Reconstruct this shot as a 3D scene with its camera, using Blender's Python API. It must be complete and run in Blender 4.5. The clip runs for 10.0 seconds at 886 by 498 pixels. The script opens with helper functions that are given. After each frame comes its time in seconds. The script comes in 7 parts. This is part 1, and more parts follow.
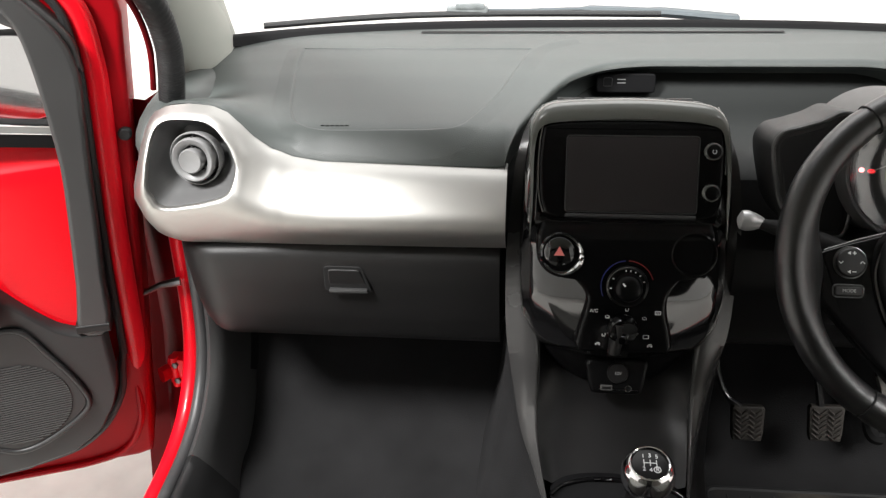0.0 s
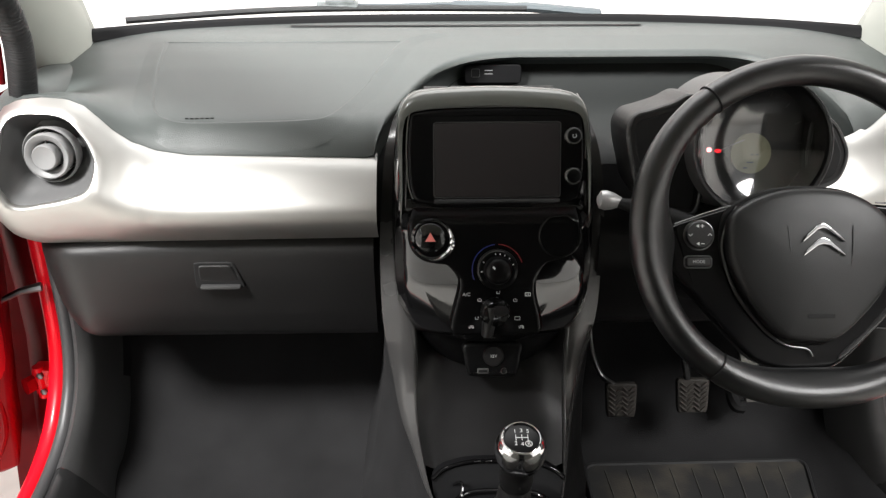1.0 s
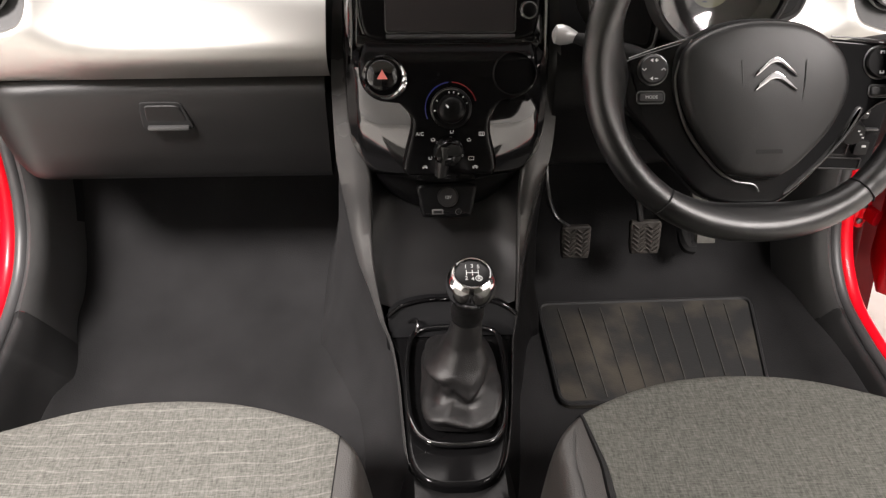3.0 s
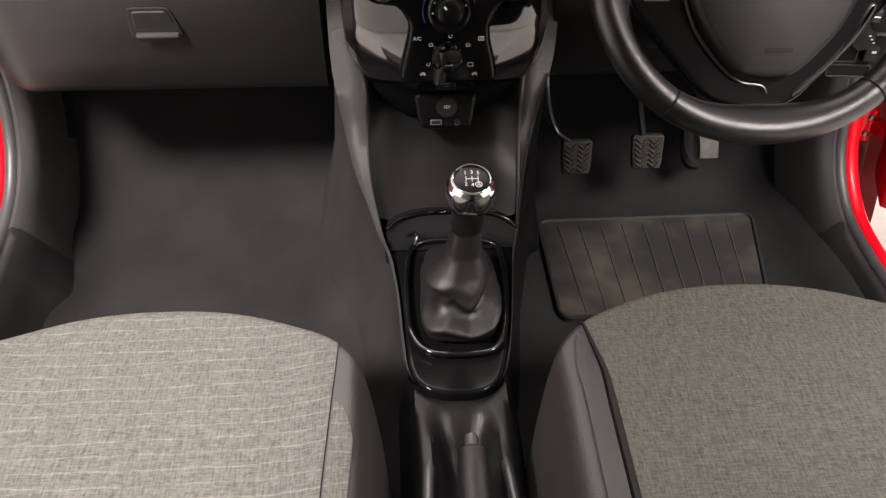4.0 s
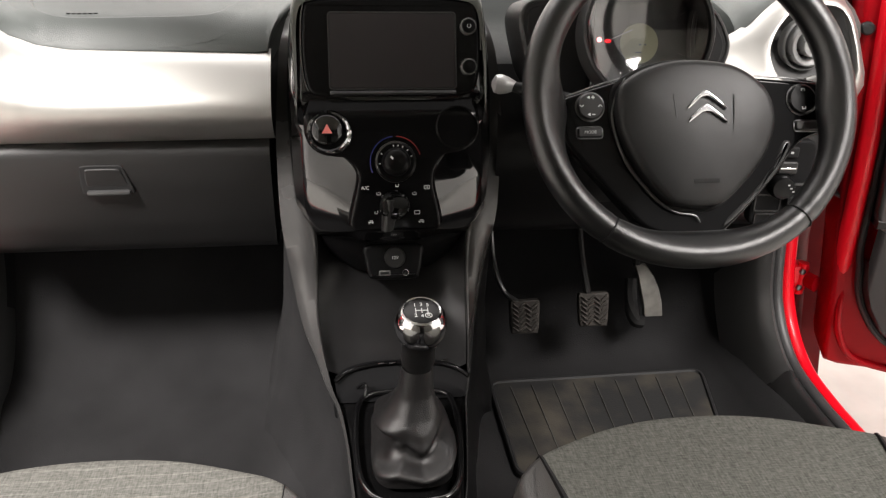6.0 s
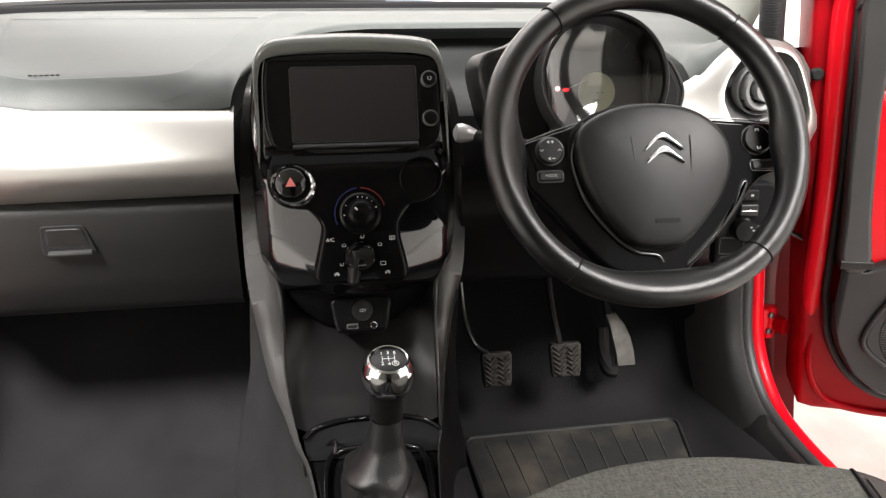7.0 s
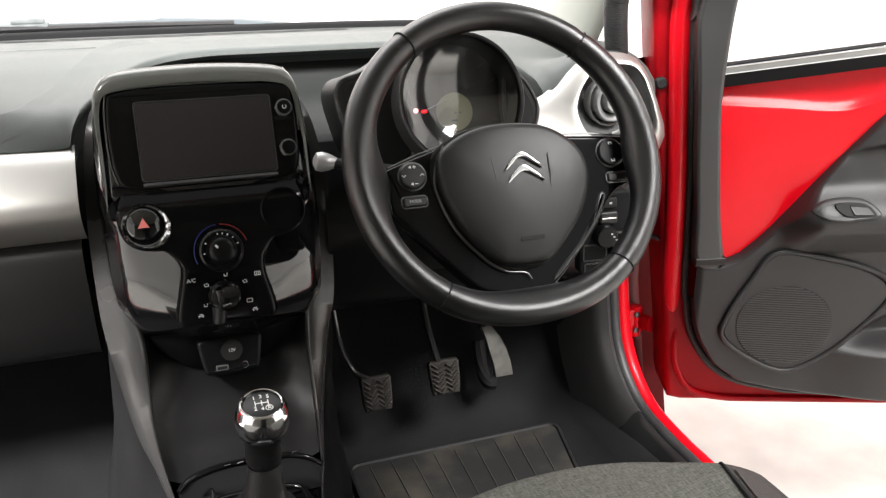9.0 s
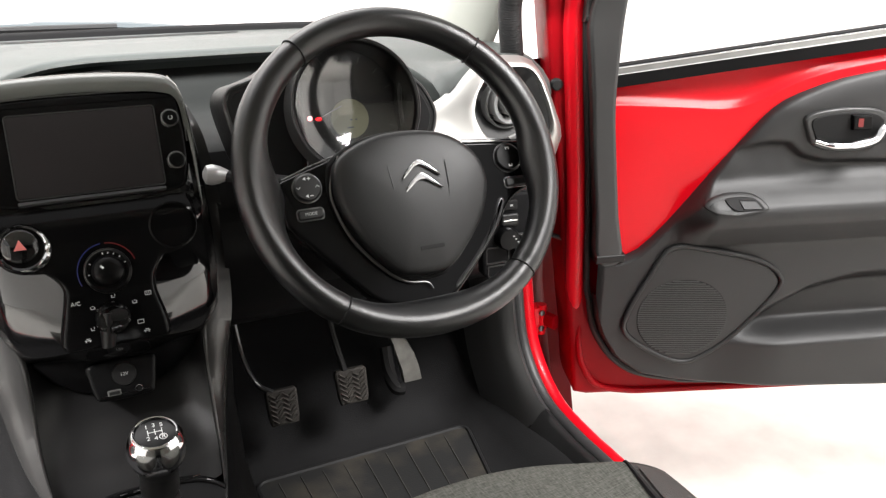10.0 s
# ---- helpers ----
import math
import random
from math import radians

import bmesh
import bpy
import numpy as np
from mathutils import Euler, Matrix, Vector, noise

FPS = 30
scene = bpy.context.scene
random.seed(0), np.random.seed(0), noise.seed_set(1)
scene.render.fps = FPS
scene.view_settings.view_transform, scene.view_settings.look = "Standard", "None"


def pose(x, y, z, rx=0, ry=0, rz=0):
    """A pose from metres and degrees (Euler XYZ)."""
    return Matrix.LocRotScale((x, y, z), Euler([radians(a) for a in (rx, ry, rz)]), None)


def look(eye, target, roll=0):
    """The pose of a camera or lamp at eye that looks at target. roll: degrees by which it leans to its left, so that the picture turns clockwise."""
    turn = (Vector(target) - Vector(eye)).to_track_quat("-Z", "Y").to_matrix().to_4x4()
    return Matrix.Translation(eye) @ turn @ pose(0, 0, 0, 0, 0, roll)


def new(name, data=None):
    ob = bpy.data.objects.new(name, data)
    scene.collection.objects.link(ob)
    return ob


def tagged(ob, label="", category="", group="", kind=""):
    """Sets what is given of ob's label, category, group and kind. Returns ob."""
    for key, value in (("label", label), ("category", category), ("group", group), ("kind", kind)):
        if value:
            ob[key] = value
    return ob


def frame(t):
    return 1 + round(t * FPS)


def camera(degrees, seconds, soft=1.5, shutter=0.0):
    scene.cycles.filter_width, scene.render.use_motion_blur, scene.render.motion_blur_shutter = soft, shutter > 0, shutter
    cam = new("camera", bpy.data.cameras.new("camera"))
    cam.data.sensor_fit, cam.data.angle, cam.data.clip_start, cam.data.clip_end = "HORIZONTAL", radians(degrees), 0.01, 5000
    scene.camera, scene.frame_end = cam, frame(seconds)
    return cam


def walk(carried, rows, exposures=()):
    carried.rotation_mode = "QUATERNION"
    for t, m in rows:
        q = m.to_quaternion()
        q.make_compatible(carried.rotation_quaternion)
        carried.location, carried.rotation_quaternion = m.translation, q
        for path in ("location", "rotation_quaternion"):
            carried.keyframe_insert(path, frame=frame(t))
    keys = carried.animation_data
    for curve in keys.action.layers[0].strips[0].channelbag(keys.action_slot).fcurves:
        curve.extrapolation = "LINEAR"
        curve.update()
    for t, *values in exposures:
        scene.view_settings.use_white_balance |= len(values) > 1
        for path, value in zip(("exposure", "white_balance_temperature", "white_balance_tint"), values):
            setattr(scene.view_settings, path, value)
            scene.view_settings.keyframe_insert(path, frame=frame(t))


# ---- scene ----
cam = camera(56.7, 10.0, soft=1.3)
PATH = [
    (0, (-0.1254, 0.1221, 1.276), (-0.3401, 1.8906, 0.366), -1.6),
    (0.5, (-0.1053, 0.1234, 1.259), (-0.1891, 1.9075, 0.36), -0.8),
    (1, (-0.0945, 0.1084, 1.257), (-0.0548, 1.8937, 0.357), 0.0),
    (1.5, (-0.0797, 0.094, 1.256), (0.0393, 1.8674, 0.34), 0.9),
    (2, (-0.0791, 0.09, 1.258), (0.0607, 1.8254, 0.273), 1.3),
    (2.5, (-0.077, 0.0908, 1.253), (0.0514, 1.776, 0.183), 1.3),
    (3, (-0.0751, 0.1007, 1.236), (0.0367, 1.7, 0.04), 1.2),
    (3.2, (-0.074, 0.1016, 1.23), (0.0336, 1.6641, -0.014), 1.2),
    (4.3, (-0.0789, 0.092, 1.19), (0.0351, 1.5897, -0.13), 1.0),
    (4.5, (-0.081, 0.0911, 1.185), (0.0447, 1.608, -0.112), 1.3),
    (5, (-0.0778, 0.0818, 1.157), (0.0778, 1.6884, -0.024), 1.3),
    (5.5, (-0.0774, 0.0627, 1.131), (0.1181, 1.7702, 0.109), 1.2),
    (5.7, (-0.0812, 0.054, 1.126), (0.1404, 1.7953, 0.167), 1.5),
    (7, (-0.0668, 0.0357, 1.093), (0.2485, 1.8722, 0.368), 0.6),
    (7.5, (-0.0666, 0.0377, 1.1), (0.304, 1.8754, 0.404), 0.2),
    (8, (-0.066, 0.0447, 1.103), (0.3745, 1.8672, 0.406), -0.0),
    (8.5, (-0.0606, 0.0482, 1.109), (0.458, 1.8458, 0.404), -0.4),
    (9, (-0.0549, 0.0567, 1.111), (0.5585, 1.824, 0.403), -0.3),
    (9.5, (-0.0462, 0.064, 1.119), (0.6699, 1.7892, 0.403), -0.1),
    (10, (-0.0345, 0.072, 1.123), (0.777, 1.7517, 0.401), -0.0),
]
LIGHTING = [(0, 0.02, 6450, 10), (0.5, 0.10, 6450, 10), (1.0, 0.24, 6450, 10), (1.5, 0.27, 6550, 12), (2.5, 0.58, 6700, 14), (3.2, 0.60, 6850, 16), (4.3, 0.48, 6950, 17),
            (4.8, 0.40, 6950, 17), (5.7, 0.40, 6800, 14), (7, 0.66, 6650, 12), (8, 0.66, 6550, 11), (10, 0.58, 6500, 11)]
walk(cam, [(t, look(eye, target, roll)) for t, eye, target, roll in PATH], LIGHTING)


# ---------------------------------------------------------------- light
world = bpy.data.worlds.new("studio_light")
scene.world = world
world.use_nodes = True
world.node_tree.nodes["Background"].inputs[0].default_value = (1.0, 0.995, 0.985, 1)
world.node_tree.nodes["Background"].inputs[1].default_value = 0.62


def area_lamp(name, m, sx, sy, watts, colour=(1, 0.985, 0.965)):
    data = bpy.data.lights.new(name, "AREA")
    data.shape, data.size, data.size_y, data.energy, data.color = "ELLIPSE", sx, sy, watts, colour
    lamp = new(name, data)
    lamp.matrix_world = m
    return tagged(lamp, "bright white light panel, unseen above the car", "light", kind="structure")


area_lamp("overhead_light", look((2.1, -0.8, 3.65), (0.9, 0.9, 0.6)), 2.6, 1.1, 190)
area_lamp("overhead_light", look((-2.2, -0.7, 3.7), (-0.5, 0.9, 0.6)), 0.9, 1.0, 400)
# added front lamp with no known source, lifts the dashboard top
area_lamp("overhead_light", look((-0.2, 3.0, 3.8), (0.0, 1.4, 0.9)), 4.0, 2.0, 90)


# ---------------------------------------------------------------- materials
def material(name, colour, rough=0.5, metal=0.0, grain=0.0, grain_size=400.0, mottle=0.12, mottle_size=6.0,
             coat=0.0, spec=0.5, rough_var=0.08, voronoi=False, stretch=(1, 1, 1)):
    """A surface with a broad mottling of colour and gloss, and a fine grained relief."""
    mat = bpy.data.materials.new(name)
    mat.use_nodes = True
    nodes, links = mat.node_tree.nodes, mat.node_tree.links
    bsdf = nodes["Principled BSDF"]
    where = nodes.new("ShaderNodeTexCoord")
    mapping = nodes.new("ShaderNodeMapping")
    mapping.inputs["Scale"].default_value = stretch
    links.new(where.outputs["Object"], mapping.inputs["Vector"])
    broad = nodes.new("ShaderNodeTexNoise")
    broad.inputs["Scale"].default_value, broad.inputs["Detail"].default_value = mottle_size, 5
    links.new(mapping.outputs[0], broad.inputs["Vector"])
    fine = nodes.new("ShaderNodeTexVoronoi" if voronoi else "ShaderNodeTexNoise")
    fine.inputs["Scale"].default_value = grain_size
    links.new(mapping.outputs[0], fine.inputs["Vector"])
    ramp = nodes.new("ShaderNodeMapRange")
    ramp.inputs["From Min"].default_value, ramp.inputs["From Max"].default_value = 0.3, 0.7
    ramp.inputs["To Min"].default_value, ramp.inputs["To Max"].default_value = 1 - mottle, 1 + mottle
    links.new(broad.outputs[0], ramp.inputs["Value"])
    scale = nodes.new("ShaderNodeVectorMath")
    scale.operation = "SCALE"
    scale.inputs[0].default_value = colour
    links.new(ramp.outputs[0], scale.inputs["Scale"])
    links.new(scale.outputs[0], bsdf.inputs["Base Color"])
    gloss = nodes.new("ShaderNodeMapRange")
    gloss.inputs["To Min"].default_value, gloss.inputs["To Max"].default_value = max(rough - rough_var, 0.01), min(rough + rough_var, 1)
    links.new(broad.outputs[0], gloss.inputs["Value"])
    links.new(gloss.outputs[0], bsdf.inputs["Roughness"])
    bsdf.inputs["Metallic"].default_value = metal
    bsdf.inputs["Coat Weight"].default_value = coat
    bsdf.inputs["Coat Roughness"].default_value = 0.05
    bsdf.inputs["Specular IOR Level"].default_value = spec
    if grain:
        bump = nodes.new("ShaderNodeBump")
        bump.inputs["Strength"].default_value, bump.inputs["Distance"].default_value = grain, 0.0006
        links.new(fine.outputs[0], bump.inputs["Height"])
        links.new(bump.outputs[0], bsdf.inputs["Normal"])
    return mat


SOFT = material("soft_dash_plastic", (0.060, 0.068, 0.065), 0.45, grain=0.35, grain_size=900, voronoi=True, mottle=0.06)
# SOFT made darker: shade under the brow is put into the colour
SOFTSHADE = material("shaded_dash_plastic", (0.021, 0.0228, 0.0222), 0.6, spec=0.25, grain=0.3, grain_size=900, voronoi=True, mottle=0.06)
DARK = material("dark_grained_plastic", (0.0085, 0.0083, 0.0083), 0.42, grain=0.22, grain_size=1500, voronoi=True, mottle=0.10, spec=0.4)
GREY = material("grey_satin_plastic", (0.038, 0.038, 0.038), 0.38, grain=0.15, grain_size=1200, mottle=0.06)
DEEP = material("matt_black_plastic", (0.0065, 0.0064, 0.0066), 0.7, grain=0.2, grain_size=600, spec=0.3)
SILVER = material("champagne_silver_paint", (0.45, 0.442, 0.422), 0.46, metal=1.0, grain=0.05, grain_size=2500, mottle=0.03, rough_var=0.04)
PIANO = material("piano_black", (0.0045, 0.0044, 0.0047), 0.06, coat=0.7, mottle=0.3, rough_var=0.03)
GUN = material("gloss_grey_trim", (0.13, 0.13, 0.125), 0.25, metal=0.3, mottle=0.05, rough_var=0.05)
CHROME = material("chrome", (0.75, 0.75, 0.76), 0.08, metal=1.0, mottle=0.04, rough_var=0.03)
RED = material("red_car_paint", (0.70, 0.004, 0.013), 0.33, coat=0.2, spec=0.2, mottle=0.03, rough_var=0.04)
# the body red twice more, with shade put into the colour
REDSHADE = material("shaded_red_paint", (0.30, 0.002, 0.006), 0.40, coat=0.06, spec=0.12, mottle=0.12, mottle_size=9)
REDDEEPSHADE = material("deep_shaded_red_paint", (0.13, 0.0015, 0.004), 0.6, spec=0.12, mottle=0.2, mottle_size=12)
KICK = material("satin_kick_plastic", (0.046, 0.0455, 0.0455), 0.30, spec=0.7, grain=0.3, grain_size=900, voronoi=True, mottle=0.06)
SILLTRIM = material("black_sill_plastic", (0.016, 0.016, 0.0162), 0.38, grain=0.3, grain_size=900, voronoi=True, mottle=0.15, mottle_size=14)
HUBSKIN = material("airbag_cover_plastic", (0.0105, 0.0105, 0.0107), 0.40, spec=0.4, grain=0.2, grain_size=1500, voronoi=True, mottle=0.08)
BELT = material("black_belt_rubber", (0.006, 0.006, 0.0065), 0.65, spec=0.12, mottle=0.1)
BELTSTRIP = material("pale_grey_belt_strip", (0.24, 0.24, 0.23), 0.35, metal=0.4, mottle=0.08, mottle_size=30)
GRILLE = material("grey_grille_plastic", (0.034, 0.034, 0.034), 0.5, mottle=0.1)
SMOKE = material("smoked_gloss_trim", (0.060, 0.060, 0.062), 0.22, metal=0.5, mottle=0.1, mottle_size=30)
HUBTRIM = material("satin_silver_line", (0.22, 0.22, 0.22), 0.36, metal=1.0, mottle=0.1, mottle_size=30)
SATIN = material("satin_silver_plastic", (0.46, 0.46, 0.46), 0.36, metal=0.6, mottle=0.06)
HUBLINE = material("satin_dark_steel", (0.15, 0.15, 0.15), 0.35, metal=1.0, mottle=0.1, mottle_size=30)
ARMGREY = material("faded_grey_arm", (0.10, 0.12, 0.13), 0.5, mottle=0.1, mottle_size=20)
CLIPGREY = material("pale_clip_plastic", (0.22, 0.24, 0.24), 0.4, mottle=0.2, mottle_size=60)
MARK = material("faded_print", (0.42, 0.42, 0.42), 0.5)
HOOD = material("gloss_dark_grey_hood", (0.078, 0.081, 0.073), 0.24, coat=0.3, mottle=0.05)
DOORTRIM = material("door_trim_plastic", (0.0185, 0.0183, 0.0185), 0.45, spec=0.43, grain=0.2, grain_size=1500, voronoi=True, mottle=0.06)
SLOTSHEEN = material("slot_edge_highlight", (0.050, 0.049, 0.048), 0.32, grain=0.1, grain_size=900, mottle=0.06)
NOZZLE = material("pale_vent_plastic", (0.20, 0.20, 0.20), 0.40, mottle=0.05)
DARKGLOSS = material("satin_black_cap", (0.004, 0.004, 0.0042), 0.32, spec=0.15, mottle=0.2)
REDGLOSS = material("polished_red_paint", (0.66, 0.0028, 0.010), 0.36, coat=0.34, spec=0.05, mottle=0.03, rough_var=0.04)
REDGLOSS.node_tree.nodes["Principled BSDF"].inputs["Coat Roughness"].default_value = 0.18
SEALGREY = material("grey_seal_rubber", (0.042, 0.042, 0.043), 0.45, grain=0.25, grain_size=600)
GEARBLACK = material("gear_surround_black", (0.0045, 0.0044, 0.0046), 0.10, spec=0.13, mottle=0.2)
BOWL = material("vent_grey_plastic", (0.085, 0.085, 0.085), 0.45, mottle=0.05)
PALEDIAL = material("pale_dial_ring", (0.42, 0.40, 0.41), 0.35, mottle=0.05)
RUBBER = material("seal_rubber", (0.013, 0.013, 0.0135), 0.55, grain=0.3, grain_size=500)
LEATHER = material("black_leather", (0.006, 0.006, 0.0062), 0.31, spec=0.65, grain=0.16, grain_size=1500, voronoi=True, mottle=0.15, mottle_size=15)
GAITER = material("gaiter_leather", (0.014, 0.0134, 0.0134), 0.34, grain=0.5, grain_size=800, voronoi=True, mottle=0.1)
CARPET = material("black_carpet", (0.018, 0.0178, 0.0183), 0.95, grain=1.0, grain_size=450, mottle=0.22, mottle_size=8, spec=0.1)
PEDAL = material("pedal_rubber", (0.030, 0.026, 0.022), 0.75, grain=0.5, grain_size=300, mottle=0.3, mottle_size=30)
PEDALTREAD = material("dusty_pedal_tread", (0.038, 0.033, 0.028), 0.8, grain=0.5, grain_size=300, mottle=0.35, mottle_size=40)
PEDALWORN = material("worn_pedal_metal", (0.17, 0.165, 0.15), 0.5, metal=0.4, mottle=0.3, mottle_size=40)
PILLAR = material("pale_pillar_trim", (0.42, 0.43, 0.39), 0.6, grain=0.3, grain_size=700, mottle=0.05)
SCREEN = material("screen_glass", (0.029, 0.0262, 0.0268), 0.5, spec=0.12, mottle=0.05, rough_var=0.03)
WHITE = material("white_print", (0.75, 0.75, 0.75), 0.5)
BLUE = material("blue_print", (0.012, 0.022, 0.16), 0.4)
REDPRINT = material("red_print", (0.20, 0.014, 0.014), 0.4)
WALLPAINT = material("white_wall_paint", (0.88, 0.875, 0.86), 0.8, grain=0.1, grain_size=60, mottle=0.02)
VINYL = material("grey_seat_vinyl", (0.038, 0.0356, 0.033), 0.45, grain=0.5, grain_size=700, voronoi=True, mottle=0.06)
FLANKLOW = material("satin_grey_console_side", (0.046, 0.045, 0.0445), 0.26, spec=0.55, grain=0.15, grain_size=900, mottle=0.07)
COVER = material("black_tunnel_plastic", (0.0068, 0.0066, 0.0069), 0.33, grain=0.2, grain_size=1200, voronoi=True, mottle=0.12, spec=0.25)
BLOCKERCLOTH = material("dark_blocker_cloth", (0.03, 0.03, 0.029), 0.9, grain=0.5, grain_size=300)
DIAL = material("dial_face", (0.006, 0.006, 0.0065), 0.4, mottle=0.2)
LCD = material("lcd_panel", (0.30, 0.30, 0.19), 0.35, mottle=0.08, mottle_size=20)


def studio_floor_material():
    mat = material("pale_studio_floor", (0.64, 0.625, 0.585), 0.5, grain=0.15, grain_size=150, mottle=0.11, mottle_size=9.0, rough_var=0.15)
    return mat


def glow(name, colour, strength):
    mat = bpy.data.materials.new(name)
    mat.use_nodes = True
    bsdf = mat.node_tree.nodes["Principled BSDF"]
    bsdf.inputs["Base Color"].default_value = (*colour, 1)
    bsdf.inputs["Emission Color"].default_value = (*colour, 1)
    bsdf.inputs["Emission Strength"].default_value = strength
    return mat


def pane(name, tint=(1, 1, 1), rough=0.0, base=0.045):
    mat = bpy.data.materials.new(name)
    mat.use_nodes = True
    nodes, links = mat.node_tree.nodes, mat.node_tree.links
    clear, shine, mix, facing, power = (nodes.new("ShaderNode" + k) for k in ("BsdfTransparent", "BsdfGlossy", "MixShader", "LayerWeight", "Math"))
    clear.inputs[0].default_value = (*tint, 1)
    shine.inputs["Roughness"].default_value = rough
    power.operation = "MULTIPLY_ADD"
    curved = nodes.new("ShaderNodeMath")
    curved.operation = "POWER"
    curved.inputs[1].default_value = 5.0
    links.new(facing.outputs["Facing"], curved.inputs[0])
    links.new(curved.outputs[0], power.inputs[0])
    power.inputs[1].default_value, power.inputs[2].default_value = 0.7, base
    links.new(power.outputs[0], mix.inputs[0])
    links.new(clear.outputs[0], mix.inputs[1])
    links.new(shine.outputs[0], mix.inputs[2])
    links.new(mix.outputs[0], nodes["Material Output"].inputs[0])
    return mat


def fabric(name, colour, streak):
    """Woven melange cloth: crossed thread relief, fine flecks, and paler broken weft streaks."""
    mat = bpy.data.materials.new(name)
    mat.use_nodes = True
    nodes, links = mat.node_tree.nodes, mat.node_tree.links
    bsdf = nodes["Principled BSDF"]
    where = nodes.new("ShaderNodeTexCoord")

    def noise_at(stretch, size, detail=2):
        mapping, tex = nodes.new("ShaderNodeMapping"), nodes.new("ShaderNodeTexNoise")
        mapping.inputs["Scale"].default_value = stretch
        tex.inputs["Scale"].default_value, tex.inputs["Detail"].default_value = size, detail
        links.new(where.outputs["Object"], mapping.inputs["Vector"])
        links.new(mapping.outputs[0], tex.inputs["Vector"])
        return tex.outputs[0]

    def maths(op, a, b):
        n = nodes.new("ShaderNodeMath")
        n.operation = op
        for k, v in ((0, a), (1, b)):
            if isinstance(v, (int, float)):
                n.inputs[k].default_value = v
            else:
                links.new(v, n.inputs[k])
        return n.outputs[0]

    across = noise_at((1, 7, 1), 90)
    along = noise_at((8, 1, 1), 70)
    fleck = noise_at((1, 1, 1), 300, 3)
    thread = maths("ADD", maths("MULTIPLY", across, 0.65), maths("ADD", maths("MULTIPLY", along, 0.60), maths("MULTIPLY", fleck, 0.5)))
    wave = nodes.new("ShaderNodeTexWave")
    wave.wave_type, wave.bands_direction, wave.wave_profile = "BANDS", "Y", "SIN"
    wave.inputs["Scale"].default_value, wave.inputs["Distortion"].default_value = 19.0, 1.8
    wave.inputs["Detail"].default_value, wave.inputs["Detail Scale"].default_value = 2.0, 1.2
    links.new(where.outputs["Object"], wave.inputs["Vector"])
    line = maths("POWER", wave.outputs[1], 34.0)
    broken = nodes.new("ShaderNodeMapRange")
    broken.inputs["From Min"].default_value, broken.inputs["From Max"].default_value = 0.30, 0.58
    links.new(noise_at((5, 40, 1), 6), broken.inputs["Value"])
    line = maths("MULTIPLY", maths("MULTIPLY", line, broken.outputs[0]), streak)
    total = maths("ADD", maths("MULTIPLY", maths("ADD", thread, -0.25), 1.75), line)
    scale = nodes.new("ShaderNodeVectorMath")
    scale.operation = "SCALE"
    scale.inputs[0].default_value = colour
    links.new(total, scale.inputs["Scale"])
    links.new(scale.outputs[0], bsdf.inputs["Base Color"])
    bsdf.inputs["Roughness"].default_value = 0.95
    bsdf.inputs["Specular IOR Level"].default_value = 0.1
    bump = nodes.new("ShaderNodeBump")
    bump.inputs["Strength"].default_value, bump.inputs["Distance"].default_value = 0.6, 0.0012
    links.new(thread, bump.inputs["Height"])
    links.new(bump.outputs[0], bsdf.inputs["Normal"])
    return mat


CLOTH = fabric("grey_melange_cloth", (0.086, 0.085, 0.077), 0.55)
CLOTHPLAIN = fabric("plain_melange_cloth", (0.080, 0.081, 0.072), 0.12)
GLASS = pane("clear_glass")
LENS = pane("dial_lens", (0.8, 0.8, 0.8), 0.09, base=0.13)
FLOORMAT = studio_floor_material()
LAMPRED = glow("red_warning_lamp", (1.0, 0.02, 0.03), 1.6)
LAMPWHITE = glow("red_lamp_core", (1.0, 0.30, 0.30), 5.0)
HAZARD = material("hazard_print", (0.80, 0.22, 0.20), 0.5)


# ---------------------------------------------------------------- building blocks
def V(*p):
    return Vector(p)


def lerp(a, b, s):
    return a + (b - a) * s


def table(x, rows):
    """Smooth value at x from rows of (x, value) in rising x."""
    xs = [r[0] for r in rows]
    if x <= xs[0]:
        return rows[0][1]
    if x >= xs[-1]:
        return rows[-1][1]
    for (a, va), (b, vb) in zip(rows, rows[1:]):
        if a <= x <= b:
            s = (x - a) / (b - a)
            return lerp(va, vb, s)


def curve(points, n, closed=False):
    """Catmull-Rom through the points, n steps a span."""
    pts = [Vector(p) for p in points]
    count = len(pts)
    out = []
    for i in range(count if closed else count - 1):
        p1, p2 = pts[i], pts[(i + 1) % count]
        p0 = pts[i - 1] if closed or i else p1 + (p1 - p2)
        p3 = pts[(i + 2) % count] if closed or i + 2 < count else p2 + (p2 - p1)
        for k in range(n):
            s = k / n
            out.append(0.5 * (2 * p1 + (p2 - p0) * s + (2 * p0 - 5 * p1 + 4 * p2 - p3) * s * s + (3 * p1 - p0 - 3 * p2 + p3) * s ** 3))
    if not closed:
        out.append(pts[-1])
    return out


def loft(rings, closed=True, cap_start=False, cap_end=False, bm=None):
    bm = bm or bmesh.new()
    made = [[bm.verts.new(p) for p in ring] for ring in rings]
    for a, b in zip(made, made[1:]):
        n = len(a)
        for i in range(n if closed else n - 1):
            j = (i + 1) % n
            bm.faces.new((a[i], a[j], b[j], b[i]))
    if cap_start:
        bm.faces.new(list(reversed(made[0])))
    if cap_end:
        bm.faces.new(made[-1])
    return bm


def place(bm, m):
    bmesh.ops.transform(bm, matrix=m, verts=bm.verts)
    return bm


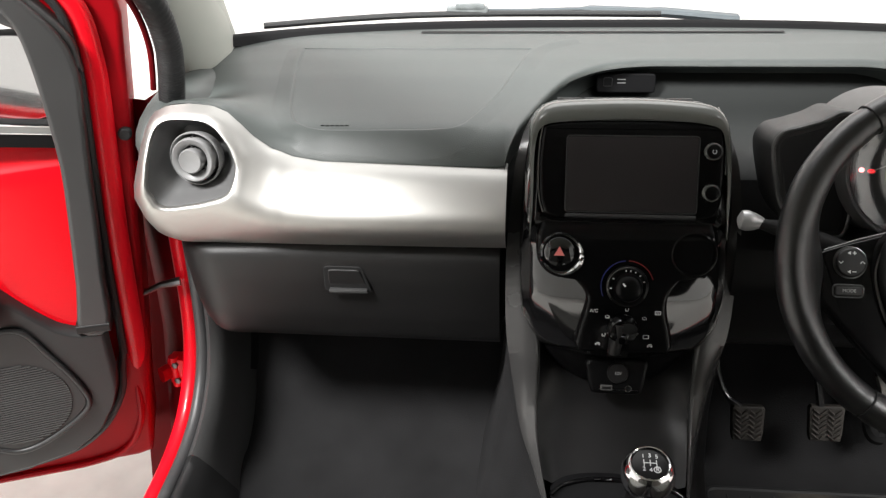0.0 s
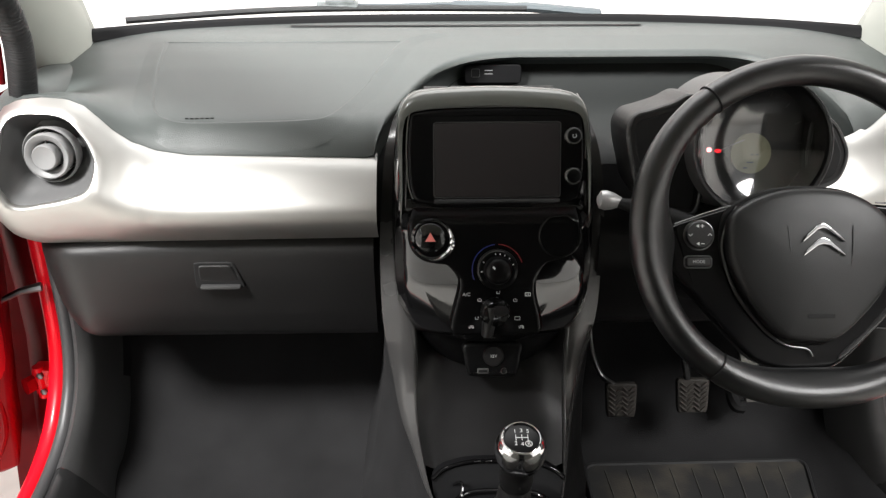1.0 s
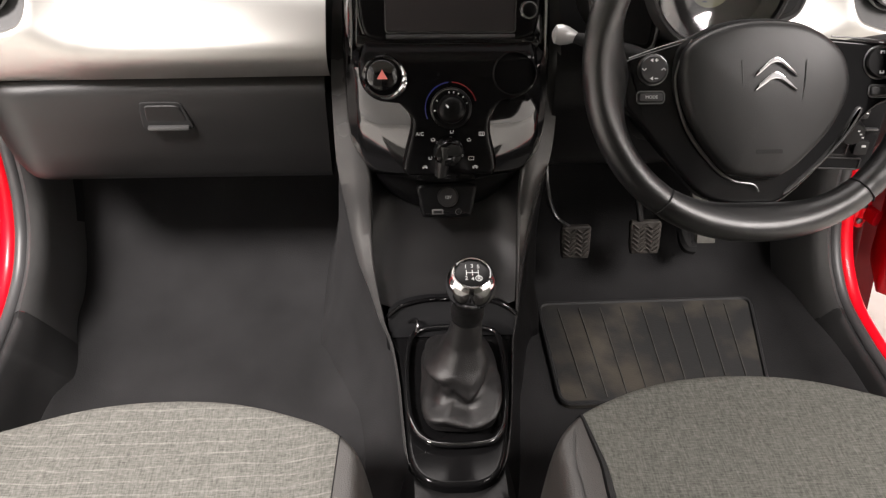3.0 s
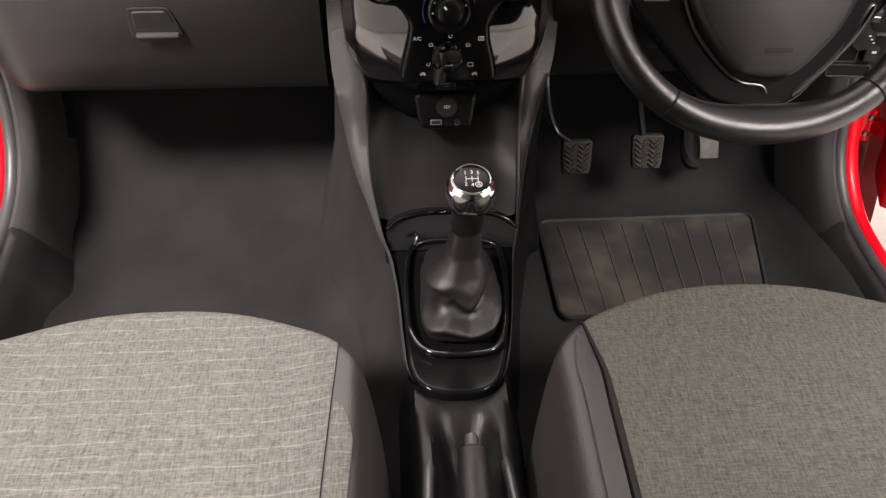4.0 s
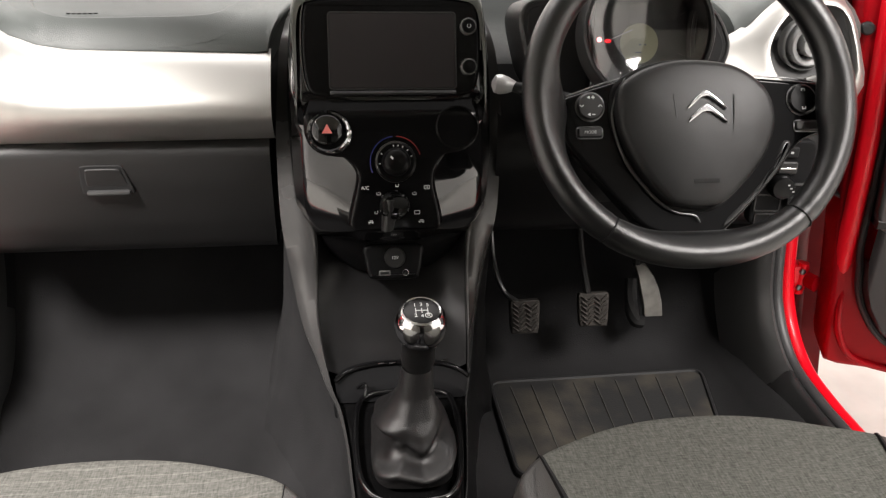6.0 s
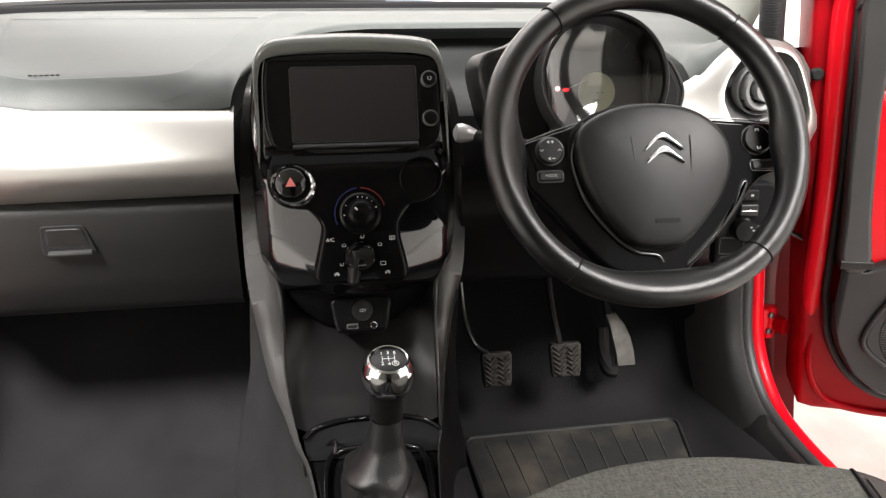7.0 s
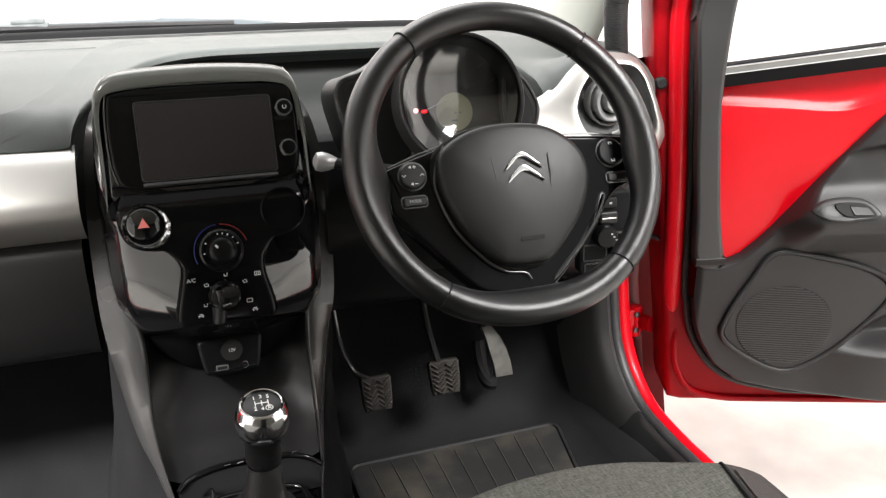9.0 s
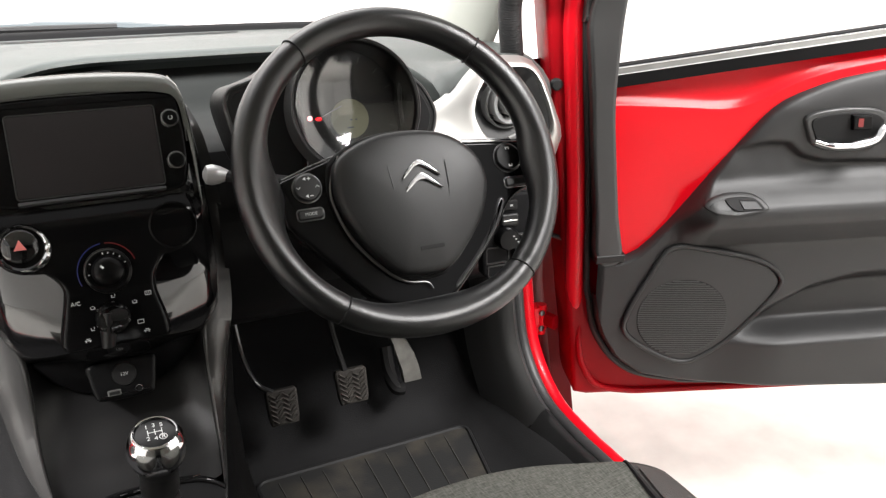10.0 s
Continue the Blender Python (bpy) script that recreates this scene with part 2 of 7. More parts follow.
def merge(*bms):
    out = bms[0]
    for other in bms[1:]:
        index = {v: out.verts.new(v.co) for v in other.verts}
        for f in other.faces:
            out.faces.new([index[v] for v in f.verts])
        other.free()
    return out


def box(cx, cy, cz, sx, sy, sz, bevel=0.004, seg=2):
    bm = bmesh.new()
    bmesh.ops.create_cube(bm, size=1, matrix=Matrix.Translation((cx, cy, cz)) @ Matrix.Diagonal((sx, sy, sz, 1)))
    if bevel:
        bmesh.ops.bevel(bm, geom=list(bm.edges), offset=bevel, segments=seg, affect="EDGES", profile=0.6)
    return bm


def inset(outline, d):
    """A closed outline moved inwards by d (outline anticlockwise in x, y)."""
    out, n = [], len(outline)
    for i in range(n):
        a, b, c = outline[i - 1], outline[i], outline[(i + 1) % n]
        t = Vector((c[0] - a[0], c[1] - a[1]))
        if t.length < 1e-9:
            out.append(Vector(b))
            continue
        t.normalize()
        out.append(Vector((b[0] - t.y * d, b[1] + t.x * d, 0)))
    return out


def plate(outline, depth, bevel, m=None, dome=0.0, hollow=False):
    """A plate with a rounded front edge: outline in x, y (anticlockwise), its face at z = 0, its back at -depth."""
    ring = [Vector((p[0], p[1], 0)) for p in outline]
    steps = [(-depth, 0.0), (-bevel, 0.0), (-0.6 * bevel, 0.1 * bevel), (-0.25 * bevel, 0.4 * bevel), (0.0, bevel)]
    rings = [[V(p[0], p[1], z) for p in inset(ring, d)] for z, d in steps]
    if dome:
        last = rings[-1]
        mid = sum(last, Vector()) / len(last)
        for s in (0.75, 0.5, 0.25, 0.06):
            rings.append([V(lerp(mid.x, p.x, s), lerp(mid.y, p.y, s), dome * (1 - s * s)) for p in last])
    else:
        rings.append([V(p[0], p[1], 0) for p in inset(ring, bevel * 1.25)])
    bm = loft(rings, cap_start=not hollow, cap_end=True)
    return place(bm, m) if m else bm


def rounded(w, h, r, n=6, cx=0.0, cy=0.0):
    """A rounded rectangle, anticlockwise."""
    out = []
    for k, (sx, sy) in enumerate(((1, 1), (-1, 1), (-1, -1), (1, -1))):
        for i in range(n + 1):
            a = math.pi / 2 * (k + i / n)
            out.append(V(cx + sx * (w / 2 - r) + r * math.cos(a), cy + sy * (h / 2 - r) + r * math.sin(a), 0))
    return out


def lathe(profile, m=None, n=36, cap_start=True, cap_end=True):
    """Turned about z from (radius, height) pairs."""
    rings = [[V(r * math.cos(2 * math.pi * i / n), r * math.sin(2 * math.pi * i / n), h) for i in range(n)] for r, h in profile]
    bm = loft(rings, cap_start=cap_start, cap_end=cap_end)
    return place(bm, m) if m else bm


def tube(points, radius, n=10, closed=False, flat=1.0, up=(0, 0, 1)):
    """A round or flattened bar along points; radius a number or one for each point."""
    pts = [Vector(p) for p in points]
    count = len(pts)
    rings = []
    for i, p in enumerate(pts):
        a = pts[i - 1] if closed or i else p
        b = pts[(i + 1) % count] if closed or i + 1 < count else p
        t = (b - a).normalized()
        u = Vector(up)
        side = t.cross(u)
        if side.length < 1e-4:
            side = t.cross(Vector((0, 1, 0.01)))
        side.normalize()
        u = side.cross(t)
        r = radius[i] if isinstance(radius, (list, tuple)) else radius
        rings.append([p + side * (r * math.cos(2 * math.pi * k / n)) + u * (r * flat * math.sin(2 * math.pi * k / n)) for k in range(n)])
    if closed:
        rings.append(rings[0])
        bm = loft(rings)
        bmesh.ops.remove_doubles(bm, verts=bm.verts, dist=1e-6)
        return bm
    return loft(rings, cap_start=True, cap_end=True)


def axes(origin, x, z):
    """A pose at origin whose x points along x and whose z points along z."""
    z = Vector(z).normalized()
    x = Vector(x)
    x = (x - z * x.dot(z)).normalized()
    y = z.cross(x)
    m = Matrix((x, y, z)).transposed().to_4x4()
    m.translation = Vector(origin)
    return m


def thing(name, label, category, at, group="", kind=""):
    ob = new(name)
    ob.location = at
    ob.empty_display_size = 0.05
    return tagged(ob, label, category, group, kind)


def part(name, bm, mat, parent=None, label="", smooth=40, recalc=True):
    if recalc:
        bmesh.ops.recalc_face_normals(bm, faces=bm.faces)
    mesh = bpy.data.meshes.new(name)
    for f in bm.faces:
        f.smooth = True
    bm.to_mesh(mesh)
    bm.free()
    mesh.set_sharp_from_angle(angle=radians(smooth))
    mesh.materials.append(mat)
    ob = new(name, mesh)
    if parent:
        ob.parent = parent
        if parent.type == "EMPTY":
            ob.matrix_parent_inverse = Matrix.Translation(-parent.location)
    return tagged(ob, label)


def structure(name, bm, mat, label, category, smooth=40, recalc=True):
    return tagged(part(name, bm, mat, None, label, smooth, recalc), category=category, kind="structure")


def lettering(name, text, size, m, mat, parent, label=""):
    data = bpy.data.curves.new(name, "FONT")
    data.body, data.size, data.align_x, data.align_y, data.extrude = text, size, "CENTER", "CENTER", 0.0002
    ob = bpy.data.objects.new(name, data)
    scene.collection.objects.link(ob)
    bpy.context.view_layer.update()
    mesh = bpy.data.meshes.new_from_object(ob.evaluated_get(bpy.context.evaluated_depsgraph_get()))
    bpy.data.objects.remove(ob)
    mesh.transform(m)
    mesh.materials.clear()
    mesh.materials.append(mat)
    out = new(name, mesh)
    out.parent = parent
    if parent.type == "EMPTY":
        out.matrix_parent_inverse = Matrix.Translation(-parent.location)
    return tagged(out, label)


# ---------------------------------------------------------------- studio
structure("ground", box(0, -0.4, -0.05, 10, 10.4, 0.1, 0), FLOORMAT, "pale cream scuffed studio floor", "floor")
structure("wall_north", box(0, 4.7, 2.0, 10, 0.1, 4.2, 0), WALLPAINT, "plain white studio wall", "wall")
structure("wall_east", box(4.9, -0.4, 2.0, 0.1, 10.1, 4.2, 0), WALLPAINT, "plain white studio wall", "wall")
structure("wall_west", box(-4.9, -0.4, 2.0, 0.1, 10.1, 4.2, 0), WALLPAINT, "plain white studio wall", "wall")
structure("wall_south", box(0, -5.5, 2.0, 10, 0.1, 4.2, 0), WALLPAINT, "plain white studio wall", "wall")


# ---------------------------------------------------------------- car body shell
def floor_height(x, y):
    """The carpet's height: level under the feet, rising to the bulkhead, with a raised tunnel."""
    z = 0.262 + 0.04 * max(0.0, (0.72 - y)) * 0.6
    if y > 1.27:
        z += 0.95 * (y - 1.27) ** 1.0 * min(1.0, (y - 1.27) / 0.10)
    z += 0.06 * math.exp(-(x / 0.14) ** 4)
    z += 0.055 * max(0.0, min(1.0, (abs(x) - 0.53) / 0.1)) ** 2
    if x < -0.12 and y > 1.22:
        z += 0.55 * (y - 1.22) * min(1.0, (-x - 0.12) / 0.06) * min(1.0, (y - 1.22) / 0.08)
    if x < 0 and y > 1.2:
        z += 0.06 * max(0.0, min(1.0, (-x - 0.5) / 0.12)) * min(1.0, (y - 1.2) / 0.15)
    return min(z, 0.74)


def build_floor():
    rows = []
    for i in range(61):
        y = -0.56 + 2.31 * i / 60
        rows.append([V(x, y, floor_height(x, y)) for x in [-0.70 + 1.40 * k / 56 for k in range(57)]])
    structure("floor", loft(rows, closed=False), CARPET, "black carpet floor of the cabin", "carpet", smooth=80)
    structure("bulkhead", box(0, 1.78, 0.55, 1.40, 0.05, 0.60, 0.01), DEEP, "dark bulkhead behind the footwells", "bulkhead")


def build_shell():
    # underbody, roof and added panels close the cabin out of sight
    structure("underbody", box(0, 0.56, 0.20, 1.40, 2.28, 0.06, 0.01), DEEP, "dark car underbody", "car body")
    roof = []
    for i in range(17):
        y = 0.91 - 1.49 * i / 16
        roof.append([V(x, y, 1.43 - 0.05 * (abs(x) / 0.6) ** 4 - 0.07 * ((y + 0.2) / 1.3) ** 4) for x in [-0.60 + 1.2 * k / 12 for k in range(13)]])
    upper = loft(roof, closed=False)
    lower = loft([[p - V(0, 0, 0.03) for p in row] for row in roof], closed=False)
    structure("roof_panel", upper, RED, "red painted roof panel", "roof")
    structure("roof", lower, PILLAR, "pale grey car headlining", "roof")
    # unseen panels added to keep rear and side light out of the cabin
    structure("light_blocker_rear", box(0, -0.55, 0.85, 1.36, 0.06, 1.16, 0.02), BLOCKERCLOTH, "plain dark cloth panel added behind the cabin to block light", "partition")
    for s in (-1, 1):
        structure("light_blocker_side", box(s * 0.705, -0.36, 0.83, 0.03, 0.40, 1.16, 0.01), BLOCKERCLOTH, "plain dark panel added behind the door opening to block light", "trim panel")
        structure("roof_rail", tube([(s * 0.55, 0.76, 1.385), (s * 0.60, 0.40, 1.39), (s * 0.635, -0.1, 1.38), (s * 0.64, -0.52, 1.36)], 0.045, 10), PILLAR, "pale grey trim along the roof edge", "roof")
        structure("rear_pillar", tube([(s * 0.70, -0.42, 0.30), (s * 0.70, -0.44, 0.95), (s * 0.60, -0.46, 1.40)], 0.07, 8), DARK, "dark centre pillar", "car body")


def aperture(s):
    """The painted flange round the door opening, its rubber seal and the trims inside it. s: the car's side."""
    if s > 0:
        bend = [(1.258, 0.60), (1.243, 0.524), (1.224, 0.4446), (1.1995, 0.401), (1.163, 0.3655), (1.112, 0.3405), (1.026, 0.331), (0.951, 0.330)]
    else:
        bend = [(1.260, 0.60), (1.249, 0.520), (1.228, 0.4683), (1.200, 0.432), (1.163, 0.402), (1.108, 0.3800), (1.040, 0.3680), (0.951, 0.362)]
    sill = bend[-1][1]
    path = curve([(s * 0.672, 1.278, 0.935), (s * 0.688, 1.277, 0.87), (s * 0.696, 1.273, 0.80), *[(s * 0.695, y, z) for y, z in bend], (s * 0.690, 0.5, sill), (s * 0.685, 0.0, sill)], 8)
    rings = []
    for i, p in enumerate(path):
        a, b = path[max(i - 1, 0)], path[min(i + 1, len(path) - 1)]
        t = (b - a).normalized()
        inner = V(-s, 0, 0)
        out = inner.cross(t).normalized()
        if out.dot(V(0, -1, 1)) < 0:
            out = -out
        # section: inside edge, rounded face, outside return
        rings.append([p + inner * 0.004 - out * 0.014, p + inner * 0.004 - out * 0.004, p + inner * 0.002, p - inner * 0.006 + out * 0.002, p - inner * 0.016, p - inner * 0.022 - out * 0.006, p - inner * 0.024 - out * 0.07])
    structure("door_aperture", loft(rings, closed=False), RED, "bright red painted door opening flange", "car body", smooth=60)
    seal = [p + V(-s * 0.014, 0, 0) + V(0, 0.003, -0.003) for p in path]
    structure("door_seal", tube(seal, 0.0115, 12, up=(1, 0, 0)), SEALGREY, "black ribbed rubber door seal", "door seal")
    # kick panel beside the footwell, and the sill trim that carries on behind their joint
    kick_section = [(0.020, 0.010), (0.026, -0.008), (0.035, -0.016), (0.045, -0.010), (0.056, 0.010), (0.067, 0.046), (0.074, 0.076), (0.079, 0.108)]
    sill_section = [(0.020, 0.010), (0.024, -0.002), (0.033, -0.006), (0.042, -0.001), (0.062, 0.030), (0.085, 0.062), (0.104, 0.085), (0.120, 0.110)]
    kick, sill_rows, lining = [], [], []
    for i, p in enumerate(path):
        if p.z > 0.86:
            continue
        a, b = path[max(i - 1, 0)], path[min(i + 1, len(path) - 1)]
        fwd = V(-s, 0, 0).cross((b - a).normalized()).normalized()
        if fwd.dot(V(0, 1, -1)) < 0:
            fwd = -fwd
        g = max(0.0, min(1.0, (1.16 - p.y) / 0.12)) if p.z < 0.5 else 0.0
        g = g * g * (3 - 2 * g)
        row = [p + V(-s * lerp(k[0], q[0], g), 0, 0) + fwd * lerp(k[1], q[1], g) for k, q in zip(kick_section, sill_section)]
        if p.y > 1.105:
            kick.append(row)
            if p.z < 0.46:
                continue
            lining.append([row[6], row[6] + V(-s * 0.010, 0.05, -0.002), row[6] + V(-s * 0.016, 0.15, -0.002), V(s * 0.615, 1.75, row[6].z)])
        else:
            if not sill_rows:
                kick.append(row)
                sill_rows.append([q + fwd * 0.004 for q in row])
            sill_rows.append([q + fwd * 0.0012 for q in row])
    lining.append([q + V(0, 0, -0.17) for q in lining[-1]])
    structure("kick_panel", loft(kick, closed=False), KICK, "dark grey satin kick panel beside the footwell", "kick panel", smooth=60)
    structure("sill_trim", loft(sill_rows, closed=False), SILLTRIM, "black plastic sill trim", "sill trim", smooth=60)
    structure("footwell_lining", loft(lining, closed=False), CARPET, "black carpet lining the footwell side", "carpet", smooth=60)
    # hinge pillar, painted body red with deep shade put into the colour
    y0 = 1.272
    rows = []
    for i in range(12):
        z = 0.12 + 0.80 * i / 11
        yy = y0 - 0.06 * max(0, (0.50 - z) / 0.24)
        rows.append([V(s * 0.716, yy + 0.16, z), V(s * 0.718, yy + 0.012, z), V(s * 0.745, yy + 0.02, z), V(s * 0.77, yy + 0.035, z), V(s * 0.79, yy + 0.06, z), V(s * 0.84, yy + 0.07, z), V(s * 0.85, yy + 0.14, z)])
    structure("hinge_pillar", loft(rows, closed=False), REDDEEPSHADE, "red painted hinge pillar, darkened for shade", "car body", smooth=30)
    # front wing seen past the hinge pillar
    wing = []
    for i in range(10):
        y = 1.40 + 0.9 * i / 9
        wing.append([V(s * 0.72, y, 0.885 - 0.13 * i / 9), V(s * 0.78, y, 0.88 - 0.13 * i / 9), V(s * 0.83, y, 0.85 - 0.13 * i / 9), V(s * 0.85, y, 0.70), V(s * 0.855, y, 0.40)])
    structure("front_wing", loft(wing, closed=False), RED, "bright red front wing", "car body", smooth=60)
    # A pillar trim, pale, with its seal
    rings = []
    spine = curve([(s * 0.672, 1.50, 0.91), (s * 0.645, 1.37, 1.03), (s * 0.605, 1.17, 1.18), (s * 0.56, 0.93, 1.33), (s * 0.53, 0.76, 1.40)], 8)
    for p in spine:
        rings.append([p + V(s * 0.028, -0.075, -0.03), p + V(s * 0.006, -0.078, -0.02), p + V(-s * 0.016, -0.055, 0.0), p + V(-s * 0.022, 0.0, 0.02), p + V(-s * 0.012, 0.05, 0.05), p + V(s * 0.03, 0.06, 0.05)])
    structure("pillar_trim", loft(rings, closed=False), PILLAR, "pale grey front pillar trim", "pillar trim", smooth=70)
    outer = curve([(s * 0.664, 1.25, 0.90), (s * 0.650, 1.235, 0.945), (s * 0.640, 1.225, 0.985), (s * 0.634, 1.215, 1.025), (s * 0.630, 1.18, 1.083), (s * 0.604, 1.03, 1.20), (s * 0.56, 0.86, 1.32), (s * 0.53, 0.74, 1.40)], 40)
    structure("pillar_seal", tube(outer, [0.0190 if i % 4 < 2 else 0.0184 for i in range(len(outer))], 14), RUBBER, "black ribbed rubber pillar seal", "door seal")
    # the flange's shade is put into its darker red
    if s < 0:
        structure("pillar_flange", tube([p + V(s * 0.026, -0.004, 0.0) for p in outer[48:184:4]], 0.0045, 8), REDDEEPSHADE, "thin red flange along the front pillar, darkened for shade", "car body")


def windscreen_edge(x):
    return 1.64 - 0.13 * (abs(x) / 0.68) ** 3


def build_windscreen():
    rows = []
    for i in range(9):
        s = i / 8
        rows.append([V(x * lerp(1, 0.80, s), lerp(windscreen_edge(x) + 0.03, 0.74 - 0.03 * (abs(x) / 0.7) ** 2, s), lerp(0.945, 1.415, s)) for x in [-0.69 + 1.38 * k / 24 for k in range(25)]])
    glass = structure("window_1", loft(rows, closed=False), GLASS, "clear windscreen glass", "windscreen")
    glass.visible_shadow = False
    # black ceramic border at the foot of the glass, and the cowl outside
    xs = [-0.69 + 1.38 * k / 48 for k in range(49)]
    band = [[V(x, windscreen_edge(x) + dy, z) for x in xs] for dy, z in ((-0.02, 0.948), (-0.012, 0.962), (0.0, 0.966), (0.02, 0.957), (0.06, 0.93))]
    structure("windscreen_seal", loft(band, closed=False), BELT, "black band along the foot of the windscreen", "seal", smooth=60)
    cowl = [[V(x * 1.05, windscreen_edge(x) + dy, z) for x in xs] for dy, z in ((0.05, 0.915), (0.12, 0.89), (0.20, 0.87), (0.30, 0.86))]
    structure("cowl", loft(cowl, closed=False), DEEP, "black plastic cowl under the windscreen", "cowl", smooth=60)
    bonnet = [[V(x * 1.02, 1.86 - 0.12 * (abs(x) / 0.72) ** 3 + dy, z - 0.05 * (abs(x) / 0.72) ** 3) for x in xs] for dy, z in ((0.0, 0.845), (0.1, 0.835), (0.3, 0.80), (0.6, 0.72), (0.8, 0.60))]
    structure("bonnet", loft(bonnet, closed=False), RED, "bright red bonnet", "car body", smooth=60)
    wiper = thing("windscreen_wiper", "black windscreen wiper parked at the foot of the glass", "wiper", (0.30, 1.72, 0.95))
    blade = [(-0.63, 1.62, 0.960), (-0.45, 1.67, 0.964), (-0.30, 1.69, 0.966), (-0.1, 1.70, 0.965), (0.1, 1.705, 0.962)]
    part("blade", tube(curve(blade, 6), 0.006, 8), RUBBER, wiper)
    part("arm", tube(curve([(-0.25, 1.70, 0.972), (-0.12, 1.71, 0.970), (-0.03, 1.72, 0.969), (0.10, 1.735, 0.960), (0.25, 1.76, 0.942)], 6), [0.004] * 6 + [0.006] * 6 + [0.012] * 6 + [0.016] * 7, 8, flat=0.6), ARMGREY, wiper, "faded grey wiper arm")
    clip = box(-0.258, 1.70, 0.972, 0.078, 0.02, 0.014, 0.004)
    part("clip", merge(clip, box(-0.252, 1.695, 0.980, 0.055, 0.014, 0.010, 0.003)), CLIPGREY, wiper, "pale grey plastic clip")


build_floor()
build_shell()
for side in (-1, 1):
    aperture(side)
build_windscreen()


# ---------------------------------------------------------------- dashboard
ZT = [(-0.697, 0.835), (-0.692, 0.868), (-0.684, 0.893), (-0.672, 0.915), (-0.655, 0.935), (-0.632, 0.945), (-0.60, 0.948), (-0.568, 0.945), (-0.548, 0.936), (-0.530, 0.921), (-0.513, 0.903), (-0.492, 0.888), (-0.460, 0.876), (-0.42, 0.870), (-0.15, 0.867)]
ZB = [(-0.697, 0.815), (-0.692, 0.787), (-0.682, 0.766), (-0.665, 0.752), (-0.635, 0.744), (-0.55, 0.744), (-0.16, 0.748)]


DASH_FRONT = [(-0.70, 1.215), (-0.62, 1.19), (-0.53, 1.176), (-0.166, 1.168), (-0.155, 1.195), (-0.144, 1.222), (-0.130, 1.255), (-0.112, 1.30), (-0.088, 1.345), (-0.055, 1.383), (-0.015, 1.408), (0.039, 1.42),
              (0.38, 1.42), (0.43, 1.40), (0.462, 1.36), (0.482, 1.30), (0.492, 1.24), (0.498, 1.172), (0.56, 1.178), (0.62, 1.19), (0.70, 1.215)]


def dash_front(x):
    """Where the soft top ends towards the seats: over the silver panel, round the brow of the recess, and again on the far side."""
    if -0.14 < x < 0.47:
        return sum(table(x + d, DASH_FRONT) for d in (-0.02, -0.01, 0, 0.01, 0.02)) / 5
    return table(x, DASH_FRONT)


DASH_SECTION = [(1.14, 0.850), (1.168, 0.868), (1.176, 0.884), (1.188, 0.897), (1.205, 0.908), (1.235, 0.916), (1.30, 0.929), (1.35, 0.940), (1.42, 0.950), (1.50, 0.956), (1.66, 0.955)]


def dash_top(x, y):
    z = table(y, DASH_SECTION) - 0.020 * max(0.0, (abs(x) - 0.50) / 0.20) ** 2.2
    if x < -0.166 or x > 0.4985:
        # meets the silver end piece along its upper edge
        yf = dash_front(x)
        rise = table(-abs(x), ZT) + 0.001 - (table(yf, DASH_SECTION) - 0.020 * max(0.0, (abs(x) - 0.50) / 0.20) ** 2.2)
        z += rise * max(0.0, min(1.0, (1.30 - y) / max(1.30 - yf, 0.05))) ** 1.5
    return z


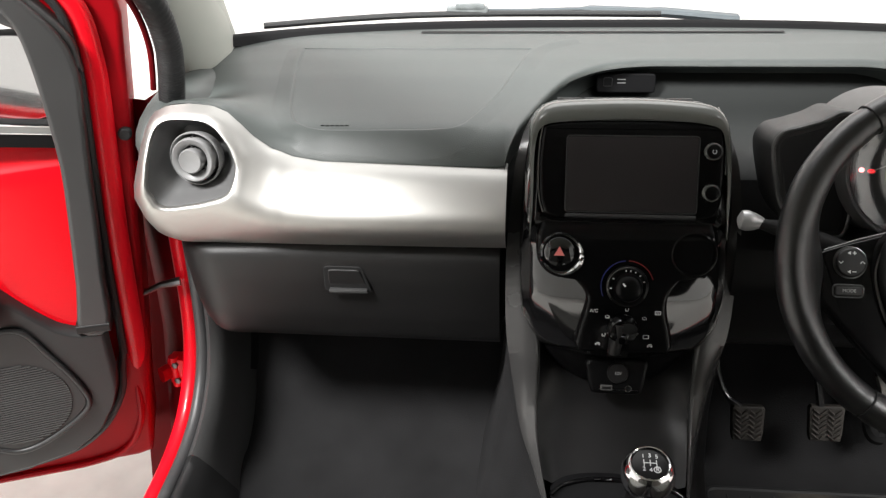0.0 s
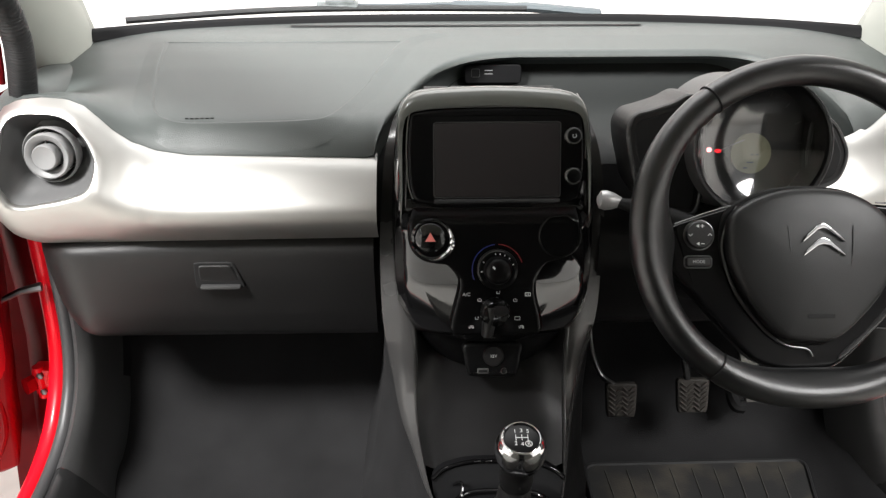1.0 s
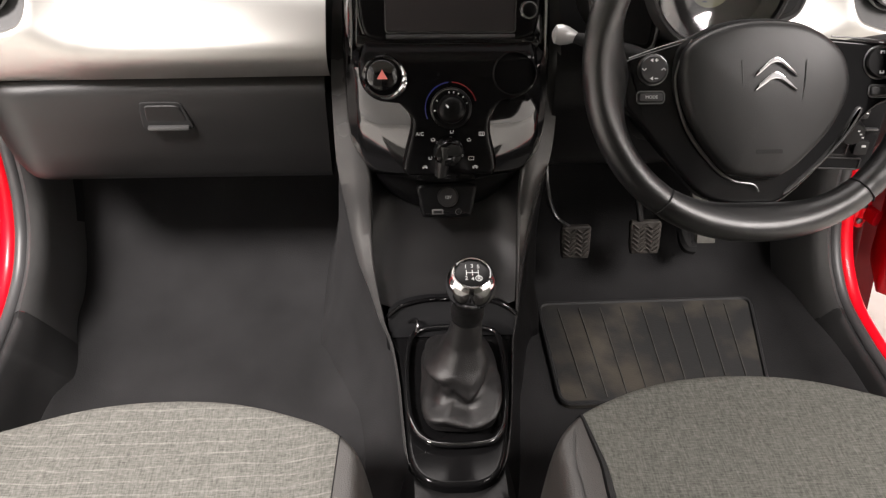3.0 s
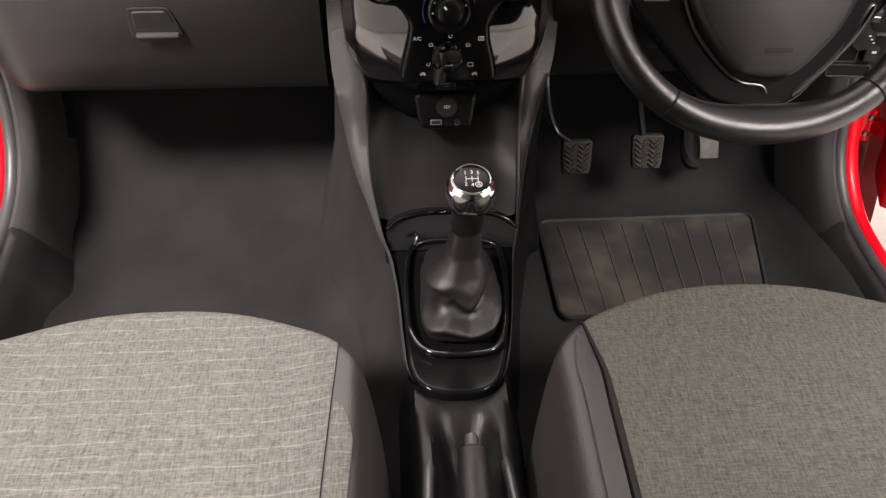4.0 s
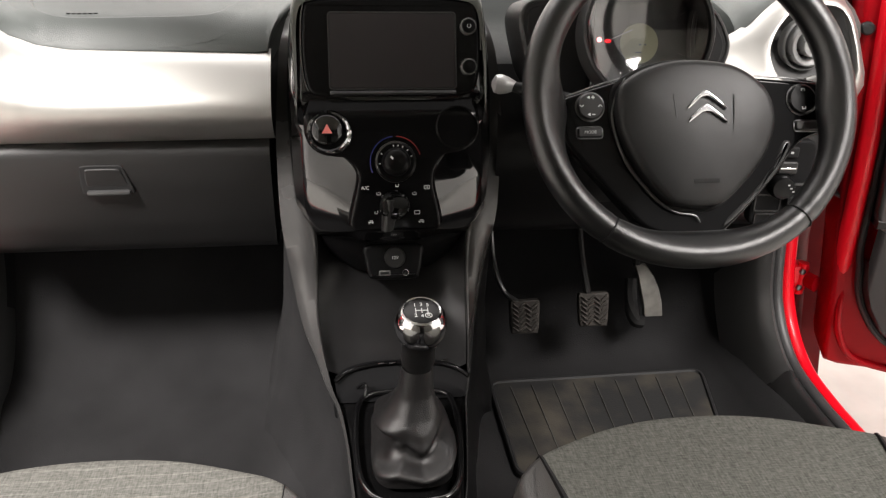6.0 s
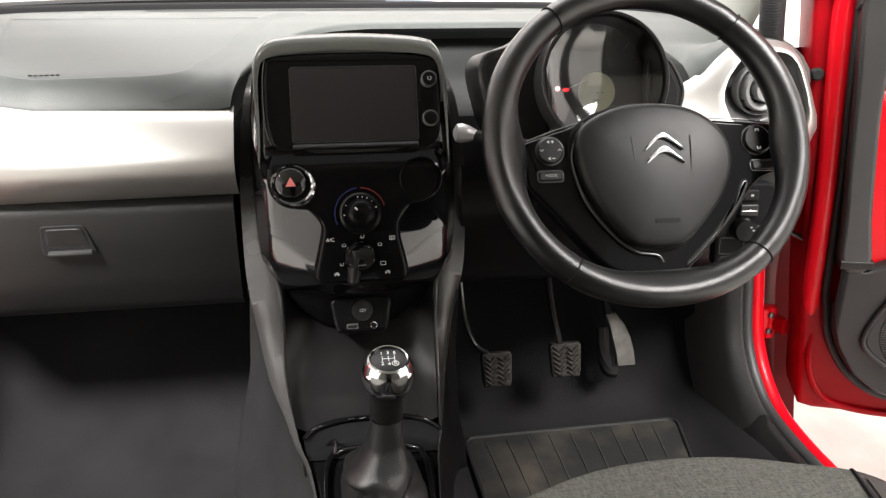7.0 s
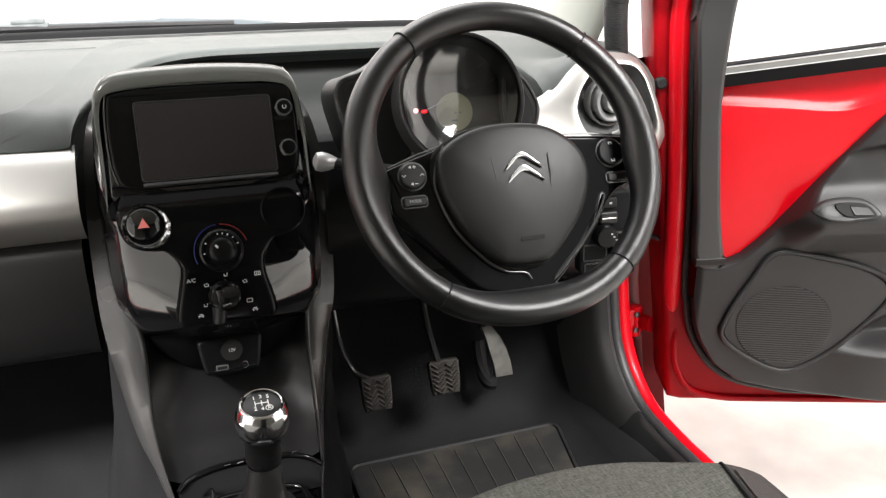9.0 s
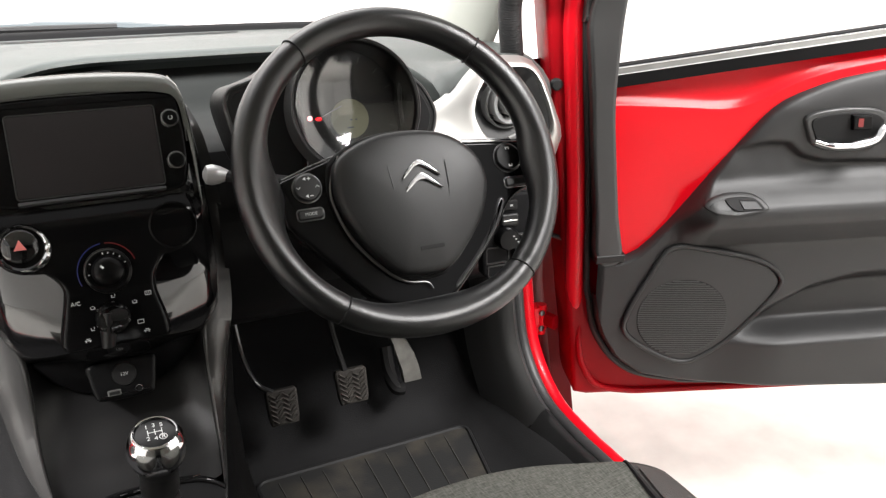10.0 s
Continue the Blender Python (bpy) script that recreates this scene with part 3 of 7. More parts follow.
def build_dash_top():
    xs = sorted({round(-0.700 + 1.40 * k / 110, 4) for k in range(111)} | {-0.165, -0.162, -0.159, -0.155, -0.15, 0.482, 0.487, 0.491, 0.495, 0.498})
    columns = []
    for x in xs:
        yf, yb = dash_front(x), windscreen_edge(x) - 0.005
        col = []
        for k in range(31):
            y = lerp(yb, yf, (k / 30) ** 0.85)
            col.append(V(x, y, dash_top(x, y)))
        tip = col[-1]
        if -0.1655 < x < 0.4975:
            # the brow rolls over and drops into the recess
            col += [tip + V(0, -0.006, -0.003), tip + V(0, -0.008, -0.009), tip + V(0, 0.004, -0.016), tip + V(0, 0.030, -0.018), tip + V(0, 0.062, -0.085)]
        else:
            col += [tip + V(0, -0.001, -0.003), tip + V(0, 0.001, -0.006), tip + V(0, 0.006, -0.008), tip + V(0, 0.012, -0.010), tip + V(0, 0.03, -0.02)]
        columns.append(col)
    dash = structure("dashboard_top", loft(columns, closed=False), SOFT, "grey-green soft grained dashboard top", "dashboard", smooth=50)
    # sunk seam of the airbag lid
    seam = curve([(-0.515, 1.47), (-0.497, 1.34), (-0.476, 1.235), (-0.453, 1.209), (-0.42, 1.203), (-0.32, 1.202), (-0.26, 1.203), (-0.229, 1.21), (-0.204, 1.245), (-0.178, 1.30), (-0.152, 1.39), (-0.133, 1.46), (-0.10, 1.50), (-0.04, 1.525), (0.10, 1.53)], 8)
    seam = [V(p[0], p[1], dash_top(p[0], p[1]) - 0.0012) for p in seam if p[0] < -0.06]
    step = []
    for i, p in enumerate(seam):
        run = (seam[min(i + 1, len(seam) - 1)] - seam[max(i - 1, 0)]).normalized()
        out = V(run.y, -run.x, 0)
        step.append([V(q.x, q.y, dash_top(q.x, q.y) + h) for q, h in ((p - out * 0.0030, -0.0004), (p - out * 0.0022, 0.0002), (p + out * 0.0008, 0.0028), (p + out * 0.0022, 0.0029), (p + out * 0.008, 0.0020), (p + out * 0.018, 0.0008), (p + out * 0.030, -0.0004))])
    part("airbag_seam", loft(step, closed=False), SOFT, dash, smooth=60)
    top_seam = [V(x, 1.47, dash_top(x, 1.47) - 0.0004) for x in [-0.515 + 0.38 * k / 16 for k in range(17)]]
    part("airbag_seam", tube(top_seam, 0.0019, 6), SOFT, dash)
    # embossed marks, their relief shade given by the darkened plastic
    for k in range(6):
        x = -0.425 + 0.007 * k
        part("embossed_mark", box(x, 1.214, dash_top(x, 1.214) + 0.0004, 0.0045, 0.003, 0.0012, 0), SOFTSHADE, dash)
    # demister slot
    part("demister_slot", loft([[V(x, y, dash_top(x, y) + 0.0015) for x in [-0.33 + 0.62 * k / 20 for k in range(21)]] for y in (1.575, 1.588)], closed=False), DEEP, dash)
    # the recess under the brow: back and grained shelf, the brow's shade in their colour
    columns, backs = [], []
    for x in [-0.166 + 0.664 * k / 60 for k in range(61)]:
        yb = dash_front(x) + 0.058
        zb = dash_top(x, dash_front(x)) - 0.012
        col = []
        for k in range(17):
            y = lerp(yb, 1.165, k / 16)
            col.append(V(x, y, min(table(y, [(1.16, 0.76), (1.18, 0.80), (1.20, 0.835), (1.24, 0.856), (1.30, 0.864), (1.36, 0.868), (1.39, 0.874), (1.415, 0.884), (1.435, 0.898), (1.45, 0.914), (1.48, 0.94)]), zb)))
        columns.append(col)
        backs.append([V(x, yb - 0.020, zb), V(x, yb - 0.004, zb - 0.012), V(x, yb + 0.002, col[0].z + 0.002), V(x, yb - 0.012, col[0].z + 0.0015)])
    structure("instrument_shelf", loft(columns, closed=False), SOFTSHADE, "grey grained shelf under the dashboard brow, shade in its colour", "dashboard", smooth=60)
    structure("recess_back", loft(backs, closed=False), SOFTSHADE, "grey back of the recess under the dashboard brow, shade in its colour", "dashboard", smooth=60)


def silver_depth(x, z):
    """How far forward the silver panel stands at (|x|, z)."""
    zt, zb = table(-abs(x), ZT), table(-abs(x), ZB)
    u = max(0.0, min(1.0, (zt - z) / max(zt - zb, 0.01)))
    y = table(u, [(0, 1.178), (0.05, 1.160), (0.14, 1.145), (0.28, 1.128), (0.38, 1.1160), (0.45, 1.1100), (0.51, 1.1074), (0.57, 1.1066), (0.63, 1.1080), (0.70, 1.1125), (0.78, 1.1200), (0.87, 1.1310), (0.94, 1.1420), (1.0, 1.158)])
    y += 0.05 * max(0.0, (abs(x) - 0.645) / 0.052) ** 2.5
    return y


def vent_inner(n):
    """The rounded opening round the end vent, in |x| and z, anticlockwise seen from the seats on the left side."""
    pts = [(-0.600, 0.931), (-0.572, 0.927), (-0.553, 0.914), (-0.537, 0.892), (-0.530, 0.866), (-0.540, 0.841), (-0.567, 0.829), (-0.600, 0.822), (-0.632, 0.818), (-0.650, 0.829), (-0.656, 0.858), (-0.653, 0.89), (-0.646, 0.917), (-0.630, 0.929)]
    return curve([V(a, b, 0) for a, b in pts], n, closed=True)


def dash_corner(s):
    rings = []
    for i in range(1, 16):
        a = math.pi * i / 16
        rings.append([V(s * (0.662 - 0.052 * math.cos(a)), 1.315 + 0.165 * math.sin(a) * math.cos(b), 0.886 + 0.062 * math.sin(a) * math.sin(b)) for b in [2 * math.pi * k / 20 for k in range(20)]])
    structure("dash_corner", loft(rings, cap_start=True, cap_end=True), SOFT, "grey-green soft corner of the dashboard below the pillar", "dashboard", smooth=80)


def build_silver(s):
    """The champagne silver panel with its end vent. s = -1: passenger side, +1: driver side."""
    stop = -0.161 if s < 0 else -0.440
    panel = thing("dash_panel", "champagne silver painted dashboard panel with end vent surround", "trim panel", (s * 0.6, 1.16, 0.72), kind="structure")
    rows_n = 15
    xs = [-0.47 + (stop + 0.47) * k / (30 if s < 0 else 5) for k in range((30 if s < 0 else 5) + 1)]

    def surface(x, z):
        return V(-s * x if s > 0 else x, silver_depth(x, z), z)

    def ztop(x):
        zt = table(x, ZT)
        return zt if s < 0 or x < -0.47 else lerp(zt, 0.868, (x + 0.47) / 0.03)

    def zbot(x):
        zb = table(x, ZB)
        return zb if s < 0 or x < -0.47 else lerp(zb, 0.83, ((x + 0.47) / 0.03) ** 0.6)

    columns = [[surface(x, lerp(ztop(x), zbot(x), k / rows_n)) for k in range(rows_n + 1)] for x in xs]
    sheet = loft(columns, closed=False)
    # end piece, in rings from the opening outwards
    outer = [(x, table(x, ZT)) for x in [-0.47 - 0.227 * k / 26 for k in range(27)]]
    outer += [(x, table(x, ZB)) for x in [-0.697 + 0.227 * k / 26 for k in range(27)]]
    outer += [(-0.47, lerp(table(-0.47, ZB), table(-0.47, ZT), k / rows_n)) for k in range(1, rows_n)]
    mouth = vent_inner(10)
    centre = V(-0.593, 0.876, 0)

    def mouth_at(p):
        a = math.atan2(p[1] - centre.y, p[0] - centre.x)
        best = min(mouth, key=lambda q: abs(math.remainder(math.atan2(q.y - centre.y, q.x - centre.x) - a, 2 * math.pi)))
        i = mouth.index(best)
        pts = [mouth[i - 1], best, mouth[(i + 1) % len(mouth)]]
        angles = [math.remainder(math.atan2(q.y - centre.y, q.x - centre.x) - a, 2 * math.pi) for q in pts]
        for k in (0, 1):
            if angles[k] * angles[k + 1] <= 0 and angles[k] != angles[k + 1]:
                f = angles[k] / (angles[k] - angles[k + 1])
                return pts[k].lerp(pts[k + 1], f)
        return best

    inner = [mouth_at(p) for p in outer]
    rings = []
    for f, rim in ((-0.02, 0.034), (0.0, 0.014), (0.0, 0.004), (0.03, 0.001), (0.08, 0.0), (0.2, 0), (0.35, 0), (0.5, 0), (0.65, 0), (0.8, 0), (0.9, 0), (0.96, 0), (1.0, 0)):
        ring = []
        for q, p in zip(inner, outer):
            x, z = lerp(q.x, p[0], f), lerp(q.y, p[1], f)
            v = surface(x, z)
            v.y += rim
            ring.append(v)
        rings.append(ring)
    sheet = merge(sheet, loft(rings))
    bmesh.ops.remove_doubles(sheet, verts=sheet.verts, dist=0.0006)
    part("panel", sheet, SILVER, panel, smooth=55)
    # vent bowl and nozzle
    bowl = []
    for f, deep in ((1.03, 0.010), (0.97, 0.014), (0.9, 0.022), (0.78, 0.032), (0.66, 0.040), (0.60, 0.055), (0.3, 0.062), (0.02, 0.064)):
        ring = []
        for q in mouth:
            x, z = lerp(-0.596, q.x, f), lerp(0.880, q.y, f)
            base = surface(q.x, q.y)
            y = lerp(1.130, base.y, f) + deep
            ring.append(V(-s * x if s > 0 else x, y, z))
        bowl.append(ring)
    vent = thing("air_vent", "round grey swivelling dashboard air vent in a dark bowl", "air vent", (s * 0.632, 1.16, 0.80), group="end vents")
    part("bowl", loft(bowl, cap_end=True), BOWL, vent, smooth=60)
    m = axes((s * 0.591, 1.134, 0.881), (1, 0, 0), (s * 0.07, -1, 0.10))
    part("nozzle_ring", lathe([(0.034, -0.030), (0.0375, -0.014), (0.0375, -0.010), (0.036, -0.008), (0.0345, -0.010), (0.033, -0.03)], m, cap_start=False, cap_end=False), NOZZLE, vent, "pale grey nozzle ring")
    part("nozzle_back", lathe([(0.032, -0.028), (0.018, -0.030)], m), DEEP, vent)
    part("inner_ring", lathe([(0.028, -0.028), (0.0310, -0.006), (0.0305, -0.001), (0.0290, 0.0005), (0.0225, -0.0015), (0.0195, -0.006), (0.019, -0.02)], m, cap_start=False, cap_end=False), NOZZLE, vent)
    part("centre_knob", lathe([(0.0155, -0.020), (0.0172, 0.002), (0.0170, 0.005), (0.0155, 0.007), (0.010, 0.0055), (0.003, 0.0045)], m), NOZZLE, vent, "domed satin grey vent knob")
    for a in (90, 210, 330):
        r = radians(a)
        part("spoke", place(box(0.024, 0, -0.012, 0.016, 0.003, 0.016, 0.0008, 1), m @ Matrix.Rotation(r, 4, "Z")), GREY, vent)


def glove_depth(x, z):
    u = (0.746 - z) / 0.19
    y = table(u, [(-0.05, 1.17), (0, 1.155), (0.03, 1.147), (0.08, 1.143), (0.3, 1.147), (0.7, 1.160), (0.9, 1.172), (0.97, 1.18), (1.0, 1.195), (1.06, 1.23)])
    return y + 0.03 * max(0.0, (-x - 0.585) / 0.06) ** 2.0


def build_glovebox():
    box_ = thing("glovebox", "dark grey grained plastic glovebox, closed", "glovebox", (-0.42, 1.2, 0.54))
    columns = []
    for k in range(40):
        x = -0.648 + 0.478 * k / 39
        low = 0.566 + 0.03 * max(0.0, (-x - 0.59) / 0.058) ** 3
        high = 0.747 - 0.008 * max(0.0, (-x - 0.5) / 0.15)
        col = [V(x, glove_depth(x, 0.748) + 0.03, high)]
        for i in range(19):
            z = lerp(high, low, i / 18)
            zz = lerp(0.746, 0.556, i / 18)
            col.append(V(x, glove_depth(x, zz), z))
        col += [V(x, 1.215, low - 0.004), V(x, 1.30, low - 0.004), V(x, 1.55, low + 0.02)]
        columns.append(col)
    lid = part("lid", loft(columns, closed=False), DARK, box_, smooth=50)
    # handle in its recess
    m = axes((-0.393, 1.1455, 0.6955), (1, 0, 0.0), (0, -1, -0.05)) @ Matrix.Diagonal((0.93, 0.92, 1, 1))
    outline = curve([V(-0.033, 0.016, 0), V(-0.029, 0.0215, 0), V(-0.02, 0.0225, 0), V(0.012, 0.0225, 0), V(0.022, 0.0215, 0), V(0.027, 0.016, 0), V(0.035, -0.010, 0), V(0.037, -0.018, 0), V(0.032, -0.0215, 0), V(0.0, -0.022, 0), V(-0.028, -0.0215, 0), V(-0.034, -0.016, 0)], 4, closed=True)
    outline.reverse()
    part("handle_recess", plate([V(p.x * 1.06, p.y * 1.08, 0) for p in outline], 0.01, 0.002, m @ pose(0, 0, 0.0012)), DEEP, lid)
    part("handle", plate([V(p.x * 0.86 + 0.001, p.y * 0.80 + 0.0015, 0) for p in outline], 0.006, 0.0018, m @ pose(0, 0, 0.0022, 6)), DARK, lid)
    part("handle_lip", place(box(0.003, -0.0185, 0.003, 0.062, 0.0065, 0.010, 0.003), m), GREY, lid, "grey lip under the handle")
    # hidden duct between the glovebox and the floor
    structure("under_dash_panel", box(-0.42, 1.46, 0.53, 0.52, 0.30, 0.02, 0.005), DEEP, "black panel under the dashboard", "trim panel")


build_dash_top()
for side in (-1, 1):
    build_silver(side)
    dash_corner(side)
build_glovebox()


# ---------------------------------------------------------------- centre console
CON = [(0.60, 1.070), (0.635, 1.062), (0.65, 1.052), (0.72, 1.065), (0.747, 1.074), (0.78, 1.087), (0.81, 1.097), (0.832, 1.105), (0.922, 1.137), (0.945, 1.145), (0.97, 1.152)]


def con(x, z, out=0.0):
    """A point on the console's face, out metres towards the seats."""
    return V(x, table(z, CON) - out, z)


def con_pose(x, z, out=0.0):
    a, b = con(x, z + 0.012), con(x, z - 0.012)
    up = (a - b).normalized()
    m = axes(con(x, z, out), (1, 0, 0), V(1, 0, 0).cross(up))
    return m


def console_stations():
    """Stations down the console's side strips: height, depth, outer and inner |x| for the passenger's and the driver's side."""
    return [(0.925, 1.188, -0.130, -0.112, 0.124, 0.106), (0.905, 1.180, -0.141, -0.120, 0.136, 0.114), (0.87, 1.166, -0.151, -0.127, 0.147, 0.119), (0.80, 1.152, -0.1575, -0.130, 0.154, 0.122),
            (0.745, 1.141, -0.161, -0.129, 0.157, 0.121), (0.68, 1.126, -0.161, -0.122, 0.155, 0.115), (0.64, 1.116, -0.159, -0.112, 0.150, 0.107), (0.60, 1.106, -0.154, -0.109, 0.140, 0.104),
            (0.556, 1.098, -0.147, -0.110, 0.131, 0.104), (0.52, 1.083, -0.1405, -0.1105, 0.1235, 0.104), (0.4914, 1.058, -0.131, -0.108, 0.1155, 0.103), (0.472, 1.030, -0.1185, -0.1035, 0.109, 0.100),
            (0.448, 0.985, -0.103, -0.094, 0.099, 0.0935), (0.438, 0.945, -0.0885, -0.0825, 0.0890, 0.0850), (0.433, 0.88, -0.0790, -0.0748, 0.0800, 0.0765), (0.431, 0.806, -0.0745, -0.0705, 0.0690, 0.0655),
            (0.427, 0.754, -0.0700, -0.0660, 0.0580, 0.0545), (0.422, 0.728, -0.0570, -0.0530, 0.0440, 0.0405)]


def build_console():
    con_thing = thing("centre_console", "tall black and grey centre console with gloss black fascia", "console", (0, 1.12, 0.27))
    # gloss black shield whose lower wings sweep back, with side walls
    half = [(0.629, 0.050), (0.632, 0.070), (0.636, 0.085), (0.641, 0.097), (0.648, 0.107), (0.657, 0.115), (0.668, 0.120), (0.679, 0.1235), (0.70, 0.126), (0.719, 0.1275), (0.755, 0.129), (0.79, 0.130), (0.825, 0.130), (0.86, 0.1285), (0.895, 0.125), (0.925, 0.120), (0.945, 0.114), (0.955, 0.106)]
    rows = []
    for i in range(44):
        z = 0.629 + 0.326 * (i / 43) ** 1.5
        w = table(z, half)
        wing = max(0.0, min(1.0, (0.818 - z) / 0.035))
        wing = wing * wing * (3 - 2 * wing)
        row = []
        for k in range(41):
            u = -1 + 2 * k / 40
            x = -0.004 + u * w
            back = wing * (0.034 * max(0.0, abs(u * w) - 0.046) / 0.082 + 0.006 * abs(u) ** 8) + 0.010 * max(0.0, (abs(u) - 0.90) / 0.10) ** 2
            back += 0.010 * max(0.0, (0.675 - z) / 0.046) ** 2 + 0.034 * max(0.0, (0.662 + 0.095 * abs(u) ** 2 - z) / 0.12) ** 2
            row.append(con(x, z, -0.004) + V(x + 0.07, 1.0, z - 1.17) * back)
        fall = -0.06 * max(0.0, (z - 0.88) / 0.075)
        row = [row[0] + V(-0.006, 0.055, fall), row[0] + V(-0.006, 0.012, 0), row[0] + V(-0.0045, 0.006, 0), row[0] + V(-0.002, 0.002, 0), *row, row[-1] + V(0.0015, 0.002, 0), row[-1] + V(0.003, 0.006, 0), row[-1] + V(0.004, 0.012, 0), row[-1] + V(0.004, 0.055, fall)]
        rows.append(row)
    rows.insert(0, [p + V(0, 0.03, 0.004) for p in rows[0]])
    part("fascia", loft(rows, closed=False), PIANO, con_thing, "gloss piano black fascia", smooth=50)
    # bezel round the screen
    m = con_pose(0.0, 0.877, 0.001)
    bezel = curve([V(-0.106, 0.066, 0), V(-0.117, 0.054, 0), V(-0.120, 0, 0), V(-0.116, -0.042, 0), V(-0.102, -0.060, 0), V(-0.05, -0.0625, 0), V(0.05, -0.0625, 0), V(0.102, -0.060, 0), V(0.116, -0.042, 0),
                   V(0.120, 0, 0), V(0.117, 0.054, 0), V(0.106, 0.066, 0), V(0.05, 0.0705, 0), V(-0.05, 0.0705, 0)], 6, closed=True)
    bezel = [V(p.x * 0.975 - 0.002, p.y * 0.95 + 0.001, 0) for p in bezel]
    part("screen_bezel", plate(bezel, 0.03, 0.0045, m), GEARBLACK, con_thing)
    part("bezel_rim", tube([m @ V(p.x * 1.006, p.y * 1.010, -0.002) for p in bezel[-14:] + bezel[:22]], 0.0011, 6, up=(0, -1, 0.3)), GUN, con_thing, "thin grey rim")
    part("bezel_rim", tube([m @ V(p.x * 1.006, p.y * 1.010, -0.002) for p in bezel[54:70]], 0.0011, 6, up=(0, -1, 0.3)), GUN, con_thing, "thin grey rim")
    screen = part("screen", plate(rounded(0.164, 0.096, 0.003, 4), 0.003, 0.0008, m @ pose(-0.001, 0.0, 0.0012)), SCREEN, con_thing, "dark switched-off touch screen")
    part("screen_frame", tube([m @ (p + V(-0.001, 0, 0.0008)) for p in rounded(0.166, 0.098, 0.004, 4)], 0.0008, 6, closed=True, up=(0, -1, 0.3)), GREY, screen)
    part("screen_ledge", plate(rounded(0.166, 0.0055, 0.002, 3), 0.004, 0.0012, m @ pose(-0.001, -0.0530, 0.0026, -25)), SMOKE, screen, "glossy ledge under the screen")
    for zz in (0.0305, -0.0215):
        mm = m @ pose(0.0985, zz, 0.0)
        button = part("round_button", lathe([(0.0092, -0.002), (0.0092, 0.0095), (0.0084, 0.0108), (0.0065, 0.0113), (0.002, 0.0114)], mm, 24), DARKGLOSS, con_thing, "small round dark button")
        part("button_ring", lathe([(0.0116, -0.001), (0.0114, 0.0045), (0.0106, 0.0088), (0.0094, 0.0095)], mm, 28, False, False), GUN, button, "gloss grey ring")
        if zz > 0:
            part("power_mark", tube([mm @ V(0.0024 * math.cos(radians(a)), 0.0024 * math.sin(radians(a)), 0.0117) for a in range(120, 421, 20)], 0.0004, 5), WHITE, button)
    # satin hood over the screen
    arch = curve([(-0.1290, 0.800), (-0.1295, 0.832), (-0.1305, 0.862), (-0.1320, 0.895), (-0.1315, 0.920), (-0.1270, 0.9395), (-0.1150, 0.9530), (-0.096, 0.9590), (-0.05, 0.9620), (0, 0.9630), (0.05, 0.9610), (0.090, 0.9570), (0.108, 0.9500), (0.1180, 0.9355), (0.1215, 0.914), (0.1235, 0.888), (0.1240, 0.862), (0.1235, 0.832), (0.1225, 0.800)], 6)
    rings = []
    for i, p in enumerate(arch):
        a, b = arch[max(i - 1, 0)], arch[min(i + 1, len(arch) - 1)]
        t = (b - a).normalized()
        nrm = V(-t.y, t.x, 0)
        x, z = p.x, p.y
        wide = table(z, [(0.80, 0.12), (0.83, 0.35), (0.862, 0.5), (0.90, 0.7), (0.94, 1.0)])
        inn = con(x - nrm.x * 0.010 * wide, z - nrm.y * 0.019, 0.003 * min(1.0, 2 * wide))
        mid = con(x - nrm.x * 0.004 * wide, z - nrm.y * 0.009, 0.0045 * min(1.0, 2 * wide))
        soft = con(x - nrm.x * 0.001 * wide, z - nrm.y * 0.003, 0.001)
        drop = 0.022 * max(0.0, min(1.0, (z - 0.88) / 0.06))
        crown = V(x, table(z, CON) + 0.008, z + 0.001 * nrm.y)
        back = V(x + nrm.x * 0.002 * wide, table(z, CON) + 0.034, z - 0.2 * drop)
        tail = V(x + nrm.x * 0.002 * wide, table(z, CON) + 0.075, z - drop)
        rings.append([inn + V(0, 0.01, 0), inn, mid, soft, crown, back, tail])
    part("screen_hood", loft(rings, closed=False), HOOD, con_thing, "gloss dark grey hood round the screen", smooth=60)
    # slotted air outlet on top
    for k in range(5):
        x = -0.072 + 0.036 * k
        part("outlet_slot", plate(rounded(0.031, 0.022, 0.002, 3), 0.002, 0.0005, axes((x - 0.008, 1.203, 0.9485 - 0.10 * x * x), (1, 0, 0), (0, 0.12, 1))), DEEP, con_thing)
        for j in (-1, 0, 1):
            part("outlet_slat", box(x - 0.008, 1.203 + 0.006 * j, 0.9500 - 0.1 * x * x, 0.033, 0.0018, 0.002, 0), GREY, con_thing)
    part("outlet_top", plate(curve([V(-0.10, -0.045, 0), V(0, -0.055, 0), V(0.10, -0.045, 0), V(0.105, 0.0, 0), V(0.08, 0.022, 0), V(0, 0.03, 0), V(-0.08, 0.022, 0), V(-0.105, 0, 0)], 6, closed=True), 0.03, 0.006,
                             axes((-0.006, 1.203, 0.9472), (1, 0, 0), (0, 0.12, 1))), GREY, con_thing)
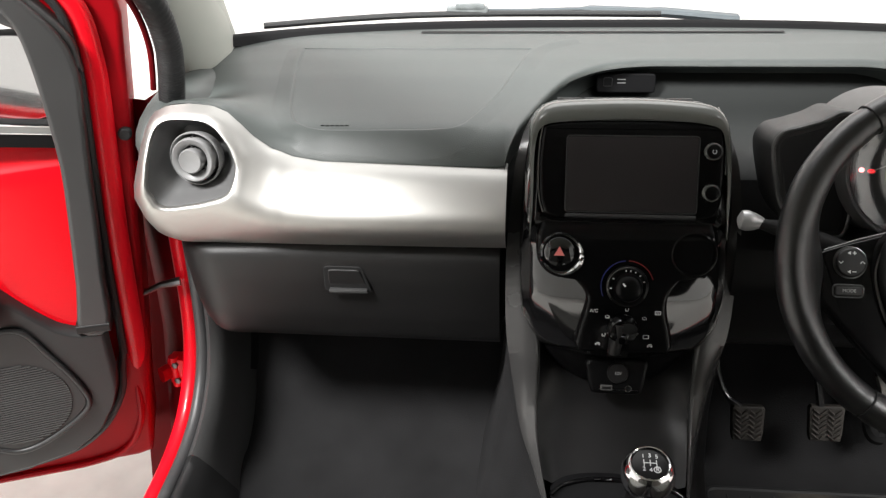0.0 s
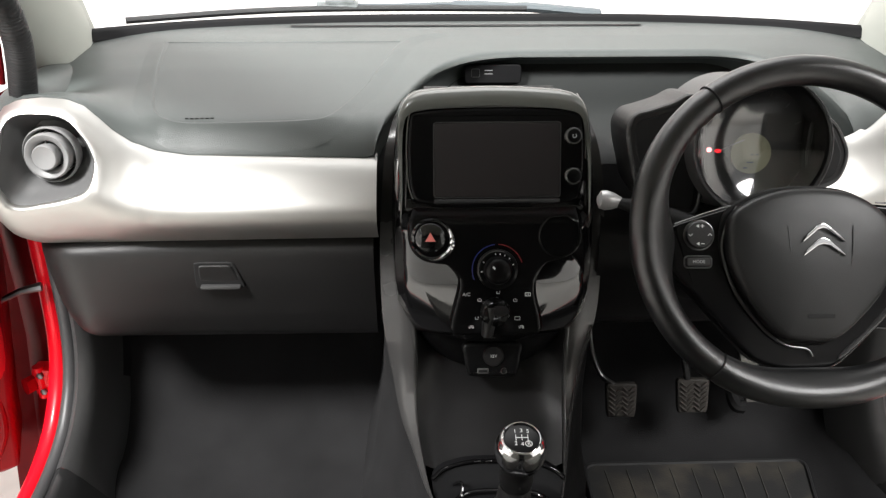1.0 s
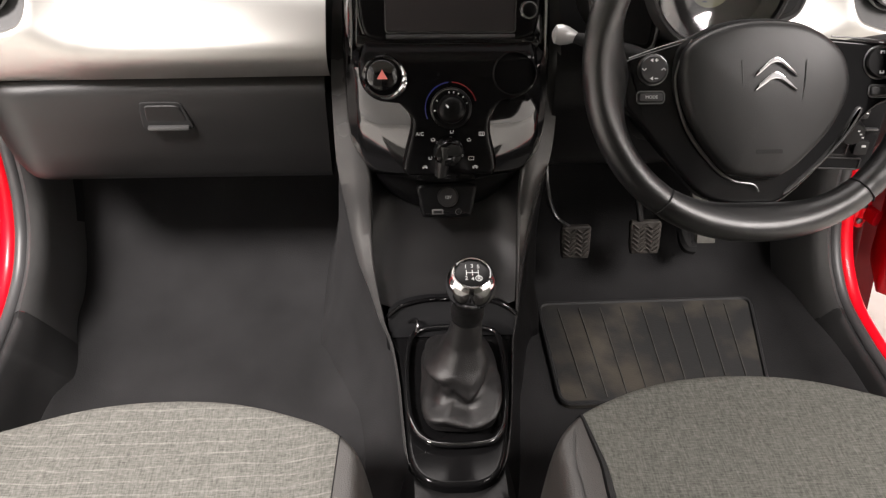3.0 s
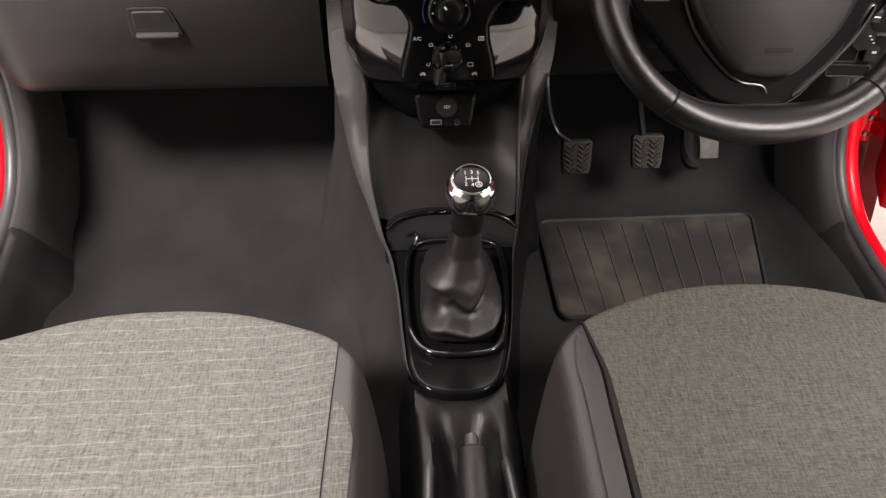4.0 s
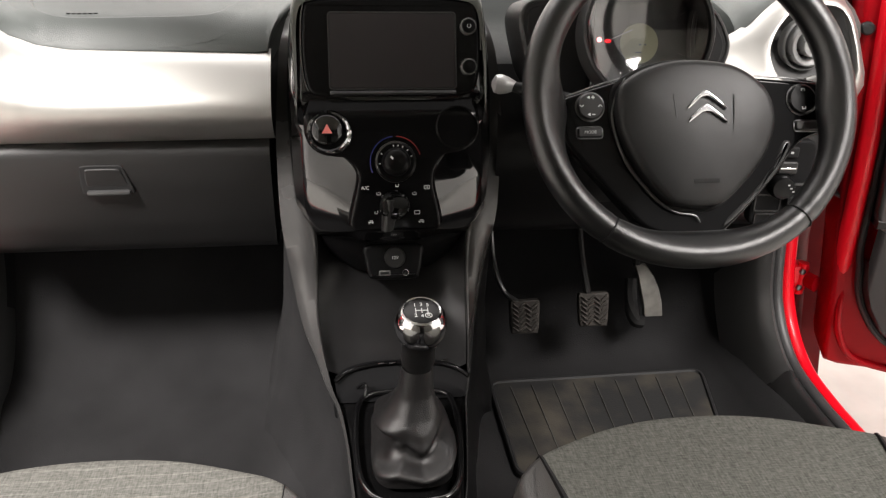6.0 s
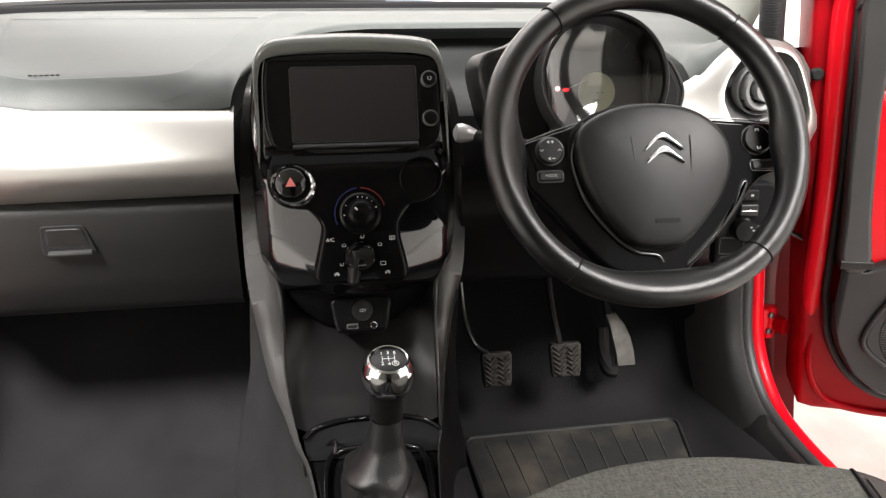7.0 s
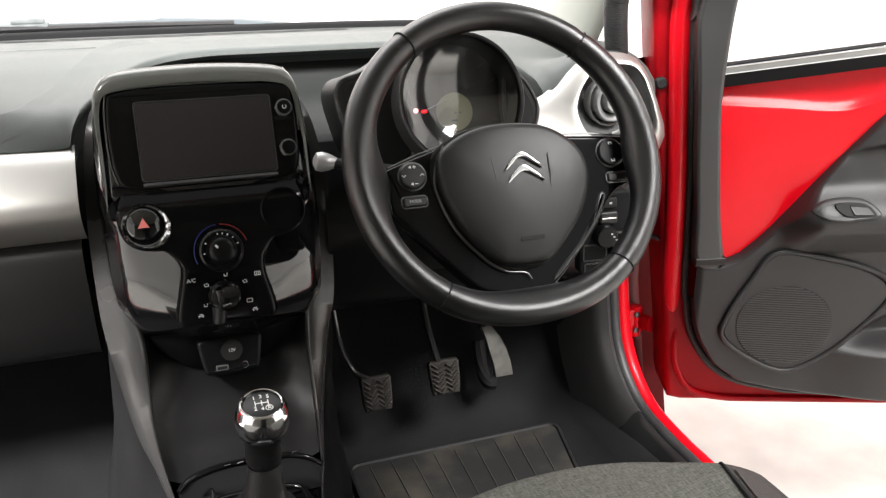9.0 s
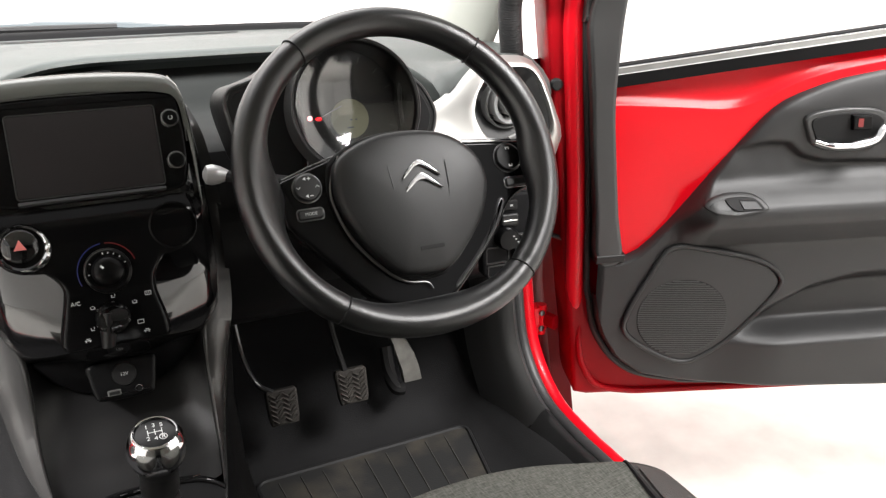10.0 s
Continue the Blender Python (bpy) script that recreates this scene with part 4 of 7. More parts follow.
    # raised funnel that carries the hazard switch, the blank well and the two dials
    funnel = curve([V(-0.106, 0.829, 0), V(-0.116, 0.815, 0), V(-0.1200, 0.795, 0), V(-0.1175, 0.772, 0), V(-0.107, 0.757, 0), V(-0.091, 0.7510, 0), V(-0.076, 0.751, 0), V(-0.063, 0.742, 0), V(-0.0535, 0.728, 0), V(-0.0545, 0.713, 0), V(-0.0598, 0.69, 0), V(-0.0650, 0.667, 0), V(-0.0635, 0.657, 0), V(-0.055, 0.6525, 0),
                    V(0, 0.6505, 0), V(0.051, 0.6510, 0), V(0.0595, 0.656, 0), V(0.0610, 0.666, 0), V(0.0580, 0.683, 0), V(0.0520, 0.708, 0), V(0.0520, 0.727, 0), V(0.058, 0.740, 0), V(0.068, 0.751, 0), V(0.082, 0.7535, 0), V(0.097, 0.758, 0), V(0.1085, 0.770, 0), V(0.1120, 0.79, 0), V(0.109, 0.815, 0), V(0.100, 0.829, 0), V(0, 0.832, 0)], 4, closed=True)
    left_side = sorted((p.y, p.x) for p in funnel if p.x < 0)
    right_side = sorted((p.y, p.x) for p in funnel if p.x >= 0)
    rows = []
    for z in sorted({round(0.6512 + 0.178 * i / 70, 4) for i in range(71)} | {round(p.y, 4) for p in funnel if 0.652 < p.y < 0.828}):
        lo, hi = table(z, left_side), table(z, right_side)
        sink = max(0.0, min(1.0, (z - 0.798) / 0.024))
        sink = 0.0125 * sink * sink * (3 - 2 * sink)
        row = [con(lo, z, -0.03)]
        for k in range(33):
            x = lerp(lo, hi, 0.5 - 0.5 * math.cos(math.pi * k / 32))
            edge = max(0.0, min(1.0, min(x - lo, hi - x, z - 0.6500) / 0.007))
            row.append(con(x, z, 0.0066 * (1 - (1 - edge) ** 2) - sink))
        row.append(con(hi, z, -0.03))
        rows.append(row)
    rows.insert(0, [p + V(0, 0.03, 0.0) for p in rows[0]])
    part("dial_panel", loft(rows, closed=False), GEARBLACK, con_thing, "gloss black funnel-shaped control panel", smooth=60)
    # hazard switch
    m = con_pose(-0.0895, 0.7830, 0.0065)
    part("switch_ring", lathe([(0.0275, -0.004), (0.0280, 0.001), (0.0260, 0.0035), (0.0235, 0.002), (0.0215, -0.004)], m @ pose(0.002, -0.002, 0), cap_start=False, cap_end=False), PIANO, con_thing, "gloss ring round the hazard switch")
    # the ring's glint is modelled as a tapered chrome crescent
    part("ring_glint", tube([m @ V(0.004 + 0.0250 * math.cos(radians(a)), -0.004 + 0.0250 * math.sin(radians(a)), 0.002) for a in range(-110, 52, 9)], [0.0006 + 0.0034 * math.sin(math.pi * k / 18) for k in range(18)], 8), CHROME, con_thing, "glint on the hazard switch ring, drawn as a chrome crescent")
    hazard = part("hazard_switch", lathe([(0.0200, -0.004), (0.0196, 0.003), (0.0175, 0.0048), (0.004, 0.0052)], m), PIANO, con_thing, "round black hazard switch")
    tri = [V(-0.0068, -0.0054, 0), V(0.0068, -0.0054, 0), V(0, 0.0068, 0)]
    part("warning_triangle", plate(tri, 0.0012, 0.0003, m @ pose(0, 0.001, 0.0062)), HAZARD, hazard, "pink-red warning triangle")
    # blank well on the other side
    m = con_pose(0.0815, 0.784, 0.0065)
    part("well_ring", lathe([(0.0280, -0.002), (0.0290, 0.002), (0.0265, 0.003), (0.0245, -0.003), (0.0225, -0.016), (0.003, -0.018)], m, cap_start=False), GEARBLACK, con_thing, "round gloss black well")
    # glint along the well's rim, laid on as a thin grey arc
    part("well_glint", tube([m @ V(0.0280 * math.cos(radians(a)), 0.0280 * math.sin(radians(a)), 0.002) for a in range(-75, 25, 8)], 0.0005, 6), GREY, con_thing)
    # temperature dial
    m = con_pose(-0.001, 0.7430, 0.0065)
    dial = part("temperature_dial", lathe([(0.0275, -0.002), (0.0270, 0.003), (0.0235, 0.006), (0.0190, 0.0055), (0.0182, 0.008), (0.0175, 0.018), (0.0150, 0.0222), (0.010, 0.0240), (0.003, 0.0248)], m), DARKGLOSS, con_thing, "round black temperature dial")
    part("dial_ring", tube([m @ V(0.0255 * math.cos(radians(a)), 0.0255 * math.sin(radians(a)), 0.0055) for a in range(70, 215, 6)], 0.0008, 6), GUN, dial)
    part("cold_arc", tube([m @ V(0.0335 * math.cos(radians(a)), 0.0335 * math.sin(radians(a)), 0.0001) for a in range(96, 205, 6)], 0.0007, 6), BLUE, con_thing)
    part("hot_arc", tube([m @ V(0.0335 * math.cos(radians(a)), 0.0335 * math.sin(radians(a)), 0.0001) for a in range(88, 10, -6)], 0.0007, 6), REDPRINT, con_thing)
    for a in (20, 45, 65, 82, 98, 150, 185):
        r = radians(a)
        part("dial_dot", place(box(0.0215, 0, 0.0066, 0.0022, 0.0014, 0.0012, 0), m @ Matrix.Rotation(r, 4, "Z")), WHITE, dial)
    part("pointer", tube([m @ V(-0.005, 0.004, 0.0246), m @ V(-0.008, 0.0075, 0.0240)], 0.0012, 6), WHITE, dial)
    # air direction dial, a swung lever on a round base
    m = con_pose(-0.004, 0.6880, 0.0075)
    lever = part("direction_dial", lathe([(0.0215, -0.001), (0.0210, 0.004), (0.0195, 0.010), (0.0165, 0.015), (0.010, 0.0165), (0.003, 0.0162)], m), PIANO, con_thing, "black air direction dial with grip")
    grip = []
    for s in range(9):
        f = s / 8
        w = lerp(0.0115, 0.0080, f)
        h = lerp(0.0195, 0.0125, f)
        y = lerp(0.010, -0.034, f)
        grip.append([V(-0.004 + w * math.cos(a) - 0.006 * f, y, max(0.0, h * math.sin(a))) for a in [math.pi * k / 10 for k in range(11)]])
    part("grip", place(loft(grip, cap_start=True, cap_end=True), m), HUBSKIN, lever, "curved grip")
    part("grip_hollow", lathe([(0.011, 0.0168), (0.006, 0.0190)], m @ pose(0.005, 0.006, 0) @ Matrix.Diagonal((1.1, 0.7, 1, 1)), 20), DEEP, lever)
    # printed marks
    marks = con_pose(-0.002, 0.690, 0.0071)

    def mark(x, z, bars):
        bm = None
        for bx, by, w, h in bars:
            b = box(x + 0.002 + 0.75 * bx, (z - 0.690) * 1.017 + 0.75 * by, 0.0, w * 0.72, h * 0.62, 0.0006, 0)
            bm = merge(bm, b) if bm else b
        part("printed_mark", place(bm, marks), WHITE, con_thing)

    seat = [(-0.002, 0, 0.0012, 0.005), (0.0005, -0.002, 0.005, 0.0012), (0.003, 0.0015, 0.0012, 0.004)]
    flow = [(-0.003, 0.001, 0.0012, 0.004), (-0.0005, -0.0015, 0.005, 0.0012), (0.003, 0.0, 0.0012, 0.005), (0.0005, 0.003, 0.003, 0.001)]
    car = [(0, -0.001, 0.010, 0.0014), (0.0005, 0.0014, 0.006, 0.0012), (-0.003, -0.003, 0.002, 0.0016), (0.003, -0.003, 0.002, 0.0016)]
    rear = [(0, 0.003, 0.010, 0.001), (0, -0.003, 0.010, 0.001), (-0.0045, 0, 0.001, 0.006), (0.0045, 0, 0.001, 0.006), (-0.0015, 0, 0.001, 0.005), (0.0015, 0, 0.001, 0.005)]
    for x, z, bars in ((-0.0002, 0.7133, seat), (-0.0246, 0.7026, flow), (0.0230, 0.7018, flow), (-0.0285, 0.6778, seat), (0.0265, 0.6769, rear[:4]), (-0.0354, 0.6658, car), (0.0321, 0.6654, car), (0.0397, 0.7103, rear)):
        mark(x, z, bars)
    lettering("printed_letters", "A/C", 0.0066, marks @ pose(-0.0401, 0.0212, 0.0003), WHITE, con_thing)
    # grey side strips, from the dashboard down to the gear surround
    stations = console_stations()
    inner_edges = []
    for s in (-1, 1):
        outer = curve([(r[2] if s < 0 else r[4], r[1] + 0.010 - table(r[0], [(0.60, 0.0), (0.68, 0.010), (0.745, 0.026), (0.80, 0.036), (0.87, 0.024), (0.925, 0.0)]), r[0] - 0.006) for r in stations], 5)
        inner = curve([(r[3] if s < 0 else r[5], r[1] - 0.004, r[0]) for r in stations], 5)
        inner_edges.append(inner)
        rings, walls = [], []
        n = len(outer)
        for i, (o, q) in enumerate(zip(outer, inner)):
            # beside the fascia the flank stands back behind its side wall
            back = max(0.0, min(1.0, (q.z - 0.60) / 0.16))
            back = 0.030 * back * back * (3 - 2 * back)
            o, q = o + V(0, back, 0), q + V(0, back, 0)
            f = i / (n - 1)
            w = abs(q.x - o.x)
            crown = o.lerp(q, 0.84) + V(0, -0.10 * w - 0.001, 0.05 * w + 0.0008)
            mid = o.lerp(q, 0.45) + V(0, -0.05 * w, 0.03 * w)
            deep = min(0.025, 0.5 * w + 0.002)
            rings.append([q + V(0, 0.6 * deep + 0.004, -deep), q + V(0, 0.002, -0.002), q.lerp(crown, 0.6), crown, mid, o, o + V(0, 0.012, -0.012)])
            if o.z < 0.62:
                foot = V(o.x + (0.020 if s > 0 else -0.052), o.y + 0.03 * (1 - f), 0)
                foot.z = floor_height(foot.x, foot.y) - 0.004
                rim = o + V(0, 0.008, -0.008)
                walls.append([rim, rim + V(s * 0.001, 0.010, -0.014), rim.lerp(foot, 0.30) + V(-s * 0.008, 0.01, -0.02 * (1 - f)), rim.lerp(foot, 0.62) + V(-s * 0.008, 0.006, -0.02 * (1 - f)), rim.lerp(foot, 0.86) + V(0, 0, -0.008 * (1 - f)), foot])
        walls.append([q + V(0, -0.50, -0.03) for q in walls[-1]])
        walls.insert(0, [q + V(0, 0.45, 0.0) for q in walls[0]])
        part("flank", loft(rings, closed=False), FLANKLOW, con_thing, "satin grey console flank", smooth=60)
        # the driver's side gets the blacker plastic in place of its shade
        part("tunnel_side", loft(walls, closed=False), CARPET if s < 0 else COVER, con_thing, "dark tunnel side", smooth=85)
    # the pocket between the flanks
    rings = []
    low = [(a, b) for a, b in zip(*inner_edges) if 0.462 < a.z < 0.66]
    for i, (a, b) in enumerate(low):
        f = i / (len(low) - 1)
        back = 0.060 * max(0.0, 1 - f * 1.3)
        row = []
        for k in range(17):
            u = k / 16
            bulge = 1 - abs(2 * u - 1) ** 5
            row.append(a.lerp(b, u) + V(0, 0.014 + back * bulge, -0.014 - 0.012 * f * bulge))
        rings.append(row)
    part("pocket", loft(rings, closed=False), COVER, con_thing, "dark pocket at the foot of the console", smooth=60)
    # black underside that swells below the fascia
    rows = []
    for i in range(9):
        f = i / 8
        row = []
        for k in range(25):
            u = -1 + 2 * k / 24
            belly = (1 - abs(u) ** 2.6)
            row.append(V(-0.002 + u * lerp(0.104, 0.097, f), 1.096 + 0.034 * f + 0.012 * abs(u) ** 4 - 0.006 * math.sin(math.pi * f), lerp(0.636, 0.585 - 0.040 * belly, f)))
        rows.append(row)
    rows.append([p + V(0, 0.05, 0.012) for p in rows[-1]])
    part("fascia_underside", loft(rows, closed=False), COVER, con_thing, "black rounded underside", smooth=60)
    pod = thing("socket_pod", "black pod with power socket, USB and audio jacks", "socket", (0, 1.12, 0.54))
    m = axes((-0.002, 1.084, 0.577), (1, 0, 0), (0, -1, 0.35))
    outline = curve([V(-0.040, 0.032, 0), V(-0.0405, 0.010, 0), V(-0.037, -0.008, 0), V(-0.031, -0.0165, 0), V(0, -0.018, 0), V(0.031, -0.0165, 0), V(0.037, -0.008, 0), V(0.0405, 0.010, 0), V(0.040, 0.032, 0), V(0, 0.034, 0)], 5, closed=True)
    part("pod_body", plate(outline, 0.05, 0.005, m), DARKGLOSS, pod)
    cap = part("socket_cap", lathe([(0.0150, -0.002), (0.0150, 0.002), (0.0140, 0.0035), (0.003, 0.0035)], m @ pose(0.0015, 0.0145, 0)), DARK, pod, "round socket cap")
    lettering("socket_letters", "12V", 0.0062, m @ pose(0.0015, 0.0145, 0.0038), WHITE, cap)
    usb = part("usb_port", plate(rounded(0.0165, 0.0080, 0.0015, 3), 0.003, 0.001, m @ pose(-0.0135, -0.0075, 0.0022)), GUN, pod, "small metal USB port")
    part("usb_hole", plate(rounded(0.0125, 0.0038, 0.0005, 2), 0.002, 0.0003, m @ pose(-0.0135, -0.0075, 0.0028)), DEEP, usb)
    jack = part("audio_jack", lathe([(0.0050, 0), (0.0048, 0.0025), (0.0038, 0.0025), (0.0030, 0.0)], m @ pose(0.0165, -0.0075, 0), 20, cap_end=False), CHROME, pod, "bright ring of the audio jack")
    part("jack_hole", lathe([(0.0034, 0.001), (0.001, 0.001)], m @ pose(0.0165, -0.0075, 0), 16), DEEP, jack)
    return con_thing


def build_shifter():
    tray = thing("gear_console", "gloss black gear lever surround with cup holders", "console", (0.025, 0.86, 0.40))
    outline = curve([V(-0.006, 0.7120, 0), V(0.0200, 0.7135, 0), V(0.0400, 0.7260, 0), V(0.0535, 0.753, 0), V(0.0645, 0.806, 0), V(0.0755, 0.88, 0), V(0.0845, 0.945, 0), V(0.093, 0.99, 0), V(0.093, 1.03, 0), V(0.05, 1.047, 0), V(0.0, 1.050, 0), V(-0.05, 1.047, 0),
                     V(-0.090, 1.03, 0), V(-0.0935, 0.985, 0), V(-0.0820, 0.945, 0), V(-0.0742, 0.88, 0), V(-0.0698, 0.806, 0), V(-0.0650, 0.754, 0), V(-0.0520, 0.7260, 0), V(-0.0300, 0.7140, 0)], 5, closed=True)
    part("surround", plate(outline, 0.05, 0.005, axes((0, 0, 0.428), (1, 0, 0), (0, 0, 1))), GEARBLACK, tray, "gloss black surround")
    ridge = curve([(-0.090, 0.990, 0.452), (-0.078, 1.002, 0.455), (-0.064, 1.010, 0.456), (-0.041, 1.017, 0.457), (-0.010, 1.020, 0.457), (0.048, 1.016, 0.457), (0.072, 1.008, 0.456), (0.087, 0.997, 0.454), (0.095, 0.988, 0.452)], 6)
    part("cup_rim", tube(ridge, 0.0030, 10, flat=1.3), GEARBLACK, tray)
    wall = [[p + V(0, 0.030, -0.012) for p in ridge], [p + V(0, 0.006, -0.001) for p in ridge], [p + V(0, -0.002, -0.004) for p in ridge], [p + V(-0.02 * p.x, -0.012, -0.020) for p in ridge], [V(p.x * 0.96, lerp(p.y, 0.975, 0.7), 0.4315) for p in ridge], [V(p.x * 0.94, 0.968, 0.4310) for p in ridge]]
    part("cup_well", loft(wall, closed=False), BELT, tray, "black cup tray", smooth=60)
    part("cup_divider", tube(curve([(-0.060, 0.995, 0.436), (-0.052, 0.990, 0.446), (-0.048, 0.980, 0.449), (-0.050, 0.968, 0.440)], 5), 0.0022, 8), PIANO, tray)
    # glints on the gloss rim, set in as short chrome bars
    for x in (-0.030, -0.014, 0.060):
        part("cup_rim_glint", tube([(x, 1.0145, 0.4612), (x + 0.009, 1.0155, 0.4614)], 0.0013, 6), CHROME, tray)
    shift = thing("gear_lever", "chrome-topped gear lever with black leather gaiter", "gear lever", (0.027, 0.86, 0.44))
    ring = curve([V(-0.046, 0.7765, 0), V(-0.030, 0.7680, 0), V(0.002, 0.7655, 0), V(0.034, 0.769, 0), V(0.047, 0.780, 0), V(0.056, 0.802, 0), V(0.063, 0.8424, 0), V(0.0684, 0.908, 0), V(0.067, 0.956, 0), V(0.0570, 0.9735, 0), V(0.02, 0.981, 0), V(-0.024, 0.981, 0), V(-0.0485, 0.974, 0), V(-0.0600, 0.9515, 0),
                  V(-0.0652, 0.905, 0), V(-0.0655, 0.85, 0), V(-0.0628, 0.815, 0), V(-0.0555, 0.79, 0)], 5, closed=True)
    part("gaiter_frame", tube([p + V(0, 0, 0.4365) for p in ring], 0.0042, 10, closed=True, flat=0.9), PIANO, shift, "gloss black gaiter frame")
    # folded leather
    base_c = V(0.003, 0.867, 0.438)
    top_c = V(0.0095, 0.860, 0.560)
    rings = []
    n = 72
    rear = [(-0.2, -0.006), (-0.06, 0.0), (-0.012, 0.010), (0.015, 0.009), (0.05, -0.004), (0.09, -0.020), (0.14, -0.018), (0.22, -0.002), (0.35, 0.003), (0.55, 0.0), (1, 0)]
    lip = [(-90, 0.05), (-55, 0.05), (-25, 0.14), (10, 0.07), (50, 0.20), (90, 0.20)]
    flare = [(0, -0.002), (0.10, -0.010), (0.20, -0.020), (0.27, -0.015), (0.33, 0.006), (0.38, 0.014), (0.46, 0.009), (0.6, 0.003), (0.8, 0.0), (1, 0)]
    for i in range(45):
        f = i / 44
        row = []
        for k in range(n):
            a = 2 * math.pi * k / n
            ca, sa = math.cos(a), math.sin(a)
            sq = (abs(ca) ** 4 + abs(sa) ** 4) ** -0.25
            bx, by = 0.053 * ca * sq, 0.084 * sa * sq
            tx, ty = 0.0185 * ca, 0.0185 * sa
            e = table(f, [(0, 0), (0.10, 0.05), (0.22, 0.18), (0.36, 0.46), (0.52, 0.70), (0.72, 0.89), (1, 1)])
            x, y = lerp(bx, tx, e), lerp(by, ty, e)
            back = max(0.0, -sa) ** 0.7
            left = max(0.0, math.cos(a - radians(188))) ** 3
            turn = f - table(math.degrees(math.remainder(a - 1.5 * math.pi, 2 * math.pi)), lip)
            fold = back * (1 - 0.8 * left) * table(turn, rear) + left * table(f + 0.12 * (sa + 0.1), flare)
            fold += 0.0016 * math.sin(5 * a + 7 * f) * (1 - f) * min(1, f * 6)
            row.append(base_c.lerp(top_c, f) + V(x, y, 0) + V(ca, sa, 0) * fold + V(0, 0, 0.007 * back * math.exp(-(turn / 0.05) ** 2)))
        rings.append(row)
    part("gaiter", loft(rings), GAITER, shift, "creased black leather gaiter", smooth=80)
    m = axes((0.0095, 0.860, 0.566), (1, 0, 0), (0.02, -0.24, 1))
    part("collar", lathe([(0.019, -0.002), (0.0205, 0.006), (0.020, 0.010), (0.0195, 0.026), (0.0215, 0.034), (0.0245, 0.044), (0.0260, 0.050)], m), DARK, shift, "matt black collar")
    knob = part("knob", lathe([(0.0250, 0.046), (0.0272, 0.0475), (0.0296, 0.056), (0.0305, 0.063), (0.0296, 0.0705), (0.0274, 0.0775), (0.0248, 0.0822), (0.0232, 0.0843), (0.0218, 0.0850), (0.0206, 0.0844), (0.0200, 0.0815)], m, 48), CHROME, shift, "polished chrome knob")
    part("knob_cap", lathe([(0.0202, 0.079), (0.0200, 0.0824), (0.013, 0.0838), (0.003, 0.0841)], m, 40), DARKGLOSS, knob, "black cap with gear pattern")
    g = m @ pose(0, 0, 0.0844) @ Matrix.Scale(0.98, 4)
    pattern = box(0, 0.0, 0, 0.0150, 0.0008, 0.0005, 0)
    for x in (-0.007, 0, 0.007):
        pattern = merge(pattern, box(x, 0.0, 0, 0.0008, 0.0080, 0.0005, 0))
    part("gear_pattern", place(pattern, g), WHITE, knob)
    for text, x, y in (("1", -0.0075, 0.0085), ("3", 0, 0.0095), ("5", 0.0075, 0.0085), ("2", -0.0075, -0.0085), ("4", 0, -0.0095), ("R", 0.0075, -0.0088)):
        lettering("gear_number", text, 0.0074, g @ pose(x, y, 0.0003), WHITE, knob)
    part("reverse_ring", tube([g @ V(0.0072 + 0.0038 * math.cos(a), -0.0085 + 0.0038 * math.sin(a), 0) for a in [2 * math.pi * k / 20 for k in range(20)]], 0.0005, 5, closed=True), WHITE, knob)


def build_handbrake():
    cover = thing("tunnel_cover", "dark grey plastic tunnel cover round the handbrake", "console", (0.03, 0.5, 0.30))
    rings = []
    for i in range(30):
        y = lerp(0.76, 0.10, i / 29)
        z = 0.415 - 0.035 * (0.76 - y)
        sec = []
        for k in range(21):
            u = -1 + 2 * k / 20
            dip = 0.05 * math.exp(-(u * 2.6) ** 4) * min(1, max(0, (0.70 - y) / 0.05))
            edge = 0.10 * max(0, abs(u) - 0.7) ** 1.4 * 5
            sec.append(V(-0.004 + u * 0.080, y, z - dip - edge + 0.008 * math.exp(-((abs(u) - 0.52) / 0.12) ** 2) * min(1, max(0, (0.70 - y) / 0.05))))
        rings.append(sec)
    part("cover", loft(rings, closed=False), COVER, cover, smooth=60)
    # slot edges in a paler grey, which carries their highlights
    for t in (-1, 1):
        edge = curve([(-0.004 + t * 0.038, 0.675, 0.407), (-0.004 + t * 0.044, 0.62, 0.412), (-0.004 + t * 0.050, 0.50, 0.411), (-0.004 + t * 0.054, 0.30, 0.404), (-0.004 + t * 0.054, 0.12, 0.398)], 6)
        part("slot_edge", tube(edge, [0.003] * 6 + [0.0065] * 19, 10), SLOTSHEEN, cover, "rounded edge of the handbrake slot, highlight in its grey")
    brake = thing("handbrake", "black plastic handbrake lever with push button", "handbrake", (0.04, 0.45, 0.40))
    part("lever", tube(curve([(-0.004, 0.28, 0.415), (-0.004, 0.45, 0.445), (-0.004, 0.55, 0.468), (-0.004, 0.585, 0.477), (-0.004, 0.598, 0.480)], 6), [0.016] * 12 + [0.0165] * 6 + [0.0155] * 5 + [0.013, 0.010], 16), DARK, brake)
    part("button", tube([(-0.004, 0.59, 0.479), (-0.004, 0.606, 0.483), (-0.004, 0.611, 0.4845)], [0.0075, 0.0075, 0.006], 14), GREY, brake, "grey release button")


